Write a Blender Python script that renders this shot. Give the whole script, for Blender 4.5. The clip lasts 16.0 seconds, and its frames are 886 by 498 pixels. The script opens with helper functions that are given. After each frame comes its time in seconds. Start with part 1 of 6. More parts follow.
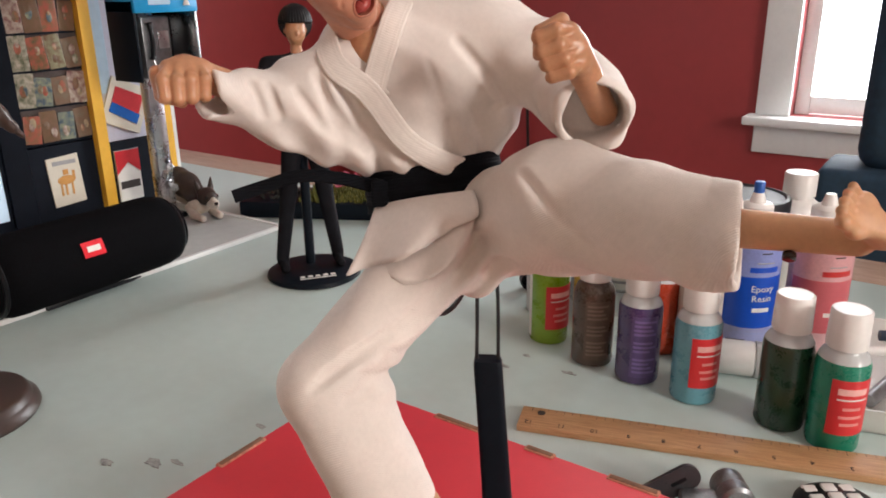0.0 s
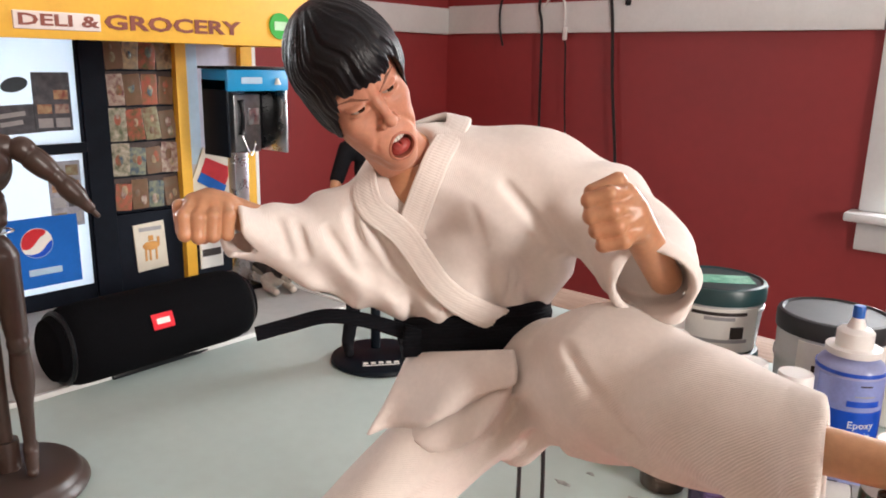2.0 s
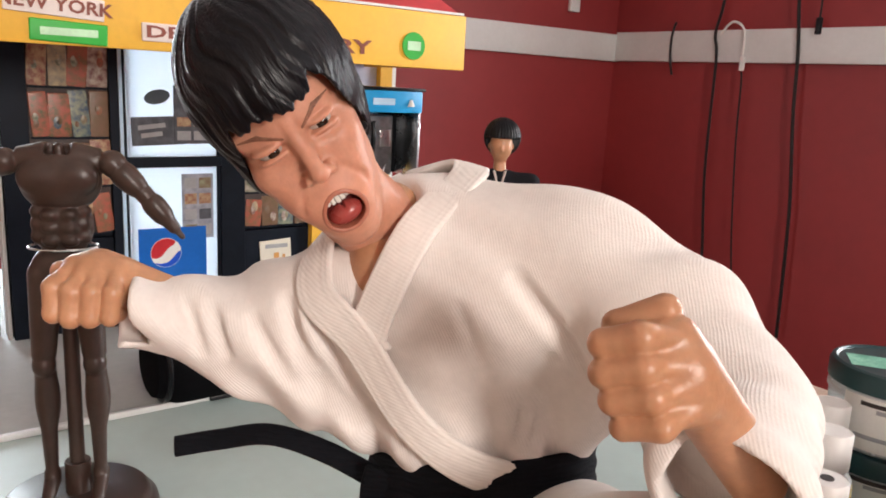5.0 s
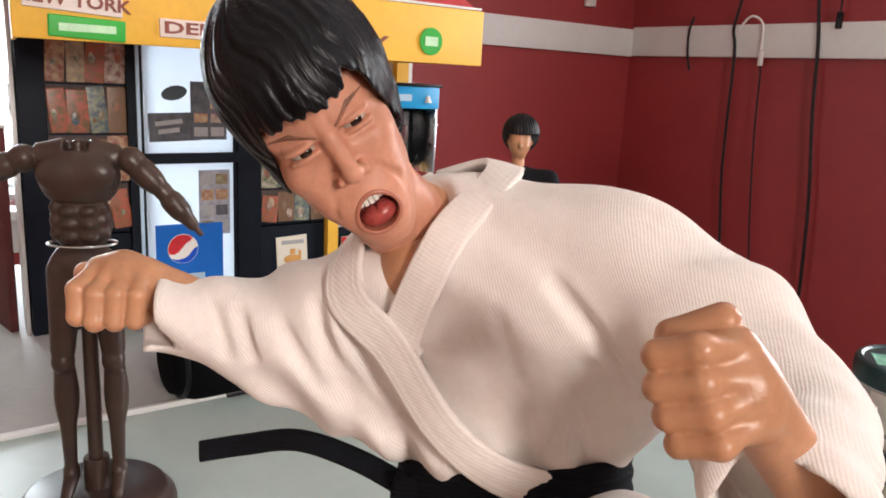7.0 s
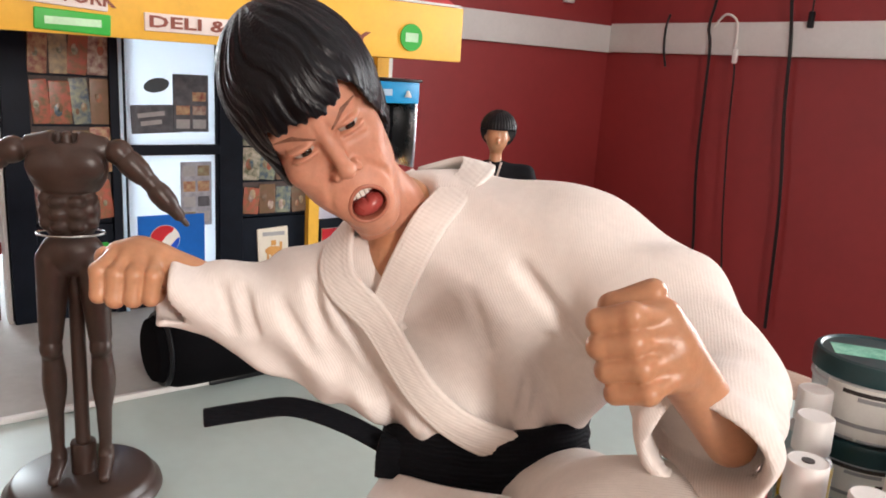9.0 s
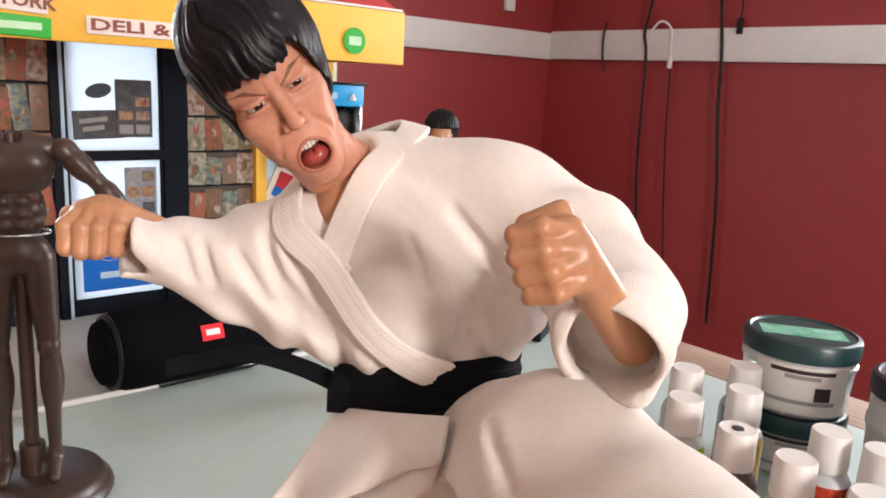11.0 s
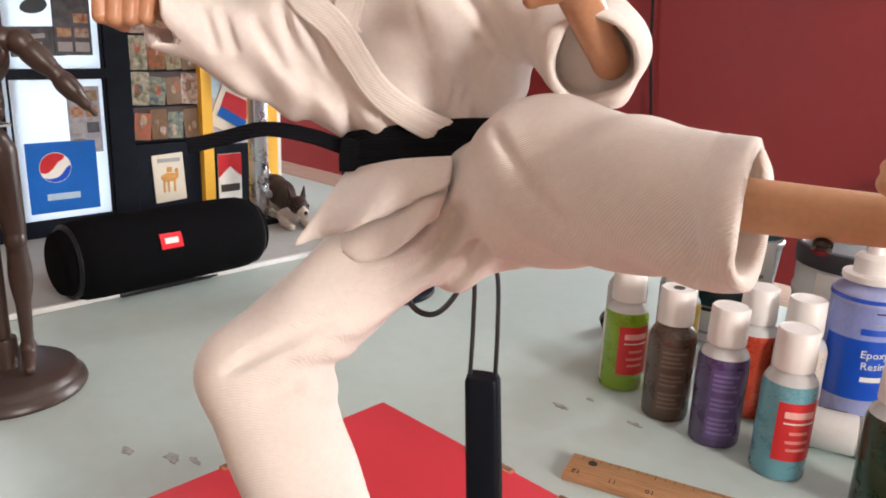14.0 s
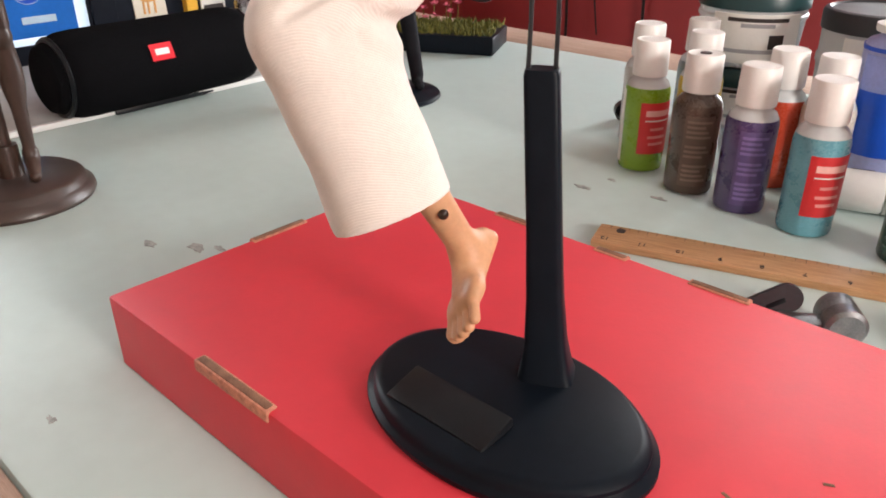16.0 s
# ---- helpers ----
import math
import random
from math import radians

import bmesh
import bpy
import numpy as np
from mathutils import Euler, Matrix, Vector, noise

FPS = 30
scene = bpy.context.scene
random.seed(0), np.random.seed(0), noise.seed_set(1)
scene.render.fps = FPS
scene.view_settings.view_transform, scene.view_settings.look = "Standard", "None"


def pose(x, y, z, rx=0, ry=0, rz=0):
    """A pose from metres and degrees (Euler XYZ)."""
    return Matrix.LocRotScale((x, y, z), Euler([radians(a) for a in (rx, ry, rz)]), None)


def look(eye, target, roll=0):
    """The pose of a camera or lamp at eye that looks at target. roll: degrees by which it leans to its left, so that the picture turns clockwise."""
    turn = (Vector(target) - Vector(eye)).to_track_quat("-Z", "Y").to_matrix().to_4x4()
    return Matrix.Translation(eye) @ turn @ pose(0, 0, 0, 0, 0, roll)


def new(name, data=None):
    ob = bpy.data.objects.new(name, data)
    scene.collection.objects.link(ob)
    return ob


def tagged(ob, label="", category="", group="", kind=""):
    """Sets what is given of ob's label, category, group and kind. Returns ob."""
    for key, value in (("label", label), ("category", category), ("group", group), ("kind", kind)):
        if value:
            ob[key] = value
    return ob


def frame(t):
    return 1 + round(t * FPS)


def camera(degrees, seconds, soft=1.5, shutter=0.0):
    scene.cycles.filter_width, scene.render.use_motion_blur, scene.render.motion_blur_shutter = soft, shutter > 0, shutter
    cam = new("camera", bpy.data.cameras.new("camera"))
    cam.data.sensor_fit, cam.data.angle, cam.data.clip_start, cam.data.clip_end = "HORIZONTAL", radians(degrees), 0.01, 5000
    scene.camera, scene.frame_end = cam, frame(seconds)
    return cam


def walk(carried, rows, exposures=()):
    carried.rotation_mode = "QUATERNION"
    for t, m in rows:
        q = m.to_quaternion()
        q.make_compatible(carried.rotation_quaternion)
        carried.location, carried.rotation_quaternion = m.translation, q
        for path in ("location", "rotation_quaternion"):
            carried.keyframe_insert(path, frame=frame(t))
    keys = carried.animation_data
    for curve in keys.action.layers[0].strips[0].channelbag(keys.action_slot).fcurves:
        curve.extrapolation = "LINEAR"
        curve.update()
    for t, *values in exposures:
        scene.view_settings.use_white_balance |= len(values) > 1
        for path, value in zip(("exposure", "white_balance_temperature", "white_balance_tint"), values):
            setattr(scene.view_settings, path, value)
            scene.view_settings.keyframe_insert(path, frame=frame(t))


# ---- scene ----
cam = camera(60.5, 16.0, 1.8)
PATH = [
    (0, (0.161, -0.259, 0.336), (-0.915, 1.297, -0.311), -0.7),
    (0.5, (0.158, -0.254, 0.349), (-0.958, 1.286, -0.269), -0.2),
    (1, (0.156, -0.251, 0.357), (-1.0, 1.278, -0.215), 0.6),
    (1.5, (0.151, -0.239, 0.356), (-1.053, 1.27, -0.167), 1.0),
    (2, (0.152, -0.222, 0.356), (-1.127, 1.239, -0.122), 1.2),
    (2.7, (0.145, -0.189, 0.362), (-1.29, 1.139, -0.059), 1.2),
    (3, (0.148, -0.175, 0.359), (-1.329, 1.115, -0.034), 1.1),
    (3.5, (0.149, -0.153, 0.354), (-1.362, 1.084, -0.075), 1.5),
    (4, (0.141, -0.142, 0.355), (-1.399, 1.058, -0.079), 2.0),
    (6.5, (0.108, -0.128, 0.358), (-1.474, 1.013, -0.084), 3.4),
    (7, (0.114, -0.132, 0.357), (-1.472, 1.002, -0.088), 3.0),
    (7.5, (0.106, -0.131, 0.36), (-1.474, 1.013, -0.08), 3.4),
    (8, (0.115, -0.136, 0.361), (-1.456, 1.016, -0.093), 3.7),
    (10.5, (0.144, -0.152, 0.355), (-1.357, 1.095, -0.079), 3.1),
    (11, (0.152, -0.157, 0.35), (-1.321, 1.128, -0.076), 3.1),
    (11.5, (0.1673, -0.1645, 0.348), (-1.2593, 1.1728, -0.0715), 3.0),
    (12, (0.176, -0.163, 0.341), (-1.214, 1.214, -0.072), 2.4),
    (12.5, (0.187, -0.171, 0.333), (-1.173, 1.237, -0.078), 1.7),
    (13, (0.191, -0.183, 0.328), (-1.155, 1.234, -0.098), 1.5),
    (13.2, (0.191, -0.186, 0.325), (-1.145, 1.237, -0.112), 1.7),
    (13.5, (0.184, -0.193, 0.317), (-1.149, 1.221, -0.154), 2.2),
    (14, (0.173, -0.197, 0.303), (-1.164, 1.187, -0.245), 2.3),
    (14.5, (0.166, -0.203, 0.286), (-1.171, 1.132, -0.369), 1.4),
    (15, (0.166, -0.208, 0.273), (-1.141, 1.109, -0.472), 0.6),
    (15.5, (0.164, -0.212, 0.26), (-1.096, 1.097, -0.577), -0.1),
    (16, (0.158, -0.215, 0.244), (-1.055, 1.091, -0.663), -0.3),
]
walk(cam, [(t, look(eye, target, roll)) for t, eye, target, roll in PATH],
     [(0, -0.34), (1, -0.22), (2, -0.08), (4, -0.12), (7, -0.2), (10.5, -0.04), (13.2, 0.02), (14.5, -0.02), (16, 0.1)])

# ---- world and light ----
world = bpy.data.worlds.new("world")
scene.world = world
world.use_nodes = True
wn = world.node_tree.nodes
sky = wn.new("ShaderNodeTexSky")
sky.sky_type, sky.sun_disc = "NISHITA", False
sky.sun_elevation, sky.sun_rotation = radians(38), radians(60)
wn["Background"].inputs["Strength"].default_value = 0.12
world.node_tree.links.new(sky.outputs["Color"], wn["Background"].inputs["Color"])


def area_lamp(name, eye, target, width, height, watts, colour):
    data = bpy.data.lights.new(name, "AREA")
    data.shape, data.size, data.size_y, data.energy, data.color = "RECTANGLE", width, height, watts, colour
    ob = new(name, data)
    ob.matrix_world = look(eye, target)
    return tagged(ob, kind="structure")


# daylight in the openings of the three windows
area_lamp("north_window_light", (0.05, 2.24, 0.62), (0.05, 0.0, 0.1), 0.72, 1.25, 44, (0.97, 0.98, 1.0))
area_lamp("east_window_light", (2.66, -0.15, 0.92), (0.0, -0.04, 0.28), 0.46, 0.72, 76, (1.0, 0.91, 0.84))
area_lamp("west_window_light", (-1.98, -0.05, 0.34), (-0.9, 0.15, 0.25), 0.5, 0.55, 21, (0.84, 0.94, 1.0))

# ---- materials ----
def material(name, colour, rough=0.5, metal=0.0, vary=0.12, scale=40.0, bump=0.0, bump_scale=300.0, second=None, spec=0.5, transmission=0.0, coat=0.0, sss=0.0, island=0.0):
    """A principled material whose colour wanders at two scales, with fine relief."""
    m = bpy.data.materials.new(name)
    m.use_nodes = True
    nt = m.node_tree
    n, l = nt.nodes, nt.links
    b = n["Principled BSDF"]
    co = n.new("ShaderNodeTexCoord")
    big = n.new("ShaderNodeTexNoise")
    big.inputs["Scale"].default_value, big.inputs["Detail"].default_value = scale, 4
    fine = n.new("ShaderNodeTexNoise")
    fine.inputs["Scale"].default_value, fine.inputs["Detail"].default_value = scale * 9, 3
    l.new(co.outputs["Object"], big.inputs["Vector"])
    l.new(co.outputs["Object"], fine.inputs["Vector"])
    both = n.new("ShaderNodeMath")
    both.operation = "MULTIPLY_ADD"
    both.inputs[1].default_value, both.inputs[2].default_value = 0.35, 0.0
    l.new(fine.outputs["Fac"], both.inputs[0])
    add = n.new("ShaderNodeMath")
    add.operation = "MULTIPLY_ADD"
    add.inputs[1].default_value = 0.65
    l.new(big.outputs["Fac"], add.inputs[0])
    l.new(both.outputs[0], add.inputs[2])
    ramp = n.new("ShaderNodeValToRGB")
    dark = [max(0.0, c * (1 - vary)) for c in colour]
    light = [min(1.0, c * (1 + vary)) for c in colour] if second is None else second
    ramp.color_ramp.elements[0].color, ramp.color_ramp.elements[1].color = (*dark, 1), (*light, 1)
    ramp.color_ramp.elements[0].position, ramp.color_ramp.elements[1].position = 0.36, 0.64
    l.new(add.outputs[0], ramp.inputs["Fac"])
    l.new(ramp.outputs["Color"], b.inputs["Base Color"])
    rr = n.new("ShaderNodeMapRange")
    rr.inputs["To Min"].default_value, rr.inputs["To Max"].default_value = max(0.02, rough - 0.08), min(1.0, rough + 0.08)
    l.new(add.outputs[0], rr.inputs["Value"])
    l.new(rr.outputs["Result"], b.inputs["Roughness"])
    b.inputs["Metallic"].default_value = metal
    b.inputs["Specular IOR Level"].default_value = spec
    b.inputs["Transmission Weight"].default_value = transmission
    b.inputs["Coat Weight"].default_value = coat
    if sss:
        b.inputs["Subsurface Weight"].default_value, b.inputs["Subsurface Scale"].default_value = sss, 0.003
    if bump:
        bt = n.new("ShaderNodeTexNoise")
        bt.inputs["Scale"].default_value, bt.inputs["Detail"].default_value = bump_scale, 3
        l.new(co.outputs["Object"], bt.inputs["Vector"])
        bn = n.new("ShaderNodeBump")
        bn.inputs["Strength"].default_value, bn.inputs["Distance"].default_value = bump, 0.001
        l.new(bt.outputs["Fac"], bn.inputs["Height"])
        l.new(bn.outputs["Normal"], b.inputs["Normal"])
    return m


def weave(name, colour, across, period, strength=0.5, vary=0.05, rough=0.9, sheen=0.12):
    """Ribbed cotton: fine ribs side by side in the direction across, broken up by a thread noise."""
    m = material(name, colour, rough, vary=vary, scale=60, spec=0.15)
    n, l = m.node_tree.nodes, m.node_tree.links
    co = n.new("ShaderNodeTexCoord")
    dot = n.new("ShaderNodeVectorMath")
    dot.operation = "DOT_PRODUCT"
    dot.inputs[1].default_value = Vector(across).normalized()
    l.new(co.outputs["Object"], dot.inputs[0])
    wander = n.new("ShaderNodeTexNoise")
    wander.inputs["Scale"].default_value, wander.inputs["Detail"].default_value = 140, 1
    l.new(co.outputs["Object"], wander.inputs["Vector"])
    shift = n.new("ShaderNodeMath")
    shift.operation = "MULTIPLY_ADD"
    shift.inputs[1].default_value = period * 1.5
    l.new(wander.outputs["Fac"], shift.inputs[0])
    l.new(dot.outputs["Value"], shift.inputs[2])
    phase = n.new("ShaderNodeMath")
    phase.operation = "MULTIPLY"
    phase.inputs[1].default_value = 2 * math.pi / period
    l.new(shift.outputs[0], phase.inputs[0])
    wave = n.new("ShaderNodeMath")
    wave.operation = "SINE"
    l.new(phase.outputs[0], wave.inputs[0])
    t = n.new("ShaderNodeTexNoise")
    t.inputs["Scale"].default_value, t.inputs["Detail"].default_value = 0.9 / period, 2
    l.new(co.outputs["Object"], t.inputs["Vector"])
    mix = n.new("ShaderNodeMath")
    mix.operation = "MULTIPLY_ADD"
    mix.inputs[1].default_value = 2.2
    l.new(t.outputs["Fac"], mix.inputs[0])
    l.new(wave.outputs[0], mix.inputs[2])
    bn = n.new("ShaderNodeBump")
    bn.inputs["Strength"].default_value, bn.inputs["Distance"].default_value = strength, period * 0.16
    l.new(mix.outputs[0], bn.inputs["Height"])
    l.new(bn.outputs["Normal"], n["Principled BSDF"].inputs["Normal"])
    n["Principled BSDF"].inputs["Sheen Weight"].default_value = sheen
    return m


def glow(name, colour, strength):
    m = bpy.data.materials.new(name)
    m.use_nodes = True
    e = m.node_tree.nodes.new("ShaderNodeEmission")
    e.inputs["Color"].default_value, e.inputs["Strength"].default_value = (*colour, 1), strength
    m.node_tree.links.new(e.outputs[0], m.node_tree.nodes["Material Output"].inputs["Surface"])
    return m


def wood(name, dark, light, scale=18.0, rough=0.5, stretch=(1, 12, 12)):
    m = material(name, dark, rough, vary=0.1, scale=scale, second=light, bump=0.1)
    n, l = m.node_tree.nodes, m.node_tree.links
    co = n.new("ShaderNodeTexCoord")
    mp = n.new("ShaderNodeMapping")
    mp.inputs["Scale"].default_value = stretch
    l.new(co.outputs["Object"], mp.inputs["Vector"])
    for node in n:
        if node.type == "TEX_NOISE":
            l.new(mp.outputs["Vector"], node.inputs["Vector"])
    return m


RED_WALL = material("red_wall_paint", (0.29, 0.032, 0.034), 0.55, vary=0.08, scale=3, bump=0.06, bump_scale=180)
# cream picked so that the unseen south wall bounces more, less red light
CREAM_BOUNCE = material("cream_bounce_paint", (0.58, 0.46, 0.37), 0.6, vary=0.05, scale=3, bump=0.05, bump_scale=180)
WHITE_TRIM = material("white_trim_paint", (0.72, 0.73, 0.72), 0.4, vary=0.04, scale=8, bump=0.04)
CEILING = material("ceiling_paint", (0.75, 0.74, 0.72), 0.8, vary=0.03, scale=4)
FLOOR_WOOD = wood("floor_boards", (0.16, 0.09, 0.05), (0.28, 0.17, 0.1))
TABLE_PAINT = material("table_paint", (0.48, 0.58, 0.56), 0.42, vary=0.05, scale=7, bump=0.05, bump_scale=500)
TABLE_EDGE = wood("table_edge_wood", (0.36, 0.24, 0.18), (0.5, 0.36, 0.28))
STAIN = material("dried_paint", (0.33, 0.34, 0.33), 0.7, scale=200, vary=0.4)
RED_CARD = material("red_cardboard", (0.68, 0.035, 0.055), 0.55, vary=0.06, scale=9, bump=0.06, bump_scale=400)
RAW_CARD = material("raw_cardboard", (0.2, 0.1, 0.06), 0.85, vary=0.3, scale=120)
BLACK_PLASTIC = material("black_plastic", (0.008, 0.009, 0.011), 0.32, vary=0.2, scale=50, spec=0.25)
BLACK_SATIN = material("black_satin_plastic", (0.005, 0.008, 0.013), 0.42, vary=0.15, scale=30, bump=0.03, spec=0.12)
BLACK_WIRE = material("black_coated_wire", (0.01, 0.01, 0.012), 0.3)
BLACK_MESH = material("black_speaker_fabric", (0.004, 0.004, 0.005), 0.9, vary=0.3, scale=400, bump=0.5, bump_scale=1500, spec=0.05)
RULER_WOOD = wood("ruler_wood", (0.42, 0.22, 0.1), (0.58, 0.34, 0.17), 25, 0.45, (2, 30, 30))
INK = material("dark_ink", (0.03, 0.022, 0.02), 0.6)
WHITE_PLASTIC = material("white_plastic", (0.8, 0.79, 0.77), 0.38, vary=0.03, scale=30)
CLEAR_PLASTIC = material("cloudy_plastic", (0.72, 0.76, 0.77), 0.25, vary=0.04, scale=30, transmission=0.25)
RED_LABEL = material("red_label", (0.62, 0.03, 0.035), 0.4, vary=0.06)
WHITE_LABEL = material("white_label", (0.78, 0.77, 0.73), 0.5, vary=0.04)
GREY_PRINT = material("grey_print", (0.33, 0.33, 0.34), 0.6)
DARK_BROWN = material("brown_doll_vinyl", (0.052, 0.030, 0.023), 0.36, vary=0.15, scale=60, spec=0.5)
BROWN_BASE = material("brown_base_vinyl", (0.05, 0.033, 0.028), 0.35, vary=0.12, scale=40)
CHROME = material("brushed_metal", (0.62, 0.63, 0.65), 0.28, metal=1.0, vary=0.06)
GREY_METAL = material("grey_metal", (0.25, 0.26, 0.27), 0.35, metal=0.8, vary=0.25, scale=80)


# ---- building helpers ----
def thing(name, label, category, m=None, group="", kind=""):
    ob = new(name)
    ob.empty_display_size = 0.01
    if m is not None:
        ob.matrix_world = m
    return tagged(ob, label, category, group, kind)


def part(name, bm, mat, parent=None, label="", smooth=True, m=None):
    me = bpy.data.meshes.new(name)
    bmesh.ops.recalc_face_normals(bm, faces=bm.faces)
    if smooth:
        for f in bm.faces:
            f.smooth = True
        for e in bm.edges:
            e.smooth = len(e.link_faces) == 2 and e.calc_face_angle(0.0) < 0.7
    bm.to_mesh(me)
    bm.free()
    for one in mat if isinstance(mat, (list, tuple)) else [mat]:
        me.materials.append(one)
    ob = new(name, me)
    if parent is not None:
        ob.parent = parent
    if m is not None:
        ob.matrix_basis = m
    if label:
        tagged(ob, label)
    return ob


def box(size, at=(0, 0, 0), bevel=0.0, seg=2, turn=None, bm=None):
    """A box centred on at, its edges rounded by bevel."""
    one = bmesh.new()
    bmesh.ops.create_cube(one, size=1, matrix=Matrix.Diagonal((*size, 1)))
    if bevel:
        bmesh.ops.bevel(one, geom=one.edges[:], offset=bevel, segments=seg, profile=0.5, affect="EDGES")
    one.transform(Matrix.Translation(at) @ (turn if turn is not None else Matrix()))
    return merge(bm, one)


def merge(bm, one):
    if bm is None:
        return one
    me = bpy.data.meshes.new("scratch")
    one.to_mesh(me)
    one.free()
    bm.from_mesh(me)
    bpy.data.meshes.remove(me)
    return bm


def lathe(profile, n=32, at=(0, 0, 0), squash=1.0, bm=None, turn=None):
    """A solid of revolution round z from (radius, height) pairs."""
    one = bmesh.new()
    rings = []
    for r, z in profile:
        if r < 1e-6:
            rings.append([one.verts.new((0, 0, z))])
        else:
            rings.append([one.verts.new((r * math.cos(2 * math.pi * k / n), squash * r * math.sin(2 * math.pi * k / n), z)) for k in range(n)])
    for a, b in zip(rings, rings[1:]):
        for k in range(n):
            va, vb, wa, wb = a[k % len(a)], a[(k + 1) % len(a)], b[k % len(b)], b[(k + 1) % len(b)]
            f = [v for i, v in enumerate((va, vb, wb, wa)) if v not in (va, vb, wb, wa)[:i]]
            if len(f) > 2:
                one.faces.new(f)
    for ring in (rings[0], rings[-1]):
        if len(ring) > 2:
            one.faces.new(ring)
    one.transform(Matrix.Translation(at) @ (turn if turn is not None else Matrix()))
    return merge(bm, one)


def tube(points, radius, n=8, bm=None, closed=False):
    """A round rod along points; radius may be one number or one for each point."""
    one = bmesh.new()
    pts = [Vector(p) for p in points]
    rad = radius if isinstance(radius, (list, tuple)) else [radius] * len(pts)
    side = None
    rings = []
    for i, p in enumerate(pts):
        d = (pts[min(i + 1, len(pts) - 1)] - pts[max(i - 1, 0)]).normalized()
        if side is None:
            side = d.orthogonal().normalized()
        side = (side - d * side.dot(d)).normalized()
        up = d.cross(side)
        rings.append([one.verts.new(p + rad[i] * (math.cos(2 * math.pi * k / n) * side + math.sin(2 * math.pi * k / n) * up)) for k in range(n)])
    for a, b in zip(rings, rings[1:]):
        for k in range(n):
            one.faces.new((a[k], a[(k + 1) % n], b[(k + 1) % n], b[k]))
    if not closed:
        one.faces.new(rings[0])
        one.faces.new(rings[-1])
    return merge(bm, one)


def smooth_path(points, steps=6):
    """Catmull-Rom points through the given ones."""
    pts = [Vector(p) for p in points]
    out = []
    for i in range(len(pts) - 1):
        a, b, c, d = pts[max(i - 1, 0)], pts[i], pts[i + 1], pts[min(i + 2, len(pts) - 1)]
        for k in range(steps):
            t = k / steps
            out.append(0.5 * (2 * b + (c - a) * t + (2 * a - 5 * b + 4 * c - d) * t * t + (3 * b - a - 3 * c + d) * t ** 3))
    return out + [pts[-1]]


def wrapped_label(radius, a0, a1, z0, z1, n=14, lift=0.0004):
    """A thin label bent round an upright cylinder between two angles."""
    one = bmesh.new()
    rows = []
    for r in (radius + lift, radius - 0.0006):
        rows.append([[one.verts.new((r * math.cos(a0 + (a1 - a0) * k / n), r * math.sin(a0 + (a1 - a0) * k / n), z)) for k in range(n + 1)] for z in (z0, z1)])
    o, i = rows
    for k in range(n):
        one.faces.new((o[0][k], o[0][k + 1], o[1][k + 1], o[1][k]))
        one.faces.new((i[0][k + 1], i[0][k], i[1][k], i[1][k + 1]))
        one.faces.new((o[1][k], o[1][k + 1], i[1][k + 1], i[1][k]))
        one.faces.new((o[0][k + 1], o[0][k], i[0][k], i[0][k + 1]))
    for k in (0, n):
        one.faces.new((o[0][k], o[1][k], i[1][k], i[0][k]))
    return one


def lettering(text, height, depth=0.0004, bold=0.0):
    """A bmesh of raised letters in the built-in font, centred, lying in the xy plane."""
    c = bpy.data.curves.new("letters", "FONT")
    c.body, c.size, c.extrude, c.align_x, c.align_y, c.offset, c.resolution_u = text, height * 1.4, depth, "CENTER", "CENTER", bold, 2
    ob = bpy.data.objects.new("letters", c)
    scene.collection.objects.link(ob)
    me = bpy.data.meshes.new_from_object(ob.evaluated_get(bpy.context.evaluated_depsgraph_get()))
    bm = bmesh.new()
    bm.from_mesh(me)
    bpy.data.objects.remove(ob)
    bpy.data.curves.remove(c)
    bpy.data.meshes.remove(me)
    return bm


FACING_EAST = Matrix(((0, 0, 1, 0), (1, 0, 0, 0), (0, 1, 0, 0), (0, 0, 0, 1)))  # drawn x runs along +y, drawn y up, face to +x

# ---- room ----
W, E, S, N, F, C = -1.95, 2.6, -1.7, 2.18, -0.75, 1.65
part("floor", box((E - W + 0.4, N - S + 0.4, 0.1), ((E + W) / 2, (N + S) / 2, F - 0.05)), FLOOR_WOOD, smooth=False)
part("ceiling", box((E - W + 0.4, N - S + 0.4, 0.1), ((E + W) / 2, (N + S) / 2, C + 0.05)), CEILING, smooth=False)
for nm in ("floor", "ceiling"):
    tagged(bpy.data.objects[nm], {"floor": "brown wooden floor boards under the table", "ceiling": "plain white painted ceiling"}[nm], nm, kind="structure")


def wall_with_opening(name, along, fixed, a0, a1, o0, o1, z0, z1, out):
    """A wall 0.12 thick with one opening; along: 'x' or 'y'; out: the side, +1 or -1, to which its thickness goes."""
    bm = None
    for p0, p1, q0, q1 in ((a0, o0, F, C), (o1, a1, F, C), (o0, o1, F, z0), (o0, o1, z1, C)):
        size, at = (p1 - p0, 0.12, q1 - q0), ((p0 + p1) / 2, fixed + out * 0.06, (q0 + q1) / 2)
        if along == "y":
            size, at = (size[1], size[0], size[2]), (at[1], at[0], at[2])
        bm = box(size, at, bm=bm)
    return tagged(part(name, bm, RED_WALL, smooth=False), "dark red painted plaster wall", "wall", kind="structure")


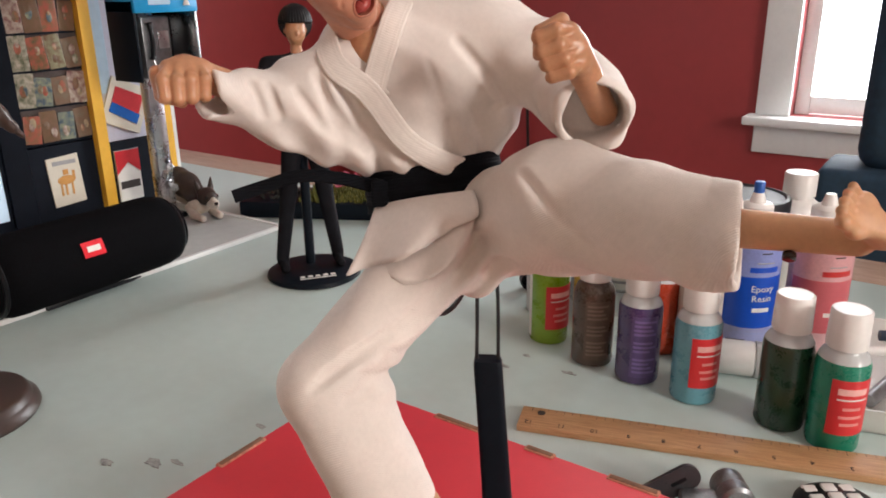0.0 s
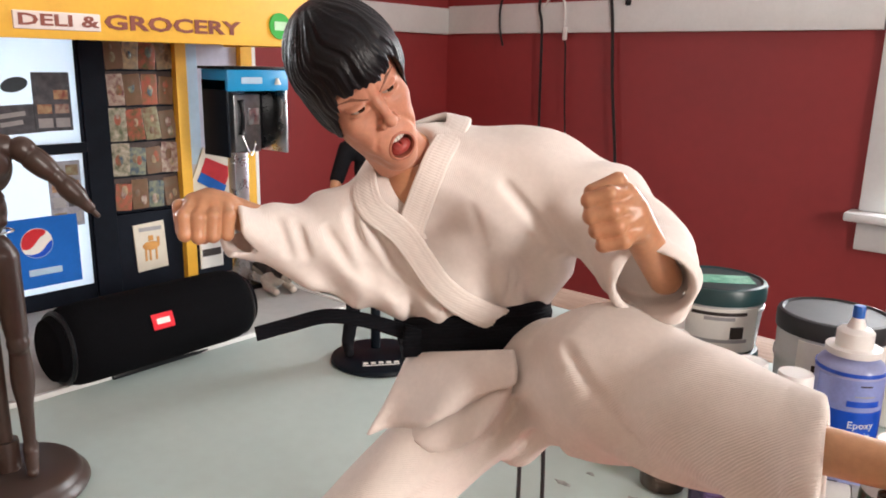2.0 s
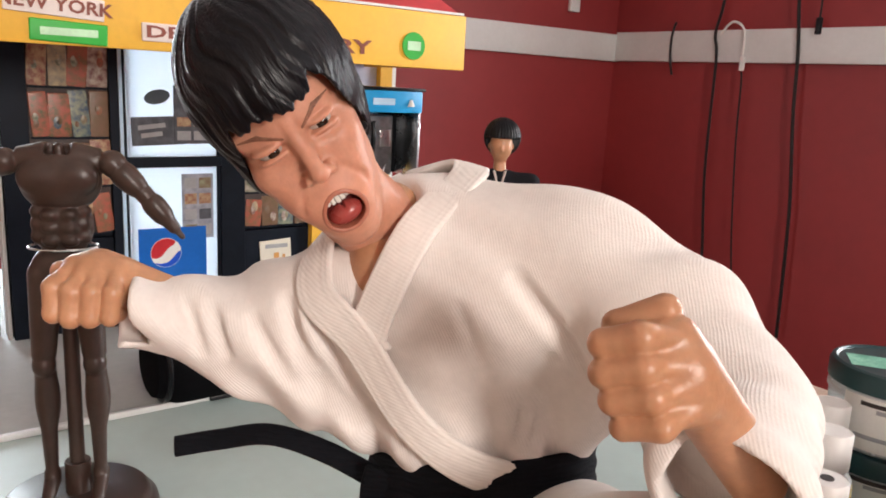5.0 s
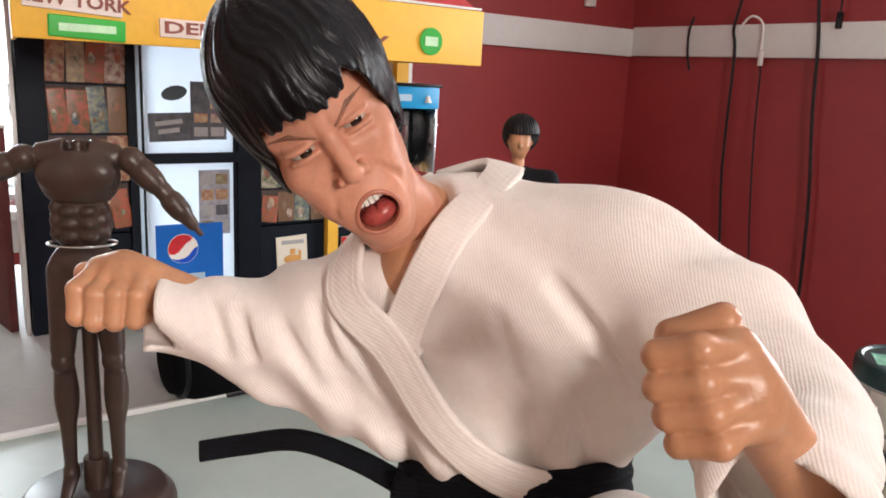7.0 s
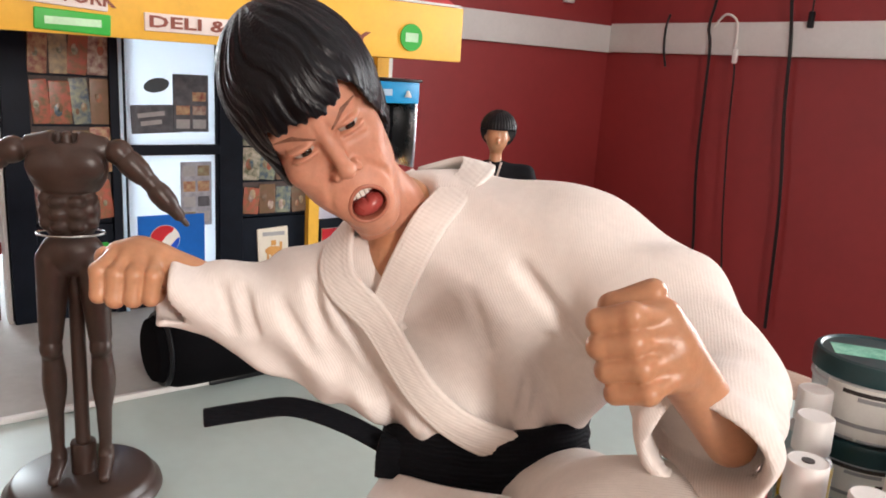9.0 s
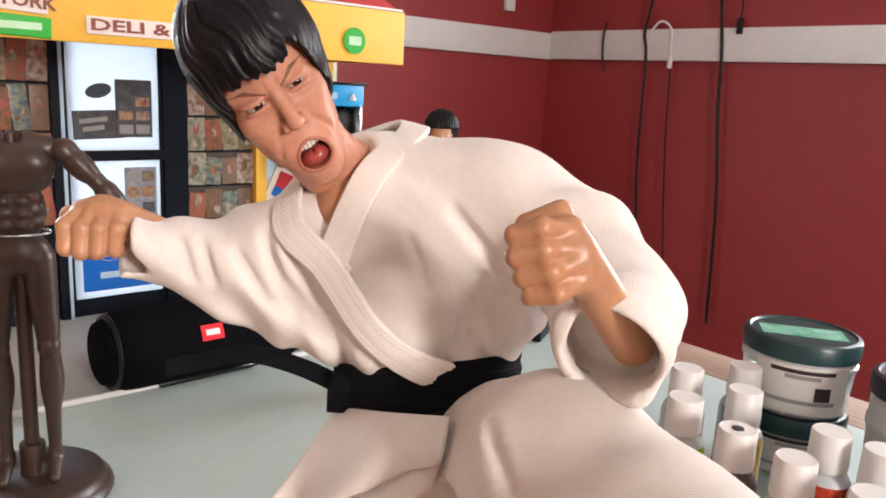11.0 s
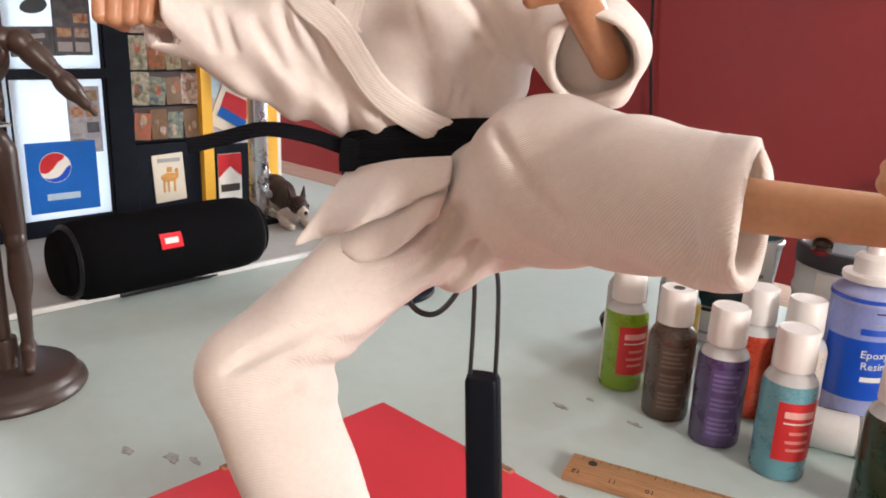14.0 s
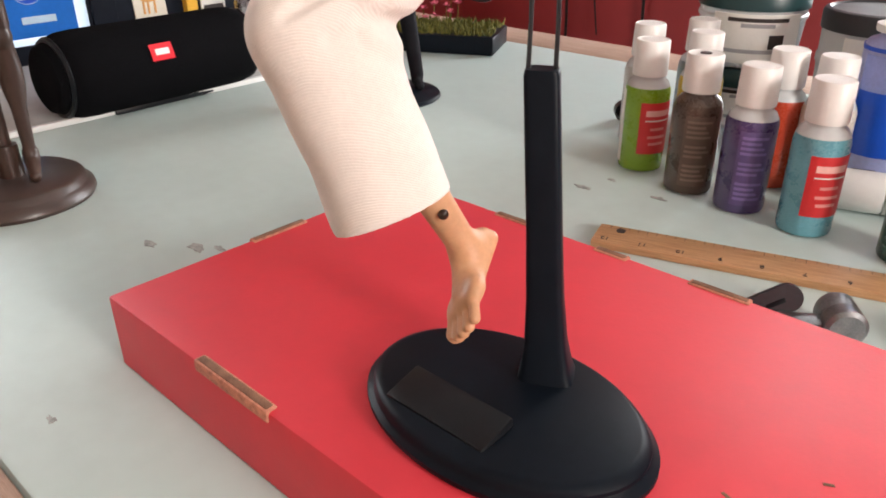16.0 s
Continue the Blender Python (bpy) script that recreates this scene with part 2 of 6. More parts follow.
wall_with_opening("wall_north", "x", N, W - 0.12, E + 0.12, -0.27, 0.45, -0.03, 1.30, 1)
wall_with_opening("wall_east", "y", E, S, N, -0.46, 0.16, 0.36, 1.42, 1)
wall_with_opening("wall_west", "y", W, S, N, -0.55, 0.13, 0.0, 1.30, -1)
# the south wall is never in view; its cream colour bounces fill light
tagged(part("wall_south", box((E - W + 0.24, 0.12, C - F), ((E + W) / 2, S - 0.06, (C + F) / 2)), CREAM_BOUNCE, smooth=False), "unseen cream wall added to bounce light", "wall", kind="structure")

DAYLIGHT = glow("bright_daylight", (0.93, 0.97, 1.0), 5.0)
tagged(part("backdrop", box((1.6, 0.02, 2.2), (0.1, 2.62, 0.6)), DAYLIGHT, smooth=False), "overexposed daylight outside the window", "backdrop", kind="structure")
tagged(part("backdrop", box((0.02, 1.6, 2.2), (-2.4, -0.2, 0.6)), DAYLIGHT, smooth=False), "overexposed daylight outside the window", "backdrop", kind="structure")


def window(name, m, w, z0, z1, label):
    """A painted sash window seen from inside: casing, stool, apron, sash bars and panes. Local x along the wall, -y into the room."""
    win = thing(name, label, "window", m, kind="structure")
    for sx in (-1, 1):
        part("casing", box((0.095, 0.022, z1 - z0 + 0.0), (sx * (w / 2 + 0.0475), -0.013, (z0 + z1) / 2), 0.004), WHITE_TRIM, win)
        part("sash_stile", box((0.04, 0.03, z1 - z0), (sx * (w / 2 - 0.022), 0.055, (z0 + z1) / 2), 0.003), WHITE_TRIM, win)
    part("head_casing", box((w + 0.23, 0.026, 0.11), (0, -0.015, z1 + 0.056), 0.004), WHITE_TRIM, win)
    part("window_sill", box((w + 0.24, 0.13, 0.026), (0, -0.012, z0 - 0.0135), 0.006), WHITE_TRIM, win)
    part("apron", box((w + 0.19, 0.018, 0.085), (0, -0.011, z0 - 0.071), 0.003), WHITE_TRIM, win)
    for z in (z0 + 0.03, z1 - 0.025, (z0 + z1) / 2):
        part("sash_rail", box((w - 0.084, 0.028, 0.05), (0, 0.054, z), 0.003), WHITE_TRIM, win)
    return win


window("window_1", pose(0.09, N, 0), 0.72, -0.03, 1.30, "white painted sash window full of bright daylight")
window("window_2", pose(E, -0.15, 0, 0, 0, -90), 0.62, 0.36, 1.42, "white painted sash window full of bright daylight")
blind_window = window("window_3", pose(W, -0.21, 0, 0, 0, 90), 0.68, 0.0, 1.30, "white window with horizontal slatted blinds")
slat = part("slat", box((0.66, 0.024, 0.0016), (0, 0.02, 0), turn=Matrix.Rotation(radians(35), 4, "X")), WHITE_TRIM, blind_window)
slat.location.z = 0.03
for k in range(1, 48):
    s2 = new("slat", slat.data)
    s2.parent, s2.location = blind_window, (0, 0, 0.03 + k * 0.026)

# white board rail with its cables
rail_bm = box((-0.37 - W - 0.022, 0.022, 0.105), ((-0.37 + W + 0.022) / 2, N - 0.011, 0.518), 0.003)
tagged(part("trim_north", rail_bm, WHITE_TRIM), "white painted board rail along the red wall", "trim", kind="structure")
tagged(part("trim_west", box((0.022, N - 0.3, 0.1), (W + 0.011, (N + 0.3) / 2, 0.513), 0.003), WHITE_TRIM), "white painted board rail along the red wall", "trim", kind="structure")
tagged(part("baseboard", box((E - W, 0.018, 0.13), ((E + W) / 2, N - 0.009, F + 0.065), 0.003), WHITE_TRIM), "white painted baseboard", "baseboard", kind="structure")
tagged(part("baseboard", box((0.018, N - S - 0.02, 0.13), (W + 0.009, (N + S) / 2 - 0.01, F + 0.065), 0.003), WHITE_TRIM), "white painted baseboard", "baseboard", kind="structure")


def cable(points, r, label="thin black cable hanging down the red wall", mat=BLACK_WIRE, plug=None):
    bm = tube(smooth_path(points, 6), r, 8)
    c = tagged(part("wall_cable", bm, mat), label, "cable")
    return c


yw = N - 0.026
cable([(-1.655, yw, 0.60), (-1.668, yw, 0.55), (-1.665, yw, 0.48), (-1.65, yw, 0.42)], 0.004)
cable([(-1.47, yw, 1.64), (-1.475, yw, 1.1), (-1.47, yw, 0.7), (-1.49, yw, 0.56), (-1.475, yw, 0.47), (-1.465, yw, 0.1), (-1.43, yw, -0.25), (-1.44, yw, -0.6)], 0.005)
cable([(-1.47, yw, 0.555), (-1.43, yw, 0.595), (-1.385, yw, 0.57), (-1.38, yw, 0.49)], 0.004, "thin white cable looped over the rail", WHITE_PLASTIC)
tagged(part("cable_plug", box((0.016, 0.012, 0.045), (-1.376, yw, 0.462), 0.003), WHITE_PLASTIC), "small white plug at the end of a cable", "plug")
cable([(-1.376, yw, 0.438), (-1.37, yw, 0.40), (-1.36, yw, 0.2), (-1.33, yw, -0.1), (-1.30, yw, -0.3)], 0.003)
cable([(-1.22, yw, 1.64), (-1.225, yw, 1.0), (-1.215, yw, 0.7), (-1.19, yw, 0.5), (-1.175, yw, 0.3), (-1.14, yw, 0.0), (-1.12, yw, -0.4)], 0.0055)
cable([(-1.145, yw, 1.64), (-1.142, yw, 1.0), (-1.137, yw, 0.60)], 0.003)
tagged(part("cable_plug", box((0.018, 0.014, 0.05), (-1.137, yw, 0.575), 0.004), BLACK_PLASTIC), "small black plug at the end of a cable", "plug")
# white shelf bracket high on the west wall
br = thing("shelf_bracket", "white metal shelf bracket on the red wall", "bracket")
part("upright", box((0.018, 0.045, 0.3), (W + 0.011, 1.93, 0.775), 0.003), WHITE_TRIM, br)
part("arm", box((0.3, 0.02, 0.03), (W + 0.172, 1.93, 0.83), 0.003), WHITE_TRIM, br)
part("brace", tube([(W + 0.025, 1.93, 0.68), (W + 0.26, 1.93, 0.81)], 0.009), WHITE_TRIM, br)

# blue cloth-covered armchair below the window
BLUE_CLOTH = material("dark_blue_cloth", (0.012, 0.04, 0.075), 0.8, vary=0.3, scale=12, bump=0.2)
chair = thing("armchair", "dark blue cloth armchair below the window", "chair", pose(0.23, 1.25, F))
part("seat", box((0.55, 0.5, 0.16), (0, 0, 0.36), 0.05, 4), BLUE_CLOTH, chair)
part("backrest", box((0.52, 0.14, 0.56), (0.02, -0.22, 0.55), 0.015, 3), BLUE_CLOTH, chair)
part("back_cushion", box((0.36, 0.13, 0.32), (-0.015, -0.2, 0.985), 0.03, 3), BLUE_CLOTH, chair)
for sx in (-1, 1):
    part("armrest", box((0.09, 0.5, 0.14), (sx * 0.29, 0, 0.52), 0.035, 4), BLUE_CLOTH, chair)
    for sy in (-1, 1):
        part("leg", lathe([(0.018, 0), (0.025, 0.28)], 12, (sx * 0.23, sy * 0.2, 0)), BLACK_PLASTIC, chair)

# ---- table ----
table = thing("table", "pale grey-green painted work table with paint stains", "table")
part("tabletop", box((2.0, 0.88, 0.035), (-0.35, 0.282, -0.0176), 0.004), TABLE_PAINT, table)
part("front_edging", box((2.0, 0.02, 0.036), (-0.35, -0.1685, -0.0182), 0.004), TABLE_EDGE, table, "bare brown wooden edging")
part("back_edging", box((2.0, 0.09, 0.03), (-0.35, 0.7675, -0.0155), 0.004), TABLE_EDGE, table, "bare brown wooden edging")
for x in (-1.25, 0.55):
    for y in (-0.08, 0.66):
        part("leg", box((0.06, 0.06, 0.714), (x, y, -0.3932), 0.005), TABLE_EDGE, table)
rs = random.Random(4)
for x, y, s in ((-0.30, 0.02, 0.010), (-0.285, 0.03, 0.006), (-0.27, 0.10, 0.007), (-0.185, -0.13, 0.004), (-0.16, 0.30, 0.008), (-0.15, 0.33, 0.005), (-0.33, 0.0, 0.007), (-0.10, 0.32, 0.006), (-0.26, 0.55, 0.005)):
    bm = bmesh.new()
    ring = [(x + s * math.cos(a) * rs.uniform(0.5, 1.3), y + 0.45 * s * math.sin(a) * rs.uniform(0.5, 1.3)) for a in [k * math.pi / 6 for k in range(12)]]
    lo, hi = [bm.verts.new((*p, -0.0004)) for p in ring], [bm.verts.new((*p, 0.0005)) for p in ring]
    bm.faces.new(hi)
    for k in range(12):
        bm.faces.new((lo[k], lo[(k + 1) % 12], hi[(k + 1) % 12], hi[k]))
    part("paint_stain", bm, STAIN, table, smooth=False)

# ---- red box and figure stand ----
BOX_TOP = 0.043
card = thing("cardboard_box", "flat red cardboard box with cut slots lying on the table", "box")
bx0, bx1, by0, by1 = -0.204, 0.20, -0.083, 0.137
part("lid", box((bx1 - bx0, by1 - by0, BOX_TOP), ((bx0 + bx1) / 2, (by0 + by1) / 2, BOX_TOP / 2), 0.0016, 2), RED_CARD, card)


def slot(x, y, w, along, z=BOX_TOP):
    """A torn-edged slot along a top edge of the box: a raw brown rim with a dark inside."""
    size = (w, 0.0065, 0.0062) if along == "x" else (0.0065, w, 0.0062)
    inner = (w - 0.003, 0.0042, 0.0066) if along == "x" else (0.0042, w - 0.003, 0.0066)
    part("slot_rim", box(size, (x, y, z - 0.0022), 0.0012), RAW_CARD_RIM, card)
    part("slot", box(inner, (x, y, z - 0.0018), 0.001), RAW_CARD, card)


RAW_CARD_RIM = material("torn_cardboard_rim", (0.5, 0.2, 0.13), 0.85, vary=0.3, scale=300)
slot(-0.091, by0 + 0.0022, 0.056, "x")
slot(-0.100, by1 - 0.002, 0.040, "x")
slot(0.03, by1 - 0.002, 0.034, "x")
slot(-0.035, by1 - 0.002, 0.022, "x")
slot(bx0 + 0.002, 0.025, 0.04, "y")
for x, y in ((0.095, 0.0), (0.09, -0.03), (0.12, 0.03)):
    part("scuff", box((0.004, 0.0015, 0.0004), (x, y, BOX_TOP + 0.0001), 0.0002, 1, Matrix.Rotation(x * 30, 4, "Z")), RAW_CARD, card)

PX, PY = 0.013, 0.004
stand = thing("display_stand", "black oval plastic display stand with an upright post", "stand")
B0 = BOX_TOP
part("base", lathe([(0.0, B0), (0.0635, B0), (0.0655, B0 + 0.002), (0.0655, B0 + 0.004), (0.063, B0 + 0.0055), (0.062, B0 + 0.0065), (0.062, B0 + 0.0085), (0.060, B0 + 0.0105), (0.057, B0 + 0.0115), (0.0, B0 + 0.0122)], 64, (0.0095, -0.0195, 0), 0.68), BLACK_SATIN, stand)
part("plaque", box((0.05, 0.019, 0.005), (0.000, -0.0425, B0 + 0.0125), 0.0012, turn=Matrix.Rotation(radians(14), 4, "X")), BLACK_PLASTIC, stand, "black name plaque")
post = bmesh.new()
rings = []
for z, hw, hd in ((0.052, 0.0125, 0.0115), (0.058, 0.0105, 0.0095), (0.07, 0.0085, 0.0075), (0.09, 0.0074, 0.006), (0.12, 0.0068, 0.0052), (0.178, 0.0064, 0.0048), (0.180, 0.0058, 0.0042)):
    ring = []
    for k in range(24):
        a = 2 * math.pi * k / 24
        c, s = math.cos(a), math.sin(a)
        ring.append(post.verts.new((PX + hw * math.copysign(abs(c) ** 0.4, c), PY + hd * math.copysign(abs(s) ** 0.4, s), z)))
    rings.append(ring)
for a, b in zip(rings, rings[1:]):
    for k in range(24):
        post.faces.new((a[k], a[(k + 1) % 24], b[(k + 1) % 24], b[k]))
post.faces.new(rings[0])
post.faces.new(rings[-1])
post.transform(Matrix.Translation((PX, PY, 0)) @ Matrix.Rotation(radians(30), 4, "Z") @ Matrix.Translation((-PX, -PY, 0)))
for v in post.verts:
    v.co.x -= 0.075 * (v.co.z - 0.055)
    v.co.y -= 0.012 * (v.co.z - 0.055)
part("post", post, BLACK_SATIN, stand)
PX, PY = PX - 0.0095, PY - 0.0015
dx, dy = 0.0042, 0.0024
for s in (-1, 1):
    part("wire", tube(smooth_path([(PX + s * dx, PY + s * dy, 0.176), (PX + s * dx * 0.95, PY + s * dy * 0.95, 0.2), (PX + s * dx * 0.9, PY + s * dy * 0.9 - 0.002, 0.222), (PX + s * dx, PY + s * dy - 0.012, 0.236)]), 0.00085), BLACK_WIRE, stand)
part("waist_loop", tube(smooth_path([(PX - 0.006, PY - 0.004, 0.226), (PX - 0.008, PY - 0.008, 0.212), (PX - 0.014, PY - 0.013, 0.2035), (PX - 0.022, PY - 0.017, 0.206), (PX - 0.026, PY - 0.018, 0.220)]), 0.0011), BLACK_WIRE, stand)

# ---- ruler ----
rul = thing("ruler", "worn wooden twelve-inch ruler lying on the table", "ruler", pose(-0.098, 0.2235, 0, 0, 0, 17.8))
body = box((0.315, 0.0305, 0.0058), (0.1575, 0, 0.0029), 0.0008)
part("body", body, RULER_WOOD, rul)
part("hole", lathe([(0.0, 0.0), (0.0033, 0.0), (0.0033, 0.0063), (0.0, 0.0063)], 20, (0.0165, 0.007, 0)), INK, rul, "dark round hanging hole")
for k, txt in enumerate(("12", "11", "10", "9", "8", "7", "6", "5", "4", "3", "2", "1")):
    t = lettering(txt, 0.0048, 0.0002)
    t.transform(Matrix.Translation((0.0085 + 0.0262 * k, -0.0085, 0.0059)) @ Matrix.Rotation(math.pi, 4, "Z"))
    part("numeral", t, INK, rul, smooth=False)
    for q in range(4):
        part("tick", box((0.0003, 0.004 if q else 0.006, 0.0002), (0.0085 + 0.0262 * (k + q / 4), 0.0145 - (0.002 if q else 0.003), 0.0059)), INK, rul, smooth=False)


# ---- paint bottles ----
def paint_bottle(x, y, colour, label, turn=0.0, labels="red", height=0.112, cap_dirty=False, clear=True, r=0.0192):
    b = thing("paint_bottle", label, "bottle", pose(x, y, 0, 0, 0, turn), "craft paint bottles")
    k = height / 0.112
    col = material("paint", colour, 0.28, vary=0.1, scale=60, coat=0.4)
    part("body", lathe([(0, 0.0005), (r - 0.003, 0), (r - 0.0008, 0.001), (r, 0.0035), (r, 0.069 * k), (r - 0.001, 0.0735 * k)], 40), col, b)
    part("shoulder", lathe([(r - 0.001, 0.0735 * k), (r - 0.003, 0.0775 * k), (r - 0.006, 0.080 * k), (0.0125, 0.0812 * k), (0.0125, 0.084 * k)], 40), CLEAR_PLASTIC if clear else col, b)
    cap = part("cap", lathe([(0.0126, 0.0822 * k), (0.0144, 0.0826 * k), (0.0147, 0.085 * k), (0.0142, height - 0.0012), (0.0132, height), (0.0128, height - 0.0004), (0.0, height - 0.0005)], 40), WHITE_PLASTIC, b)
    if cap_dirty:
        part("cap_hole", lathe([(0, height - 0.0006), (0.0045, height - 0.0006), (0.0045, height + 0.0002), (0, height + 0.0002)], 16), INK, cap)
    if labels == "red":
        lab = part("front_label", wrapped_label(r, -0.85, 0.85, 0.017, 0.062 * k), RED_LABEL, b)
        part("name_strip", wrapped_label(r, -0.6, 0.6, 0.046 * k, 0.0465 * k + 0.0006, lift=0.0007), WHITE_LABEL, lab)
        part("print_bar", wrapped_label(r, -0.6, 0.55, 0.0505 * k, 0.0555 * k, lift=0.0007), material("pale_red_print", (0.8, 0.45, 0.42), 0.5), lab)
        for z, w in ((0.038, 0.35), (0.031, 0.45), (0.025, 0.38)):
            part("print_bar", wrapped_label(r, -w, w, z * k, z * k + 0.0022, lift=0.0007), material("pale_red_print", (0.75, 0.3, 0.28), 0.5), lab)
    if labels in ("back", "both"):
        tint = [min(1, c * 2.2 + 0.04) for c in colour]
        lab = part("back_label", wrapped_label(r, -0.62, 0.62, 0.008, 0.066 * k), material("back_label", [min(1, c * 1.25 + 0.01) for c in colour], 0.5), b)
        ink = material("label_print", tint, 0.6)
        for i in range(13):
            z = 0.0125 + i * 0.004 * k
            if i in (4, 8):
                continue
            part("print_bar", wrapped_label(r, -0.5, 0.5 - 0.13 * (i % 3), z, z + 0.0019, 10, 0.0007), ink, lab)
    return b


# cameras see them from the south-east, so label angles are turned that way
paint_bottle(-0.151, 0.378, (0.19, 0.36, 0.012), "lime green paint bottle with a red label and white cap", -25)
lime_strip = wrapped_label(0.0192, -2.35, -1.75, 0.006, 0.07)
part("side_label", lime_strip, WHITE_LABEL, [o for o in scene.objects if o.get("group") == "craft paint bottles"][-1])
paint_bottle(-0.095, 0.358, (0.075, 0.05, 0.035), "brown paint bottle with a paint-smeared white cap", -55, "back", cap_dirty=True, clear=False)
paint_bottle(-0.047, 0.349, (0.075, 0.05, 0.15), "purple paint bottle with printed back label", -55, "back")
paint_bottle(0.006, 0.342, (0.13, 0.36, 0.44), "pale turquoise paint bottle with a red label", -38)
paint_bottle(0.077, 0.339, (0.012, 0.05, 0.025), "dark green paint bottle with a white cap", 15, "back")
paint_bottle(0.117, 0.330, (0.006, 0.21, 0.13), "emerald green paint bottle with a red label", -52)
paint_bottle(-0.188, 0.440, (0.5, 0.5, 0.48), "white paint bottle with a white cap", -45, "red")
paint_bottle(-0.160, 0.492, (0.3, 0.4, 0.42), "pale paint bottle with a white cap", -45, "none")
paint_bottle(-0.131, 0.437, (0.6, 0.42, 0.03), "yellow paint bottle with a white cap", -45, "none")
paint_bottle(-0.051, 0.416, (0.5, 0.06, 0.025), "orange-red paint bottle with a white cap", -45, "none")
paint_bottle(-0.014, 0.416, (0.6, 0.55, 0.47), "cream paint bottle with a white cap", -45, "none", r=0.02)


# ---- epoxy bottles, tubs and the tall white bottle ----
def epoxy_bottle(x, y, colour, ring, label, words, tip):
    b = thing("epoxy_bottle", label, "bottle", pose(x, y, 0, 0, 0, -48), "epoxy bottles")
    r = 0.0265
    pale = material("tinted_plastic", [0.35 + 0.6 * c for c in colour], 0.3, transmission=0.15)
    part("body", lathe([(0, 0.0005), (r - 0.003, 0), (r, 0.003), (r, 0.118), (r - 0.002, 0.122), (r - 0.010, 0.126), (0.013, 0.128), (0.013, 0.131)], 48), pale, b)
    lab = part("front_label", wrapped_label(r, -1.5, 1.5, 0.036, 0.086, 30), material("epoxy_label", colour, 0.35, vary=0.05), b)
    top = part("top_label", wrapped_label(r, -1.5, 1.5, 0.086, 0.113, 30), material("pale_label", [0.25 + 0.7 * c for c in colour], 0.35), b)
    part("ring", lathe([(r - 0.001, 0.1155), (r + 0.0006, 0.1155), (r + 0.0006, 0.1185), (r - 0.001, 0.1185)], 48), ring, b)
    for z, w, h, mt in ((0.108, 0.18, 0.0012, INK), (0.099, 0.3, 0.001, GREY_PRINT), (0.0905, 0.5, 0.005, ring)):
        part("print_bar", wrapped_label(r, -w, w, z, z + h, 10, 0.0007), mt, top)
    for i, word in enumerate(words):
        t = lettering(word, 0.0062, 0.0002)
        for v in t.verts:
            a = v.co.x / r
            rr = r + 0.0006 + v.co.z
            v.co = Vector((rr * math.cos(a), rr * math.sin(a), 0.0745 - 0.0095 * i + v.co.y))
        part("lettering", t, WHITE_LABEL, lab, "white words", smooth=False)
    part("print_bar", wrapped_label(r, -0.3, 0.3, 0.052, 0.056, 10, 0.0007), WHITE_LABEL, lab)
    cap = part("cap", lathe([(0.0, 0.1285), (0.021, 0.1285), (0.0215, 0.130), (0.0215, 0.134), (0.0145, 0.1345), (0.0143, 0.147), (0.0125, 0.149), (0.0075, 0.150), (0.0042, 0.160), (0.0, 0.160)], 36), WHITE_PLASTIC, b)
    if tip:
        part("tip", lathe([(0.0046, 0.158), (0.0046, 0.168), (0.004, 0.169), (0.0, 0.169)], 20), material("blue_tip", (0.015, 0.12, 0.5), 0.35), cap)
    return b


BLUE_RING = material("blue_plastic", (0.01, 0.08, 0.55), 0.35)
RED_RING = material("red_plastic", (0.55, 0.03, 0.03), 0.35)
epoxy_bottle(0.018, 0.452, (0.004, 0.075, 0.52), BLUE_RING, "blue labelled resin bottle with a blue-tipped nozzle", ("Epoxy", "Resin"), True)
epoxy_bottle(0.074, 0.475, (0.55, 0.12, 0.14), RED_RING, "pink and red labelled hardener bottle with a white nozzle", (), False)


def tub(x, y, z0, r, h, lid_mat, label, lid_label):
    t = thing("plastic_tub", label, "tub", pose(x, y, z0, 0, 0, -55), "tubs")
    part("body", lathe([(0, 0.0004), (r - 0.006, 0), (r - 0.004, 0.002), (r - 0.001, h * 0.55), (r - 0.0005, h * 0.6), (r + 0.001, h * 0.62), (r + 0.001, h * 0.66), (r - 0.0005, h * 0.68), (r, h - 0.018)], 48), CLEAR_PLASTIC, t)
    lid = part("lid", lathe([(r - 0.001, h - 0.0185), (r + 0.0018, h - 0.018), (r + 0.002, h - 0.004), (r + 0.0005, h - 0.001), (r - 0.003, h), (r - 0.005, h - 0.002), (0, h - 0.0022)], 48), lid_mat, t)
    if lid_label is not None:
        part("lid_label", box((r * 0.62, r * 1.5, 0.0006), (0, 0, h - 0.0018), 0.0002, 1), lid_label, lid)
    lab = part("front_label", wrapped_label(r, -0.95, 0.75, 0.006, h - 0.021, 24, 0.0012), WHITE_LABEL, t)
    for z, w in ((h * 0.62, 0.55), (h * 0.55, 0.3), (h * 0.22, 0.6)):
        part("print_bar", wrapped_label(r, -w - 0.1, w - 0.1, z, z + h * 0.05, 12, 0.0016), INK if z > h * 0.6 else GREY_PRINT, lab)
    part("print_mark", wrapped_label(r, 0.12, 0.4, h * 0.28, h * 0.46, 8, 0.0016), INK, lab)
    return t


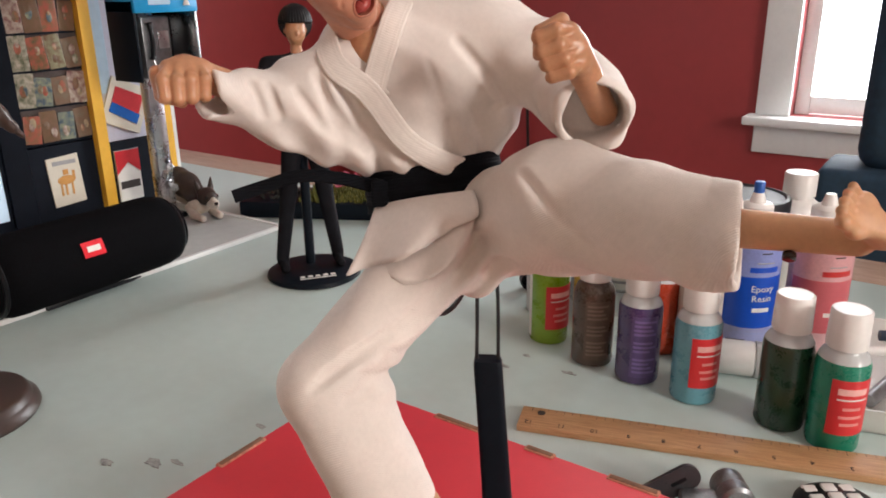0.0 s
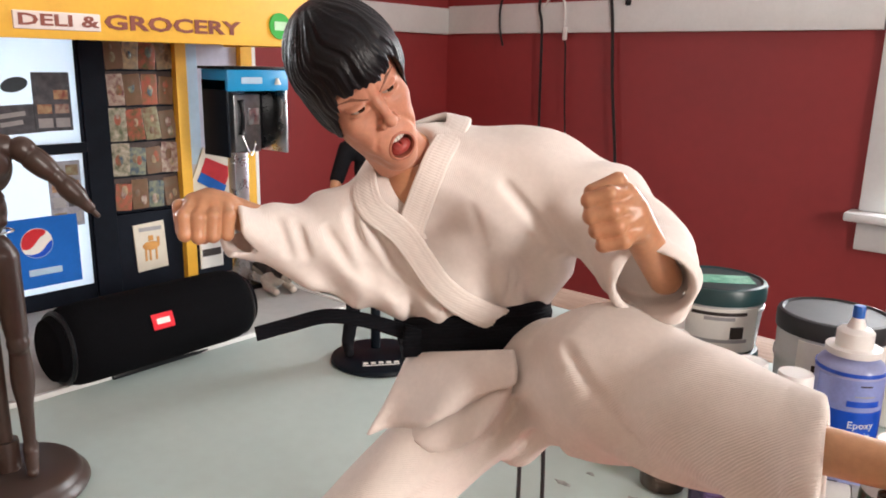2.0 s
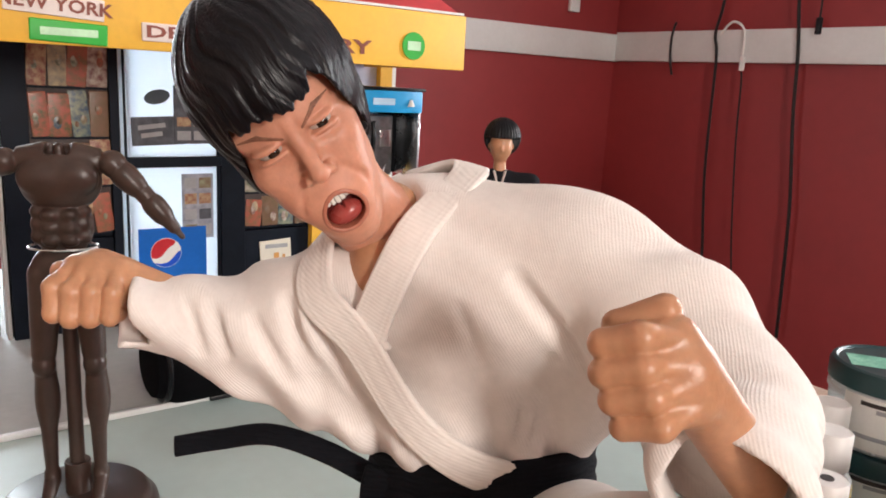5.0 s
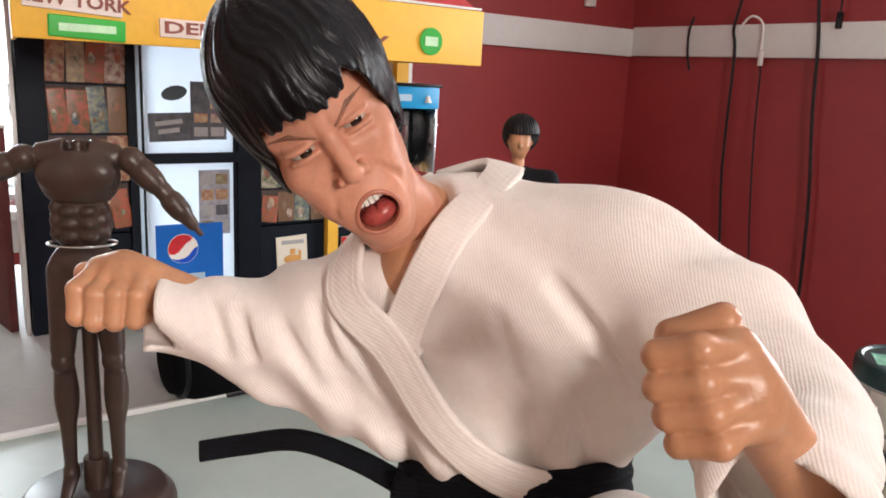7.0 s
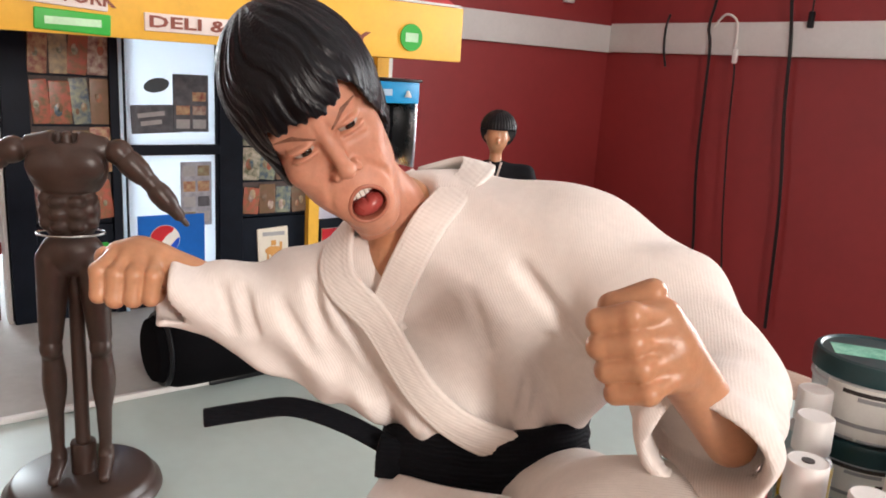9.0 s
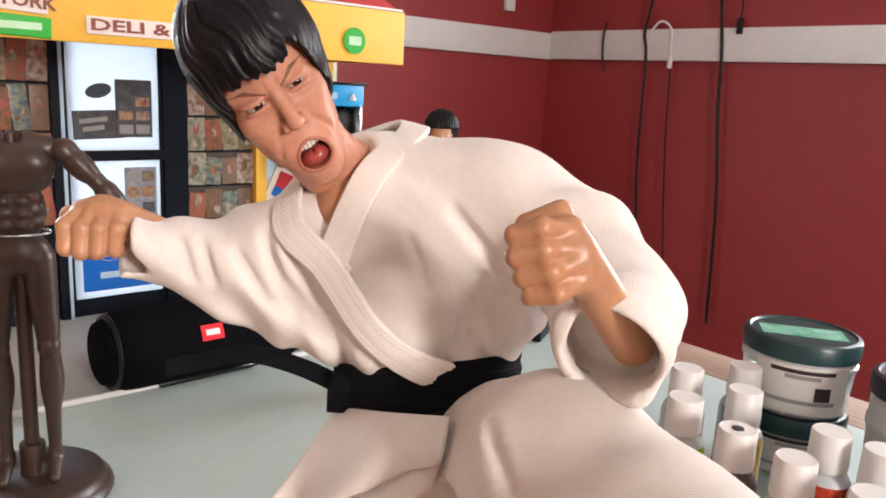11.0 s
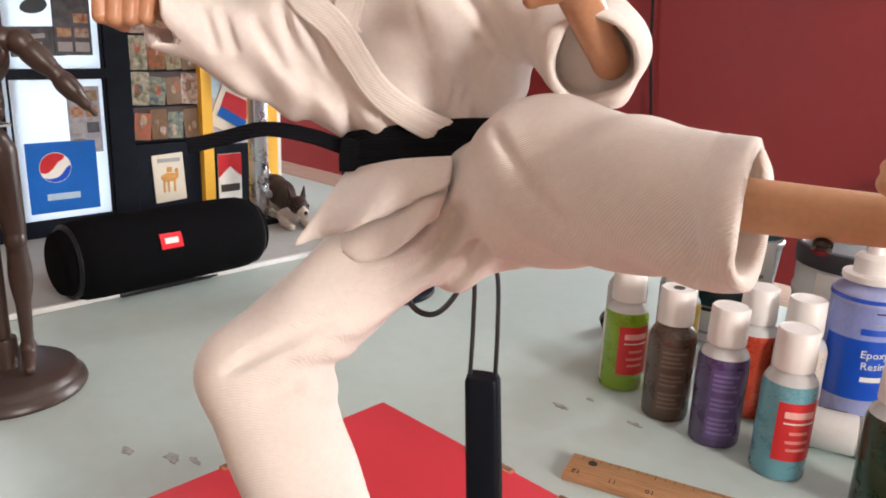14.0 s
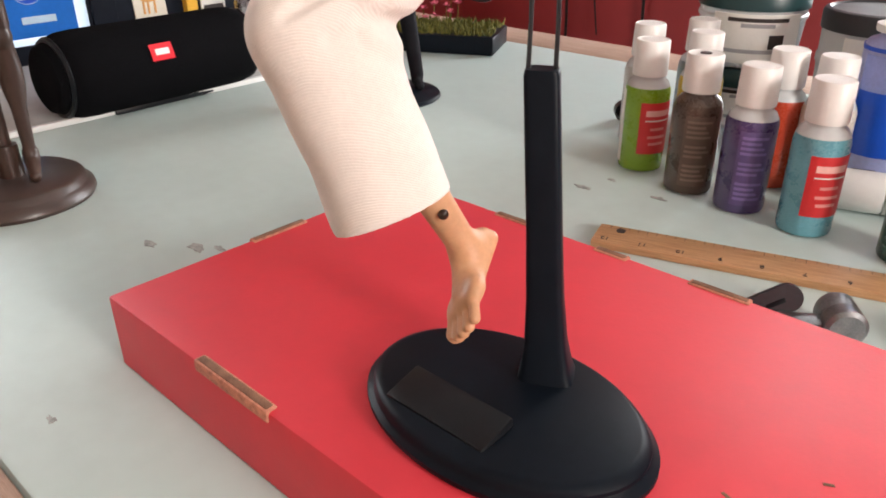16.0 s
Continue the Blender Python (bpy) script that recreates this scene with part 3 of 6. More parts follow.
DARK_GREEN_LID = material("dark_green_lid", (0.012, 0.045, 0.05), 0.35, vary=0.1)
BLACK_LID = material("black_lid", (0.016, 0.018, 0.022), 0.45, vary=0.2)
GREEN_LABEL = material("green_lid_label", (0.08, 0.48, 0.32), 0.4, vary=0.3, scale=60, second=(0.35, 0.7, 0.55))
tub(-0.148, 0.572, 0.0, 0.049, 0.062, DARK_GREEN_LID, "white plastic tub under another tub", None)
tub(-0.148, 0.572, 0.0625, 0.051, 0.073, DARK_GREEN_LID, "white labelled plastic tub with a dark green lid", GREEN_LABEL)
tub(-0.025, 0.565, 0.0, 0.0505, 0.127, BLACK_LID, "pale plastic tub with a wide black lid", None)
wb = thing("plastic_bottle", "tall white plastic bottle with a white cap and small red mark", "bottle", pose(0.022, 0.64, 0, 0, 0, -50))
part("body", lathe([(0, 0.0005), (0.023, 0), (0.026, 0.003), (0.026, 0.096), (0.023, 0.106), (0.015, 0.112), (0.0145, 0.116)], 40), WHITE_PLASTIC, wb)
part("cap", lathe([(0.0146, 0.1145), (0.0172, 0.115), (0.0172, 0.139), (0.016, 0.1405), (0, 0.1406)], 36), WHITE_PLASTIC, wb)
lab = part("label", wrapped_label(0.026, -0.8, 0.9, 0.02, 0.085, 20), WHITE_LABEL, wb)
part("mark", wrapped_label(0.026, 0.05, 0.45, 0.086, 0.098, 8, 0.0006), RED_LABEL, wb, "red printed mark")
for z in (0.07, 0.06, 0.035, 0.028):
    part("print_bar", wrapped_label(0.026, -0.5, 0.5, z, z + 0.004, 10, 0.0008), GREY_PRINT, lab)
# small white jar lying behind the turquoise bottle
jar = thing("small_jar", "small white jar with a printed label lying on its side", "jar", pose(0.026, 0.402, 0.0166, 0, 90, 18))
part("body", lathe([(0, -0.02), (0.0145, -0.02), (0.016, -0.018), (0.016, 0.014), (0.014, 0.016)], 32), WHITE_PLASTIC, jar)
part("lid", lathe([(0.0142, 0.0155), (0.0164, 0.016), (0.0164, 0.024), (0, 0.0245)], 32), material("grey_lid", (0.45, 0.45, 0.44), 0.5), jar)
for k in range(7):
    part("print_bar", wrapped_label(0.016, 2.2 + 0.1 * k, 2.25 + 0.1 * k, -0.01, 0.006, 2, 0.0005), INK, jar)

# ---- right-hand clutter ----
tray = thing("tray", "white plastic tray holding pens and small tools", "tray", pose(0.182, 0.47, 0, 0, 0, 12))
part("bottom", box((0.14, 0.2, 0.003), (0, 0, 0.0016), 0.001), WHITE_PLASTIC, tray)
for sx in (-1, 1):
    part("side", box((0.003, 0.2, 0.02), (sx * 0.0705, 0, 0.0101), 0.001), WHITE_PLASTIC, tray)
    part("side", box((0.138, 0.003, 0.02), (0, sx * 0.0985, 0.0101), 0.001), WHITE_PLASTIC, tray)


def pen(a, b, r, mat, tipmat, label):
    p = thing("pen", label, "pen", None, "pens in the tray")
    a, b = Vector(a) + Vector((-0.02, 0.03, 0)), Vector(b) + Vector((-0.02, 0.03, 0))
    part("barrel", tube([a, a.lerp(b, 0.86)], r, 14), mat, p)
    part("tip", tube([a.lerp(b, 0.861), b], [r * 0.9, r * 0.25], 14), tipmat, p)


pen((0.155, 0.36, 0.012), (0.20, 0.50, 0.028), 0.006, GREY_METAL, CHROME, "grey metal marker pen")
pen((0.135, 0.42, 0.027), (0.235, 0.475, 0.03), 0.0045, WHITE_PLASTIC, BLACK_PLASTIC, "white pen with a dark point")
pen((0.175, 0.35, 0.01), (0.245, 0.45, 0.03), 0.005, BLACK_PLASTIC, CHROME, "black pen with a metal point")
pen((0.15, 0.46, 0.03), (0.25, 0.50, 0.032), 0.005, material("navy_barrel", (0.015, 0.03, 0.06), 0.4), CHROME, "navy blue pen with metal point")

clamp = thing("spring_clamp", "small dark grey metal spring clamp beside the box", "clamp", pose(0.052, 0.196, 0, 0, 0, 34))
lever = lathe([(0, -0.002), (0.0085, -0.002), (0.0085, 0.002), (0, 0.002)], 28)
for v in lever.verts:
    if v.co.x < 0:
        v.co.x -= 0.034
lever.transform(Matrix.Translation((-0.004, 0.004, 0.019)) @ Matrix.Rotation(radians(-32), 4, "Y") @ Matrix.Rotation(radians(75), 4, "X"))
part("lever", lever, material("dark_lever", (0.04, 0.045, 0.05), 0.3, vary=0.2), clamp)
part("lever_slot", box((0.012, 0.0048, 0.003), (-0.010, 0.0038, 0.0155), 0.001, turn=Matrix.Rotation(radians(-32), 4, "Y")), BLACK_PLASTIC, clamp)
part("jaw", box((0.034, 0.014, 0.011), (0.006, -0.006, 0.0075), 0.003), GREY_METAL, clamp)
part("barrel", lathe([(0, -0.013), (0.0105, -0.013), (0.0115, -0.011), (0.0115, -0.002), (0.0108, 0.0), (0.0118, 0.002), (0.0118, 0.011), (0.0095, 0.013), (0, 0.013)], 32, (0.024, -0.004, 0.0118), turn=Matrix.Rotation(math.pi / 2, 4, "X")), GREY_METAL, clamp)
keypad = thing("keypad", "round black keypad with raised white keys", "keypad", pose(0.134, 0.238, 0, 0, 0, 35))
part("body", lathe([(0, 0.0), (0.026, 0.0), (0.028, 0.003), (0.027, 0.008), (0.022, 0.0115), (0, 0.0125)], 40, squash=0.85), BLACK_PLASTIC, keypad)
for i in range(-1, 2):
    for j in range(-1, 2):
        part("key", box((0.0095, 0.0085, 0.004), (i * 0.0125, j * 0.0115, 0.0125 - 0.0012 * (abs(i) + abs(j))), 0.0014), WHITE_PLASTIC, keypad)

# ---- loudspeaker ----
spk = thing("loudspeaker", "black cylindrical portable loudspeaker with a red badge", "speaker", pose(-0.668, 0.197, 0.047, 0, 0, 1.5))
R = 0.0455
SPK = 1.06
prof = [(0, -0.118), (0.030, -0.118), (0.034, -0.116), (0.036, -0.110), (0.041, -0.104), (0.0445, -0.095), (R, -0.08), (R, 0.08), (0.0445, 0.095), (0.041, 0.104), (0.036, 0.110), (0.034, 0.116), (0.030, 0.118), (0, 0.118)]
part("body", lathe([(r, z * SPK) for r, z in prof], 48, turn=Matrix.Rotation(math.pi / 2, 4, "X")), BLACK_MESH, spk)
part("foot", box((0.03, 0.13, 0.006), (0.004, 0, -0.0442), 0.002), BLACK_PLASTIC, spk)
for s in (-1, 1):
    part("end_ring", lathe([(0.0355, -0.003), (0.040, -0.003), (0.042, 0.0), (0.040, 0.003), (0.0355, 0.003)], 48, (0, s * 0.106 * SPK, 0), turn=Matrix.Rotation(math.pi / 2, 4, "X")), BLACK_PLASTIC, spk)
badge = wrapped_label(R, radians(-33), radians(-11), -0.013, 0.013, 8, 0.0012)
badge.transform(Matrix.Translation((0, -0.013, 0)) @ Matrix.Rotation(-math.pi / 2, 4, "X") @ Matrix.Rotation(0, 4, "Z"))
bd = part("badge", badge, material("red_badge", (0.75, 0.02, 0.035), 0.35), spk, "bright red badge with a white mark")
mk = wrapped_label(R, radians(-26), radians(-18), -0.008, 0.008, 6, 0.0017)
mk.transform(Matrix.Translation((0, -0.013, 0)) @ Matrix.Rotation(-math.pi / 2, 4, "X"))
part("mark", mk, WHITE_LABEL, bd)

# ---- model shop front on its board ----
MAT_GREY = material("grey_board", (0.42, 0.43, 0.42), 0.6, vary=0.08, scale=10)
board = thing("foam_board", "grey-topped foam board with a white edge under the model shop", "board")
part("top", box((0.60, 0.93, 0.004), (-0.957, 0.028, 0.0025), 0.0008), MAT_GREY, board)
part("edge_strip", box((0.006, 0.93, 0.0065), (-0.6535, 0.028, 0.0035), 0.001), WHITE_TRIM, board, "white edge")
part("edge_strip", box((0.60, 0.006, 0.0065), (-0.957, 0.4965, 0.0035), 0.001), WHITE_TRIM, board, "white edge")

YELLOW = material("yellow_card", (0.80, 0.45, 0.045), 0.55, vary=0.06, scale=20, bump=0.05)
ROOF_RED = material("awning_red", (0.66, 0.065, 0.075), 0.6, vary=0.14, scale=9, bump=0.1)
SHOP_BLACK = material("shop_black", (0.006, 0.009, 0.016), 0.5, vary=0.2, spec=0.15)
PANE_WHITE = material("white_door_panel", (0.84, 0.89, 0.94), 0.3, vary=0.03, scale=10)
pane_n = PANE_WHITE.node_tree
thin = pane_n.nodes.new("ShaderNodeBsdfTranslucent")
thin.inputs["Color"].default_value = (0.86, 0.92, 0.98, 1)
blend = pane_n.nodes.new("ShaderNodeMixShader")
blend.inputs["Fac"].default_value = 0.9
pane_n.links.new(pane_n.nodes["Principled BSDF"].outputs[0], blend.inputs[1])
pane_n.links.new(thin.outputs[0], blend.inputs[2])
pane_n.links.new(blend.outputs[0], pane_n.nodes["Material Output"].inputs["Surface"])
LAVENDER = material("lavender_panel", (0.55, 0.56, 0.68), 0.5, vary=0.08, scale=15)
SKY_BLUE = material("pale_blue_panel", (0.45, 0.62, 0.78), 0.4, vary=0.1, scale=10)
GREEN_SIGN = material("green_sign", (0.03, 0.40, 0.045), 0.5, vary=0.06)
SIGN_PAPER = material("sign_paper", (0.75, 0.66, 0.62), 0.6, vary=0.05)
SIGN_BROWN = material("sign_letters", (0.22, 0.06, 0.04), 0.6)
COLA_BLUE = material("poster_blue", (0.006, 0.13, 0.52), 0.35, vary=0.08, scale=20)
POSTER_RED = material("poster_red", (0.55, 0.02, 0.03), 0.4)
CREAM = material("cream_card", (0.68, 0.64, 0.54), 0.5, vary=0.05)
CAMEL = material("ochre_print", (0.6, 0.3, 0.08), 0.5)

FX = -0.94
Z0 = 0.0045
shop = thing("model_shop", "handmade model corner shop with a yellow and red awning", "model building")


def panel(name, y0, y1, z0, z1, mat, proud=0.0, thick=0.006, parent=None, label="", bevel=0.0005, tilt=0.0):
    t = Matrix.Rotation(radians(tilt), 4, "X") if tilt else None
    return part(name, box((thick, y1 - y0, z1 - z0), (FX + proud - thick / 2, (y0 + y1) / 2, (z0 + z1) / 2), bevel, 1, t), mat, parent or shop, label)


panel("back_wall", -0.019, 0.124, Z0, 0.50, SHOP_BLACK, -0.012, 0.02)
panel("back_wall", 0.250, 0.535, Z0, 0.50, SHOP_BLACK, -0.012, 0.02)
panel("back_wall", 0.124, 0.250, 0.387, 0.50, SHOP_BLACK, -0.012, 0.02)
panel("side_wall", -0.0250, -0.0205, Z0, 0.50, WHITE_TRIM, 0.0, 0.03)
for y0, y1 in ((-0.0185, 0.012), (0.106, 0.122), (0.252, 0.287)):
    panel("stile", y0, y1, Z0, 0.40, SHOP_BLACK, 0.006, 0.012)
panel("stile_edge", 0.117, 0.1215, Z0, 0.40, SKY_BLUE, 0.0085, 0.003)
BRICK_RED = material("dark_red_card", (0.10, 0.018, 0.018), 0.7, vary=0.25, scale=30, bump=0.1)
side_turn = Matrix.Translation((-0.958, -0.036, 0)) @ Matrix.Rotation(radians(11.5), 4, "Z")
bm = box((0.39, 0.010, 0.262), (-0.198, 0, Z0 + 0.131), 0.001)
bm.transform(side_turn)
side_card = part("side_panel", bm, BRICK_RED, shop, "dark red side panel")
bm = box((0.39, 0.012, 0.004), (-0.198, 0, Z0 + 0.2642), 0.001)
bm.transform(side_turn)
part("top_edge", bm, WHITE_TRIM, side_card, "white card edge")
bm = box((0.28, 0.03, 0.05), (-0.25, 0.02, Z0 + 0.291), 0.003)
bm.transform(side_turn)
part("roof_ledge", bm, SHOP_BLACK, shop)
# snack window panels: dark backing with shelves and rows of small bags
bag_cols = [(0.55, 0.09, 0.09), (0.50, 0.36, 0.18), (0.16, 0.24, 0.10), (0.52, 0.42, 0.30), (0.45, 0.20, 0.12), (0.56, 0.50, 0.42), (0.22, 0.28, 0.12), (0.45, 0.13, 0.14), (0.42, 0.27, 0.14), (0.10, 0.20, 0.36)]
print_cols = [(0.50, 0.38, 0.22), (0.45, 0.10, 0.07), (0.52, 0.46, 0.38), (0.20, 0.11, 0.07), (0.30, 0.32, 0.20)]
bag_mats = [material("snack_bag", [0.6 * q for q in c], 0.35, vary=0.4, scale=130, second=print_cols[k % 5]) for k, c in enumerate(bag_cols)]
rb = random.Random(11)


def snack_window(y0, y1, z0, z1, rows, cols):
    glass = panel("snack_window", y0, y1, z0, z1, material("snack_window_back", (0.07, 0.05, 0.045), 0.6, vary=0.4, scale=40), -0.001, 0.008)
    h, w = (z1 - z0) / rows, (y1 - y0) / cols
    for i in range(rows):
        part("shelf", box((0.004, y1 - y0 - 0.002, 0.0028), (FX + 0.001, (y0 + y1) / 2, z0 + i * h + 0.0016)), SHOP_BLACK, glass)
        for j in range(cols):
            bw, bh = w * rb.uniform(0.9, 1.12), h * rb.uniform(0.78, 0.95)
            bm = box((0.005, bw, bh), (0, 0, 0), 0.0016, 2, Matrix.Rotation(rb.uniform(-0.12, 0.12), 4, "X"))
            for v in bm.verts:
                if abs(v.co.z) > bh * 0.42:
                    v.co.x *= 0.35
            bm.transform(Matrix.Translation((FX + 0.0025, y0 + (j + 0.5) * w, z0 + i * h + 0.003 + bh / 2)))
            bag = part("snack_bag", bm, rb.choice(bag_mats), glass)
            for q in range(2):
                yy, zz = y0 + (j + 0.5) * w + rb.uniform(-0.2, 0.2) * w, z0 + i * h + 0.003 + bh * rb.uniform(0.25, 0.75)
                mark = part("bag_print", lathe([(0, 0), (bw * rb.uniform(0.16, 0.34), 0.0), (bw * 0.1, 0.0009), (0, 0.0009)], 10, (FX + 0.0045, yy, zz), 0.6, turn=Matrix.Rotation(math.pi / 2, 4, "Y")), rb.choice(bag_mats), glass)


snack_window(0.013, 0.105, 0.135, 0.385, 4, 4)
snack_window(0.288, 0.391, 0.128, 0.385, 5, 4)
panel("low_panel", 0.013, 0.105, Z0, 0.13, SHOP_BLACK, 0.002, 0.01)
panel("green_notice", 0.062, 0.098, 0.045, 0.105, GREEN_SIGN, 0.0035, 0.002)
panel("low_panel", 0.288, 0.391, Z0, 0.125, SHOP_BLACK, 0.002, 0.01)
cam_card = panel("pack_poster", 0.312, 0.362, 0.034, 0.108, CREAM, 0.0042, 0.003, tilt=3)
part("print_mark", lathe([(0, 0), (0.014, 0), (0.013, 0.0006), (0, 0.0006)], 16, (FX + 0.0042, 0.337, 0.072), 0.5, turn=Matrix.Rotation(math.pi / 2, 4, "Y") @ Matrix.Rotation(math.pi / 2, 4, "Z")), CAMEL, cam_card, "ochre animal-shaped print")
for k, (yy, zz, w, h) in enumerate(((0.328, 0.058, 0.003, 0.018), (0.335, 0.058, 0.003, 0.018), (0.345, 0.058, 0.003, 0.018), (0.349, 0.078, 0.004, 0.014), (0.337, 0.084, 0.008, 0.008))):
    part("print_mark", box((0.0008, w, h), (FX + 0.0045, yy, zz)), CAMEL, cam_card, smooth=False)
part("print_bar", box((0.0008, 0.036, 0.006), (FX + 0.0045, 0.337, 0.0985)), GREY_PRINT, cam_card, smooth=False)
# door: upper and lower white panels, bars, posters
door = panel("door", 0.122, 0.252, Z0, 0.03, SHOP_BLACK, 0.0, 0.006)
for y0, y1, z0, z1 in ((0.122, 0.127, 0.03, 0.40), (0.246, 0.252, 0.03, 0.40), (0.127, 0.246, 0.385, 0.40)):
    panel("door_frame", y0, y1, z0, z1, SHOP_BLACK, 0.0, 0.006, door)
panel("door_panel", 0.127, 0.246, 0.236, 0.385, PANE_WHITE, 0.003, 0.004, door)
panel("door_panel", 0.127, 0.246, 0.03, 0.222, PANE_WHITE, 0.003, 0.004, door)
panel("door_bar", 0.122, 0.252, 0.222, 0.236, SHOP_BLACK, 0.008, 0.008, door)
part("round_sign", lathe([(0, 0), (0.017, 0), (0.017, 0.002), (0, 0.0022)], 28, (FX + 0.003, 0.166, 0.316), 0.55, turn=Matrix.Rotation(radians(14), 4, "X") @ Matrix.Rotation(math.pi / 2, 4, "Y") @ Matrix.Rotation(math.pi / 2, 4, "Z")), material("dark_slate_print", (0.04, 0.06, 0.075), 0.5), door, "dark oval sign")
slate = material("slate_poster", (0.07, 0.075, 0.09), 0.5, vary=0.4, scale=90)
pp = panel("poster", 0.132, 0.200, 0.252, 0.290, slate, 0.0045, 0.002, door, "dark slate poster", tilt=2)
for zz, w in ((0.277, 0.036), (0.266, 0.028)):
    part("print_bar", box((0.0006, w, 0.006), (FX + 0.005, 0.158, zz), turn=Matrix.Rotation(0.12, 4, "X")), GREY_PRINT, pp, smooth=False)
menu = panel("menu_poster", 0.187, 0.236, 0.254, 0.332, slate, 0.0062, 0.002, door, "dark printed menu poster")
menu2 = panel("menu_poster", 0.196, 0.240, 0.120, 0.212, material("grey_menu", (0.3, 0.31, 0.36), 0.5, vary=0.3, scale=90), 0.0052, 0.002, door, "grey printed price list")
for mm, ya, yb, za, zb, px in ((menu, 0.187, 0.236, 0.254, 0.332, 0.0064), (menu2, 0.196, 0.240, 0.120, 0.212, 0.0054)):
    for i in range(4):
        for j in range(2):
            yc, zc = ya + (yb - ya) * (0.27 + 0.46 * j), za + (zb - za) * (0.14 + 0.24 * i)
            part("print_block", box((0.0006, (yb - ya) * 0.38, (zb - za) * 0.16), (FX + px, yc, zc)), rb.choice([bag_mats[0], GREY_PRINT, bag_mats[7], slate, bag_mats[4]]), mm, smooth=False)
cola = panel("drink_poster", 0.136, 0.229, 0.040, 0.138, COLA_BLUE, 0.0058, 0.003, door, "bright blue drink poster")
FE = Matrix.Translation((FX + 0.0058, 0.172, 0.103)) @ FACING_EAST
disc = lathe([(0, 0), (0.021, 0), (0.021, 0.0006), (0, 0.0006)], 32)
disc.transform(FE)
part("white_disc", disc, WHITE_LABEL, cola)
for sgn, mt in ((1, POSTER_RED), (-1, BLUE_RING)):
    bm = bmesh.new()
    arc = [(0.0203 * math.cos(a), sgn * 0.0203 * math.sin(a)) for a in [math.pi * (0.12 + 0.82 * k / 16) for k in range(17)]]
    wave = [(x, sgn * ((0.002 if sgn > 0 else 0.010) + 0.003 * math.sin(x * 150 + (0 if sgn > 0 else 2)))) for x in [arc[-1][0] + (arc[0][0] - arc[-1][0]) * k / 8 for k in range(9)]]
    pts = arc + wave[1:-1]
    lo, hi = [bm.verts.new((*p, 0.0004)) for p in pts], [bm.verts.new((*p, 0.0011)) for p in pts]
    bm.faces.new(hi)
    for k in range(len(pts)):
        bm.faces.new((lo[k], lo[(k + 1) % len(pts)], hi[(k + 1) % len(pts)], hi[k]))
    bm.transform(FE @ Matrix.Rotation(radians(28), 4, "Z"))
    part("disc_field", bm, mt, cola, smooth=False)
part("print_bar", box((0.0008, 0.044, 0.009), (FX + 0.0063, 0.18, 0.062)), SKY_BLUE, cola, smooth=False)
# right-hand bay: posts, lavender side panel with a pasted bag, red and white pack poster
post_a = panel("yellow_post", 0.391, 0.409, Z0, 0.46, YELLOW, 0.014, 0.014)
panel("yellow_post", 0.508, 0.530, Z0, 0.47, YELLOW, 0.010, 0.014)
panel("white_post", 0.531, 0.538, Z0, 0.46, WHITE_TRIM, 0.008, 0.02)
bay = panel("side_bay", 0.410, 0.507, 0.115, 0.40, LAVENDER, 0.0, 0.006)
panel("pale_strip", 0.410, 0.434, 0.19, 0.40, SKY_BLUE, 0.002, 0.003, bay)
bag = panel("bag_poster", 0.418, 0.488, 0.132, 0.205, CREAM, 0.004, 0.003, bay, "white, red and blue snack bag poster", tilt=-24)
part("bag_print", box((0.0008, 0.05, 0.03), (FX + 0.0043, 0.456, 0.176), turn=Matrix.Rotation(radians(-24), 4, "X")), POSTER_RED, bag, smooth=False)
part("bag_print", box((0.0008, 0.052, 0.016), (FX + 0.0047, 0.448, 0.157), turn=Matrix.Rotation(radians(-30), 4, "X")), COLA_BLUE, bag, smooth=False)
panel("low_panel", 0.410, 0.507, Z0, 0.114, SHOP_BLACK, 0.002, 0.01)
pk = panel("pack_poster", 0.420, 0.462, 0.018, 0.100, WHITE_LABEL, 0.0048, 0.003, None, "red and white pack poster")
bm = bmesh.new()
pts = [(0.420, 0.0995), (0.420, 0.062), (0.441, 0.080), (0.462, 0.062), (0.462, 0.0995)]
lo, hi = [bm.verts.new((FX + 0.0046, *p)) for p in pts], [bm.verts.new((FX + 0.0056, *p)) for p in pts]
bm.faces.new(hi)
for k in range(5):
    bm.faces.new((lo[k], lo[(k + 1) % 5], hi[(k + 1) % 5], hi[k]))
part("red_field", bm, POSTER_RED, pk, smooth=False)
part("print_bar", box((0.0008, 0.034, 0.012), (FX + 0.0052, 0.441, 0.044)), INK, pk, smooth=False)

# awning: yellow fascia, red sloping top, side cheek, signs
AX = -0.695
fas = part("fascia", box((0.006, 0.535, 0.068), (AX, 0.2225, 0.405), 0.001), YELLOW, shop, "yellow fascia board")
bm = bmesh.new()
prof = [(AX - 0.003, 0.440), (AX - 0.05, 0.462), (AX - 0.13, 0.50), (FX + 0.0, 0.545)]
nseg = 12
gridv = []
for k in range(nseg + 1):
    y = -0.045 + 0.531 * k / nseg
    gridv.append([[bm.verts.new((x, y, z + dz)) for x, z in prof] for dz in (0.0, -0.008)])
for a, b in zip(gridv, gridv[1:]):
    for i in range(3):
        bm.faces.new((a[0][i], b[0][i], b[0][i + 1], a[0][i + 1]))
        bm.faces.new((a[1][i], a[1][i + 1], b[1][i + 1], b[1][i]))
    for i in (0, 3):
        bm.faces.new((a[0][i], a[1][i], b[1][i], b[0][i]))
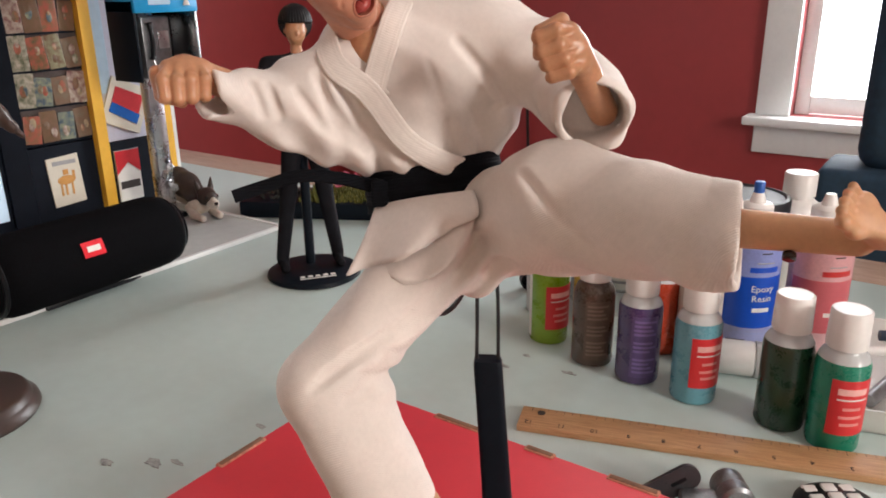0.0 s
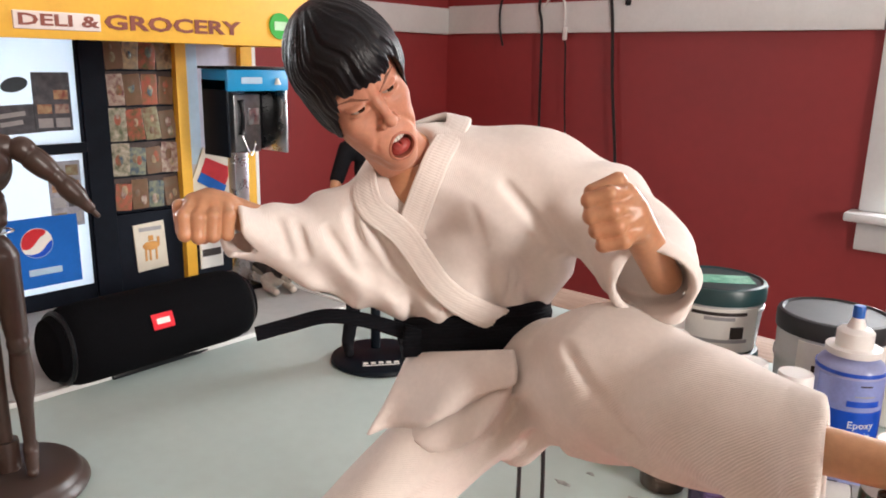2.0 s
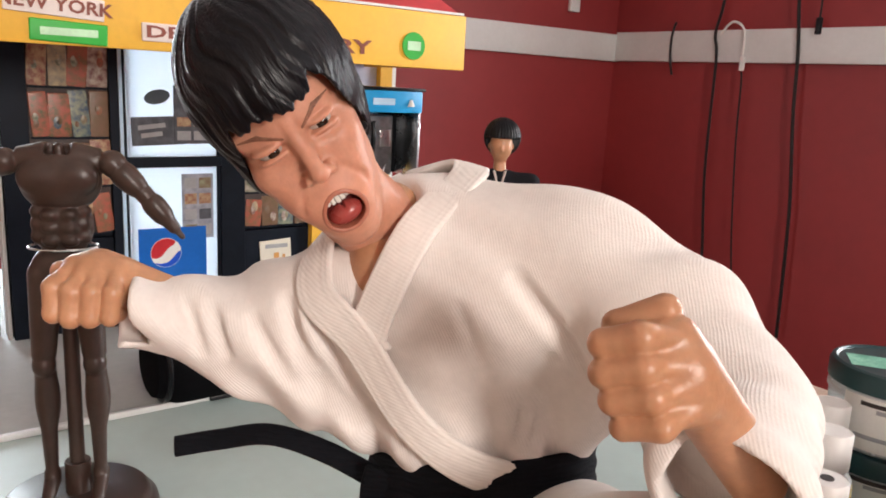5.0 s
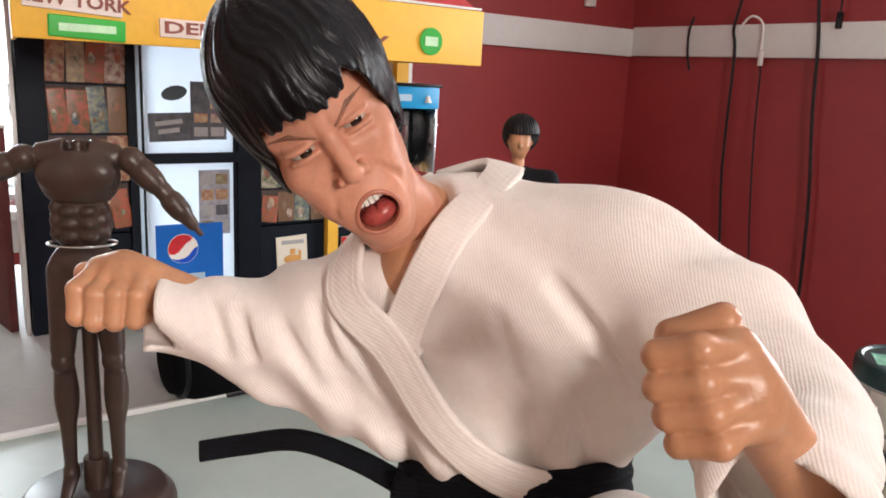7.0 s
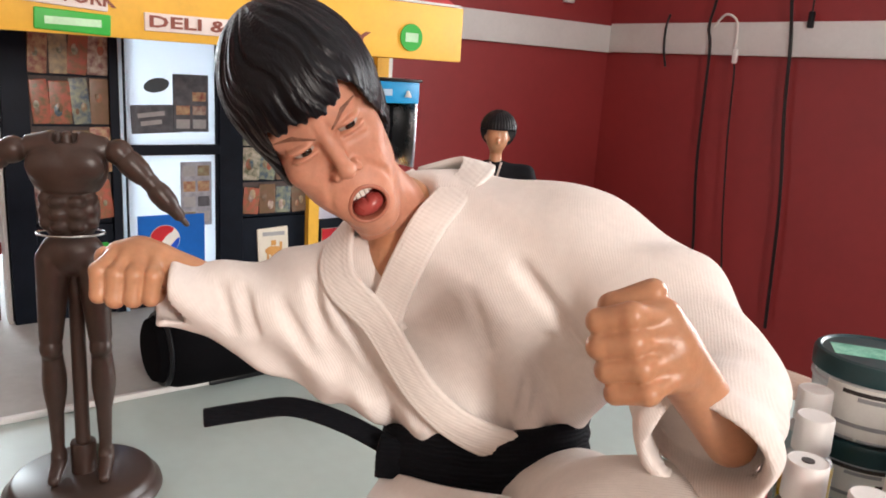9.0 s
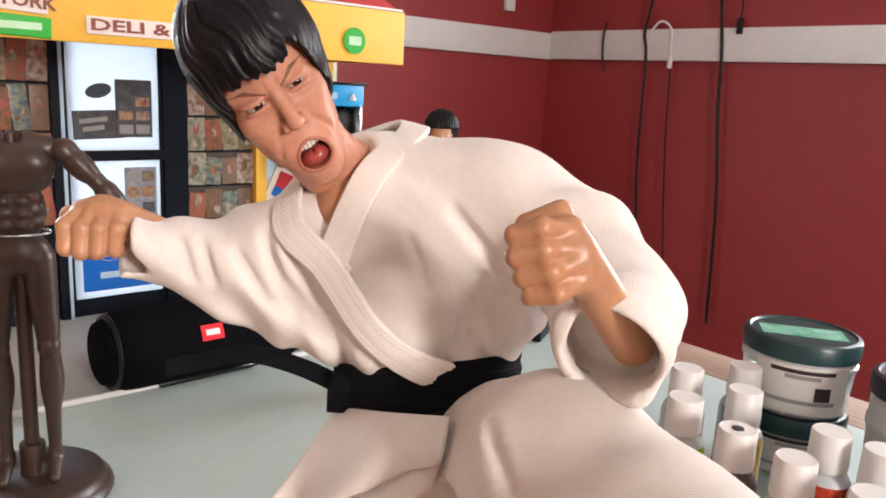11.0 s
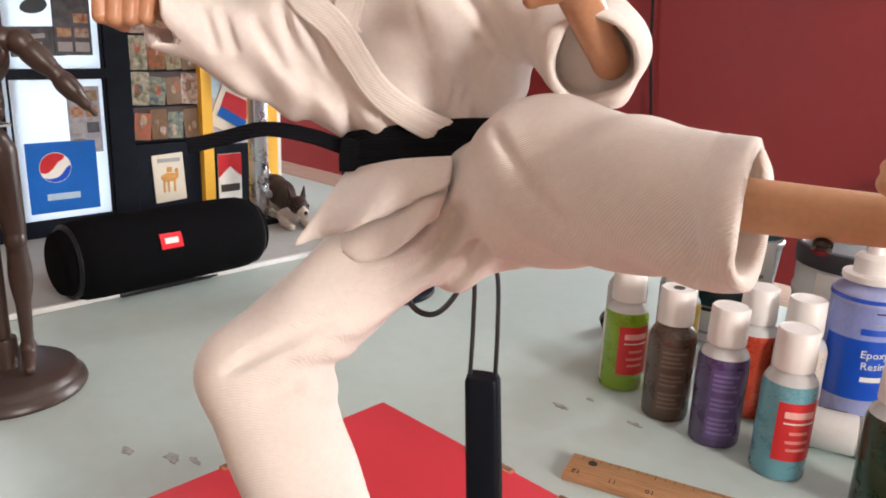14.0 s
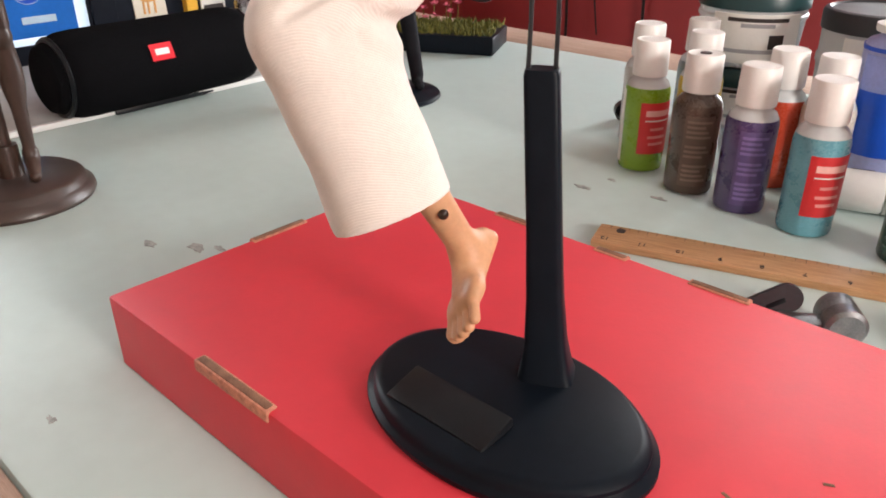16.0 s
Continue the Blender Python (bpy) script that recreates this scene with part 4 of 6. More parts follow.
for g in (gridv[0], gridv[-1]):
    for i in range(3):
        bm.faces.new((g[0][i], g[0][i + 1], g[1][i + 1], g[1][i]))
roof = part("awning_top", bm, ROOF_RED, shop, "faded red sloping awning top", smooth=False)
SOOT = material("sooty_paint", (0.22, 0.03, 0.03), 0.7, vary=0.4, scale=60)
rw = random.Random(8)
for y, d, w in ((0.43, 0.060, 0.015), (0.395, 0.075, 0.010), (0.18, 0.070, 0.012), (0.285, 0.090, 0.011), (0.03, 0.066, 0.013)):
    ring = [(d + w * math.cos(a) * rw.uniform(0.8, 1.3), y + 0.6 * w * math.sin(a) * rw.uniform(0.6, 1.3)) for a in [k * math.pi / 7 for k in range(14)]]
    bm = bmesh.new()
    lo, hi = [[bm.verts.new((AX - q, yy, 0.462 + (q - 0.05) * 0.475 + lift)) for q, yy in ring] for lift in (-0.001, 0.0006)]
    bm.faces.new(hi)
    for k in range(14):
        bm.faces.new((lo[k], lo[(k + 1) % 14], hi[(k + 1) % 14], hi[k]))
    part("worn_patch", bm, SOOT, roof, "dark worn patch", smooth=False)
part("white_strip", box((0.004, 0.531, 0.003), (AX + 0.0005, 0.2205, 0.4412)), WHITE_TRIM, shop)
for y in (-0.042, 0.484):
    bm = bmesh.new()
    pts = [(AX - 0.004, 0.372), (AX - 0.004, 0.438), (AX - 0.13, 0.49), (FX + 0.002, 0.535), (FX + 0.002, 0.372)]
    lean = 0.024 if y < 0 else 0.0
    lo, hi = [[bm.verts.new((x, y + d + lean * (AX - x) / (AX - FX), z)) for x, z in pts] for d in (-0.002, 0.002)]
    bm.faces.new(lo)
    bm.faces.new(hi)
    for k in range(5):
        bm.faces.new((lo[k], lo[(k + 1) % 5], hi[(k + 1) % 5], hi[k]))
    part("side_cheek", bm, YELLOW, shop, smooth=False)


def fascia_sign(y0, y1, z0, z1, mat, words, size, ink, label, rounded=0.001, tilt=0.0, wide=1.0):
    t = Matrix.Rotation(radians(tilt), 4, "X")
    s = part("sign", box((0.003, y1 - y0, z1 - z0), (AX + 0.0042, (y0 + y1) / 2, (z0 + z1) / 2), rounded, 3, t), mat, shop, label)
    if words:
        tx = lettering(words, size, 0.0004, 0.0004)
        tx.transform(Matrix.Translation((AX + 0.006, (y0 + y1) / 2, (z0 + z1) / 2)) @ t @ FACING_EAST @ Matrix.Diagonal((wide, 1, 1, 1)))
        part("lettering", tx, ink, s, smooth=False)
    return s


fascia_sign(-0.036, 0.050, 0.397, 0.417, SIGN_PAPER, "NEW YORK", 0.012, SIGN_BROWN, "paper sign with brown capitals", tilt=-3, wide=1.12)
gs = fascia_sign(-0.016, 0.052, 0.373, 0.393, GREEN_SIGN, "", 0, None, "green sign with pale handwriting", 0.0014, tilt=-2)
part("print_bar", box((0.0008, 0.05, 0.007), (AX + 0.006, 0.018, 0.383)), material("pale_green_print", (0.5, 0.75, 0.5), 0.6), gs, smooth=False)
fascia_sign(0.084, 0.172, 0.380, 0.398, SIGN_PAPER, "DELI &", 0.0115, SIGN_BROWN, "paper sign with brown capitals", wide=1.75)
tx = lettering("GROCERY", 0.0155, 0.0006, 0.0006)
tx.transform(Matrix.Translation((AX + 0.0036, 0.262, 0.390)) @ FACING_EAST @ Matrix.Diagonal((1.72, 1, 1, 1)))
part("lettering", tx, SIGN_BROWN, fas, "brown capitals", smooth=False)
gd = lathe([(0, 0), (0.0165, 0), (0.0165, 0.002), (0, 0.0021)], 32)
gd.transform(Matrix.Translation((AX + 0.003, 0.409, 0.397)) @ FACING_EAST)
gdo = part("round_sign", gd, GREEN_SIGN, shop, "round green number sign")
part("print_bar", box((0.0008, 0.019, 0.011), (AX + 0.0054, 0.409, 0.397)), material("pale_green_print", (0.5, 0.75, 0.5), 0.6), gdo, smooth=False)

# pay phone on its post in front of the side bay
ph = thing("model_pay_phone", "model pay phone with a bright blue header on a steel post", "pay phone")
PHX, PHY = -0.815, 0.432
part("post", box((0.02, 0.024, 0.34), (PHX - 0.02, PHY, Z0 + 0.17), 0.002), CHROME, ph)
part("foot", box((0.04, 0.045, 0.008), (PHX - 0.02, PHY, Z0 + 0.0045), 0.002), BLACK_PLASTIC, ph)
part("back", box((0.008, 0.10, 0.105), (PHX - 0.03, PHY + 0.004, 0.272), 0.001), BLACK_PLASTIC, ph)
for s in (-1, 1):
    part("side_panel", box((0.062, 0.004, 0.108), (PHX + 0.0, PHY + 0.004 + s * 0.05, 0.272), 0.001), BLACK_SATIN if s < 0 else CHROME, ph)
CYAN = material("cyan_header", (0.01, 0.30, 0.62), 0.35, vary=0.06)
hd = part("header", box((0.066, 0.104, 0.03), (PHX + 0.002, PHY + 0.004, 0.325), 0.002), CYAN, ph, "bright blue header box")
part("header_mark", lathe([(0.0055, 0), (0.0042, 0.004), (0.002, 0.009), (0, 0.0095)], 14, (PHX + 0.0352, PHY + 0.036, 0.319), 1.0), WHITE_LABEL, hd)
part("print_bar", box((0.0008, 0.035, 0.009), (PHX + 0.0353, PHY - 0.008, 0.325)), SKY_BLUE, hd, smooth=False)
part("roof_lip", box((0.07, 0.112, 0.004), (PHX + 0.001, PHY + 0.004, 0.342), 0.001), BLACK_PLASTIC, ph)
inst = part("instrument", box((0.026, 0.046, 0.085), (PHX - 0.012, PHY + 0.006, 0.262), 0.002), GREY_METAL, ph)
part("handset", tube(smooth_path([(PHX + 0.006, PHY - 0.008, 0.296), (PHX + 0.01, PHY - 0.008, 0.275), (PHX + 0.006, PHY - 0.008, 0.247)]), [0.0055] * 1 + [0.0035] * 11 + [0.0055], 12), BLACK_PLASTIC, inst)
part("keypad", box((0.002, 0.018, 0.024), (PHX + 0.0018, PHY + 0.016, 0.272), 0.0006), CHROME, inst)
part("cord", tube(smooth_path([(PHX + 0.004, PHY - 0.006, 0.245), (PHX + 0.01, PHY + 0.004, 0.216), (PHX + 0.004, PHY + 0.016, 0.235)]), 0.0012), CHROME, inst)
bike = thing("cable_lock", "small silver chain looped round the phone post", "chain")
for k in range(7):
    a = k * 0.9
    part("link", lathe([(0.005, -0.0008), (0.0064, 0), (0.005, 0.0008), (0.0042, 0)], 14, (PHX - 0.006, PHY + 0.008 * math.sin(k * 1.4), 0.045 + 0.008 * k), turn=Matrix.Rotation(a, 4, "Z") @ Matrix.Rotation(math.pi / 2, 4, "X")), CHROME, bike)

# ---- dolls: each one plain mesh, shaped as a blended solid and skinned on a fine lattice ----
def lattice(lo, hi, h):
    lo, hi = np.array(lo, float), np.array(hi, float)
    n = np.ceil((hi - lo) / h).astype(int) + 1
    return np.meshgrid(*[lo[i] + h * np.arange(n[i]) for i in range(3)], indexing="ij"), lo, h


def skin(f, lo, h):
    """The zero surface of the lattice values f as vertices and quads."""
    s = f < 0
    n = np.array(f.shape) - 1
    corners = [(i, j, k) for i in (0, 1) for j in (0, 1) for k in (0, 1)]
    count = sum(s[i:n[0] + i, j:n[1] + j, k:n[2] + k].astype(np.int8) for i, j, k in corners)
    active = (count > 0) & (count < 8)
    ids = np.full(active.shape, -1)
    cells = np.argwhere(active)
    ids[active] = np.arange(len(cells))
    acc, num = np.zeros((len(cells), 3)), np.zeros((len(cells), 1))
    for a in corners:
        for ax in range(3):
            if a[ax] == 0:
                b = tuple(1 if i == ax else a[i] for i in range(3))
                fa, fb = f[tuple((cells + a).T)], f[tuple((cells + b).T)]
                hit = (fa < 0) != (fb < 0)
                t = np.where(hit, fa / np.where(hit, fa - fb, 1), 0)[:, None]
                acc += np.where(hit[:, None], np.array(a) + t * (np.array(b) - np.array(a)), 0)
                num += hit[:, None]
    verts = lo + h * (cells + acc / np.maximum(num, 1))
    quads = []
    for ax in range(3):
        u, v = [i for i in range(3) if i != ax]
        sl = [slice(1, n[i]) for i in range(3)]
        sl[ax] = slice(0, n[ax])
        s2 = list(sl)
        s2[ax] = slice(1, n[ax] + 1)
        here, there = s[tuple(sl)], s[tuple(s2)]
        e = np.argwhere(here != there)
        flip = here[tuple(e.T)]
        e = e + np.array([0 if i == ax else 1 for i in range(3)])
        du, dv = np.eye(3, dtype=int)[u], np.eye(3, dtype=int)[v]
        q = np.stack([ids[tuple((e - du - dv).T)], ids[tuple((e - dv).T)], ids[tuple(e.T)], ids[tuple((e - du).T)]], 1)
        if ax == 1:
            flip = ~flip
        quads.append(np.where(flip[:, None], q, q[:, ::-1]))
    return verts, np.concatenate(quads)


def smin(a, b, k):
    t = np.clip(0.5 + 0.5 * (b - a) / k, 0, 1)
    return b + (a - b) * t - k * t * (1 - t)


def smax(a, b, k):
    return -smin(-a, -b, k)


def limb(P, a, b, ra, rb):
    """A rod from a to b, its radius running from ra to rb."""
    a, b = np.array(a, float), np.array(b, float)
    d = b - a
    x, y, z = P[0] - a[0], P[1] - a[1], P[2] - a[2]
    t = np.clip((x * d[0] + y * d[1] + z * d[2]) / (d @ d), 0, 1)
    return np.sqrt((x - t * d[0]) ** 2 + (y - t * d[1]) ** 2 + (z - t * d[2]) ** 2) - (ra + (rb - ra) * t)


def chain(P, pts, radii, k=0.004):
    f = None
    for a, b, ra, rb in zip(pts, pts[1:], radii, radii[1:]):
        g = limb(P, a, b, ra, rb)
        f = g if f is None else smin(f, g, k)
    return f


def local(P, at, axes):
    """Lattice coordinates in the frame with that origin and those three unit axes (rows)."""
    q = [P[i] - at[i] for i in range(3)]
    return [sum(axes[r][i] * q[i] for i in range(3)) for r in range(3)]


def egg(Q, c, r):
    """An ellipsoid in the frame Q, with centre c and half-axes r."""
    a = [(Q[i] - c[i]) / r[i] for i in range(3)]
    b = [(Q[i] - c[i]) / r[i] ** 2 for i in range(3)]
    k0 = np.sqrt(a[0] ** 2 + a[1] ** 2 + a[2] ** 2)
    k1 = np.sqrt(b[0] ** 2 + b[1] ** 2 + b[2] ** 2)
    return k0 * (k0 - 1) / np.maximum(k1, 1e-6)


def brick(Q, c, r, round_=0.0):
    q = [np.abs(Q[i] - c[i]) - (r[i] - round_) for i in range(3)]
    out = np.sqrt(sum(np.maximum(v, 0) ** 2 for v in q))
    return out + np.minimum(np.maximum(np.maximum(q[0], q[1]), q[2]), 0) - round_


def unit(v):
    v = np.array(v, float)
    return v / np.linalg.norm(v)


def frame_of(z, y):
    """Three unit axes with the third along z and the second near y."""
    z = unit(z)
    x = unit(np.cross(np.array(y, float), z))
    return np.array([x, np.cross(z, x), z])


def ripple(P, d, wave, seed):
    """Irregular folds that run across the direction d."""
    d = unit(d)
    s = (P[0] * d[0] + P[1] * d[1] + P[2] * d[2]) / wave * 2 * math.pi
    rr = np.random.RandomState(seed)
    w = rr.uniform(-1, 1, (3, 3)) * 60
    return np.sin(s + 1.5 * np.sin(P[0] * w[0, 0] + P[1] * w[0, 1] + P[2] * w[0, 2]) + 1.1 * np.sin(P[0] * w[1, 0] * 2 + P[1] * w[1, 1] * 2 + P[2] * w[1, 2] * 2))


class Doll:
    """Collects skinned solids, each with its own material, into one mesh."""

    def __init__(self):
        self.v, self.f, self.m, self.mats, self.count = [], [], [], [], 0

    def add(self, verts, faces, mat):
        if mat not in self.mats:
            self.mats.append(mat)
        self.v.append(np.asarray(verts))
        self.f += [[int(i) + self.count for i in q] for q in faces]
        self.m += [self.mats.index(mat)] * len(faces)
        self.count += len(verts)

    def solid(self, lo, hi, h, fn, mat):
        P, o, h = lattice(lo, hi, h)
        self.add(*skin(fn(P), o, h), mat)

    def bm(self, bm, mat):
        bm.verts.index_update()
        self.add([tuple(v.co) for v in bm.verts], [[v.index for v in f.verts] for f in bm.faces], mat)
        bm.free()

    def make(self, name, label, category):
        me = bpy.data.meshes.new(name)
        me.from_pydata(np.concatenate(self.v).tolist(), [], self.f)
        for m in self.mats:
            me.materials.append(m)
        me.polygons.foreach_set("material_index", self.m)
        me.polygons.foreach_set("use_smooth", [True] * len(self.f))
        me.update()
        return tagged(new(name, me), label, category)


SKIN = material("doll_skin", (0.49, 0.245, 0.135), 0.36, vary=0.12, scale=70, bump=0.08, bump_scale=1400, sss=0.08)
FACE_SKIN = material("doll_face_skin", (0.53, 0.245, 0.16), 0.47, vary=0.14, scale=70, bump=0.1, bump_scale=1600, sss=0.08, spec=0.4)
HAIR = material("doll_hair", (0.003, 0.003, 0.005), 0.36, vary=0.3, scale=90, spec=0.26)
COTTON = weave("white_cotton", (0.79, 0.735, 0.70), (0.80, 0.45, 0.42), 0.00056, 0.30)
LAPEL = weave("white_stitched_cotton", (0.79, 0.74, 0.70), (0.3, 0.2, 0.93), 0.0008, 0.16)
COTTON_LEG = weave("white_cotton_twill", (0.77, 0.71, 0.665), (-0.55, 0.52, 0.62), 0.00062, 0.42)
BELT = weave("black_cotton", (0.006, 0.007, 0.010), (-0.2, 0.1, 0.97), 0.0012, 0.45, vary=0.3, sheen=0.0)
SOLE = material("doll_foot_vinyl", (0.55, 0.30, 0.165), 0.5, vary=0.1, scale=70, bump=0.06, bump_scale=1200, sss=0.08)
EYE_WHITE = material("eye_white", (0.40, 0.34, 0.30), 0.2)
DARK = material("dark_brown_eye", (0.02, 0.01, 0.006), 0.15)
TOOTH = material("teeth", (0.75, 0.72, 0.66), 0.25)
MOUTH = material("mouth_red", (0.42, 0.07, 0.06), 0.3, vary=0.2)
MOUTH_DARK = material("mouth_inside", (0.10, 0.012, 0.012), 0.4)
LIP = material("lips", (0.45, 0.165, 0.105), 0.4)
BROW = material("brow_brown", (0.22, 0.095, 0.058), 0.6, vary=0.45, scale=500)

hair_n, hair_l = HAIR.node_tree.nodes, HAIR.node_tree.links
hair_co, hair_turn, hair_stretch, hair_noise, hair_bump = [hair_n.new("ShaderNode" + k) for k in ("TexCoord", "Mapping", "Mapping", "TexNoise", "Bump")]
hair_turn.inputs["Rotation"].default_value = Matrix(((-0.2171, -0.7741, -0.5946), (0.976, -0.1604, -0.1475), (0.0188, -0.6123, 0.7904))).to_euler()
hair_stretch.inputs["Scale"].default_value = (2600, 1200, 90)
hair_noise.inputs["Scale"].default_value, hair_noise.inputs["Detail"].default_value = 1.0, 2
hair_bump.inputs["Strength"].default_value, hair_bump.inputs["Distance"].default_value = 0.65, 0.0003
for a, b in ((hair_co.outputs["Object"], hair_turn.inputs["Vector"]), (hair_turn.outputs[0], hair_stretch.inputs["Vector"]), (hair_stretch.outputs[0], hair_noise.inputs["Vector"]),
             (hair_noise.outputs["Fac"], hair_bump.inputs["Height"]), (hair_bump.outputs["Normal"], hair_n["Principled BSDF"].inputs["Normal"])):
    hair_l.new(a, b)

karate = Doll()
# the doll's own directions: across its front, up its front, and out of its chest
AC, UP, OUT = np.array((0.6293, 0.7753, 0.0545)), np.array((-0.2015, 0.0951, 0.9749)), np.array((0.7506, -0.6244, 0.2161))
belt_c = np.array((-0.0071, -0.0213, 0.2633))
chest_c = np.array((-0.0137, -0.0265, 0.2992))
sh_l, arm_l, elbow_l, cuff_l = (0.0098, -0.0105, 0.3185), (0.0308, -0.0062, 0.3100), (0.0488, -0.0115, 0.2992), (0.0622, -0.0310, 0.2980)
sh_r, arm_r, cuff_r = (-0.0336, -0.0540, 0.3027), (-0.0438, -0.0680, 0.2980), (-0.0495, -0.0905, 0.3037)
neck = np.array((-0.0228, -0.0381, 0.3205))
AX_T = np.array([AC, UP, OUT])


def torso(P):
    Q = local(P, chest_c, AX_T)
    f = egg(Q, (0, 0.0, 0.0), (0.0295, 0.033, 0.0205))
    w = local(P, belt_c, AX_T)
    f = smin(f, egg(w, (0, 0.004, 0.0), (0.0235, 0.022, 0.0185)), 0.012)
    f = smin(f, limb(P, sh_r, sh_l, 0.0125, 0.0138), 0.012)
    f = smin(f, limb(P, (0.0130, -0.0095, 0.3000), (0.0125, -0.0070, 0.2760), 0.0100, 0.0075), 0.006)
    f = smin(f, limb(P, neck + (0.004, 0.008, 0.002), sh_l, 0.0120, 0.0142), 0.012)
    return smin(f, limb(P, neck, chest_c, 0.010, 0.014), 0.010)


def crease(P, f, pts, r, k=0.0017):
    """A soft groove along points that lie on the cloth."""
    if f.ndim < 3:
        return smax(f, -chain(P, pts, [r] * len(pts), 0.0008), k)
    lo, hi = np.min(pts, 0) - r - 0.005, np.max(pts, 0) + r + 0.005
    axes = (P[0][:, 0, 0], P[1][0, :, 0], P[2][0, 0, :])
    cut = tuple(slice(*np.searchsorted(axes[i], (lo[i], hi[i]))) for i in range(3))
    near = chain([q[cut] for q in P], pts, [r] * len(pts), 0.0008)
    f[cut] = smax(f[cut], -near, k)
    return f


def on_front(a, u, fn):
    """A point of the cloth a across and u up from the middle of the chest, in millimetres."""
    p = chest_c + AC * a / 1000 + UP * u / 1000 + OUT * 0.02
    return settle(p, fn, 0.0004, 12)


def settle(p, fn, lift, steps=5):
    """Bring a point to the surface of fn, lift above it."""
    p = np.array(p, float)
    e = 0.0006
    for _ in range(steps):
        grid = [np.array([p[i]] + [p[i] + (e if j == i else 0) for j in range(3)]) for i in range(3)]
        d = fn(grid)
        g = (d[1:] - d[0]) / e
        p = p - (d[0] - lift) * g / max(g @ g, 0.2)
    return p


FOLDS = []


def on_chest(a, u, o):
    """A point a across, u up and o out from the middle of the chest, in millimetres."""
    return chest_c + (AC * a + UP * u + OUT * o) / 1000


def jacket(P):
    # drawn in under the belt
    w = local(P, belt_c, AX_T)
    waist = np.sqrt((w[0] / 1.22) ** 2 + w[2] ** 2) - 0.0190 - 1.1 * np.clip(w[1] - 0.0050 - 0.06 * w[0], 0, 1)
    f = smax(torso(P), waist, 0.003)
    left = chain(P, (sh_l, arm_l, elbow_l, cuff_l), (0.0145, 0.0140, 0.0132, 0.0124), 0.010)
    left = left + 0.0004 * ripple(P, (0.7, -0.5, 0.1), 0.013, 12)
    al = unit(np.array((0.25, -0.85, -0.30)))
    cl = local(P, cuff_l, frame_of(al, (0, 0, 1)))
    left = smax(left, cl[2] - 0.0035 - 0.0012 * np.sin(np.arctan2(cl[0], cl[1]) * 3), 0.0010)
    ca = local(P, cuff_l, frame_of(np.array(cuff_l) - np.array(elbow_l), (0, 0, 1)))
    hollow = np.maximum(np.sqrt(ca[0] ** 2 + ca[1] ** 2) - 0.0100, -cl[2] - 0.011)
    left = smax(left, -hollow, 0.0010)
    right = chain(P, (sh_r, arm_r, cuff_r), (0.0138, 0.0106, 0.0080), 0.006)
    droop = limb(P, on_chest(-53, -1.5, 3), on_chest(-25, -17.5, 0), 0.0092, 0.0095)
    right = smin(right, droop, 0.006) + 0.0006 * ripple(P, (0.45, 0.6, 0.6), 0.013, 15)
    ar = unit(np.array(cuff_r) - np.array(arm_r))
    cr = local(P, cuff_r, frame_of(ar, (0, 0, 1)))
    right = smax(right, cr[2] - 0.001, 0.0008)
    right = smax(right, -np.maximum(np.sqrt(cr[0] ** 2 + cr[1] ** 2) - 0.0066, -cr[2] - 0.009), 0.0008)
    f = smin(smin(f, left, 0.006), right, 0.007)
    f = f + 0.0006 * ripple(P, (0.6, 0.3, 0.75), 0.019, 3) + 0.0003 * ripple(P, (-0.3, 0.8, 0.4), 0.012, 8)
    # folds gathered into the belt, and pulls from the armpits
    f = f + 0.0011 * ripple(P, AC * 0.95 + UP * 0.3, 0.013, 5) * np.clip(1 - np.abs((P[2] - 0.276) / 0.020), 0, 1)
    f = f + 0.0010 * ripple(P, AC * 0.6 + UP * 0.8, 0.014, 21) * np.clip(1 - np.sqrt((P[0] + 0.03) ** 2 + (P[1] + 0.055) ** 2 + (P[2] - 0.290) ** 2) / 0.024, 0, 1)
    for pts, r in FOLDS:
        f = crease(P, f, pts, r * 1.35)
    # open neck
    f = smax(f, -limb(P, (-0.0185, -0.0465, 0.333), (-0.0075, -0.0578, 0.3060), 0.0092, 0.0012), 0.002)
    return smax(f, -(w[1] + 0.006), 0.002)


for path, r in (
    (((-37, 9), (-33, -6), (-24, -18), (-14, -27)), 0.0013), (((-44, 4), (-37, -12), (-26, -23)), 0.0012), (((-29, 4), (-24, -12), (-12, -24)), 0.0012),
    (((-20, -6), (-13, -17), (-4, -27)), 0.0010), (((20, -4), (18, -16), (13, -26)), 0.0013), (((25, -10), (22, -20), (18, -27)), 0.0011), (((8, -14), (10, -26)), 0.0010),
    (((14, 14), (25, 4), (29, -8)), 0.0014), (((-52, 8), (-50, -6)), 0.0011), (((-58, 8), (-55, -6)), 0.0010), (((2, 8), (6, -6)), 0.0008)):
    FOLDS.append(([on_front(a, u, jacket) for a, u in path], r))
karate.solid((-0.075, -0.115, 0.25), (0.085, 0.026, 0.346), 0.00082, jacket, COTTON)


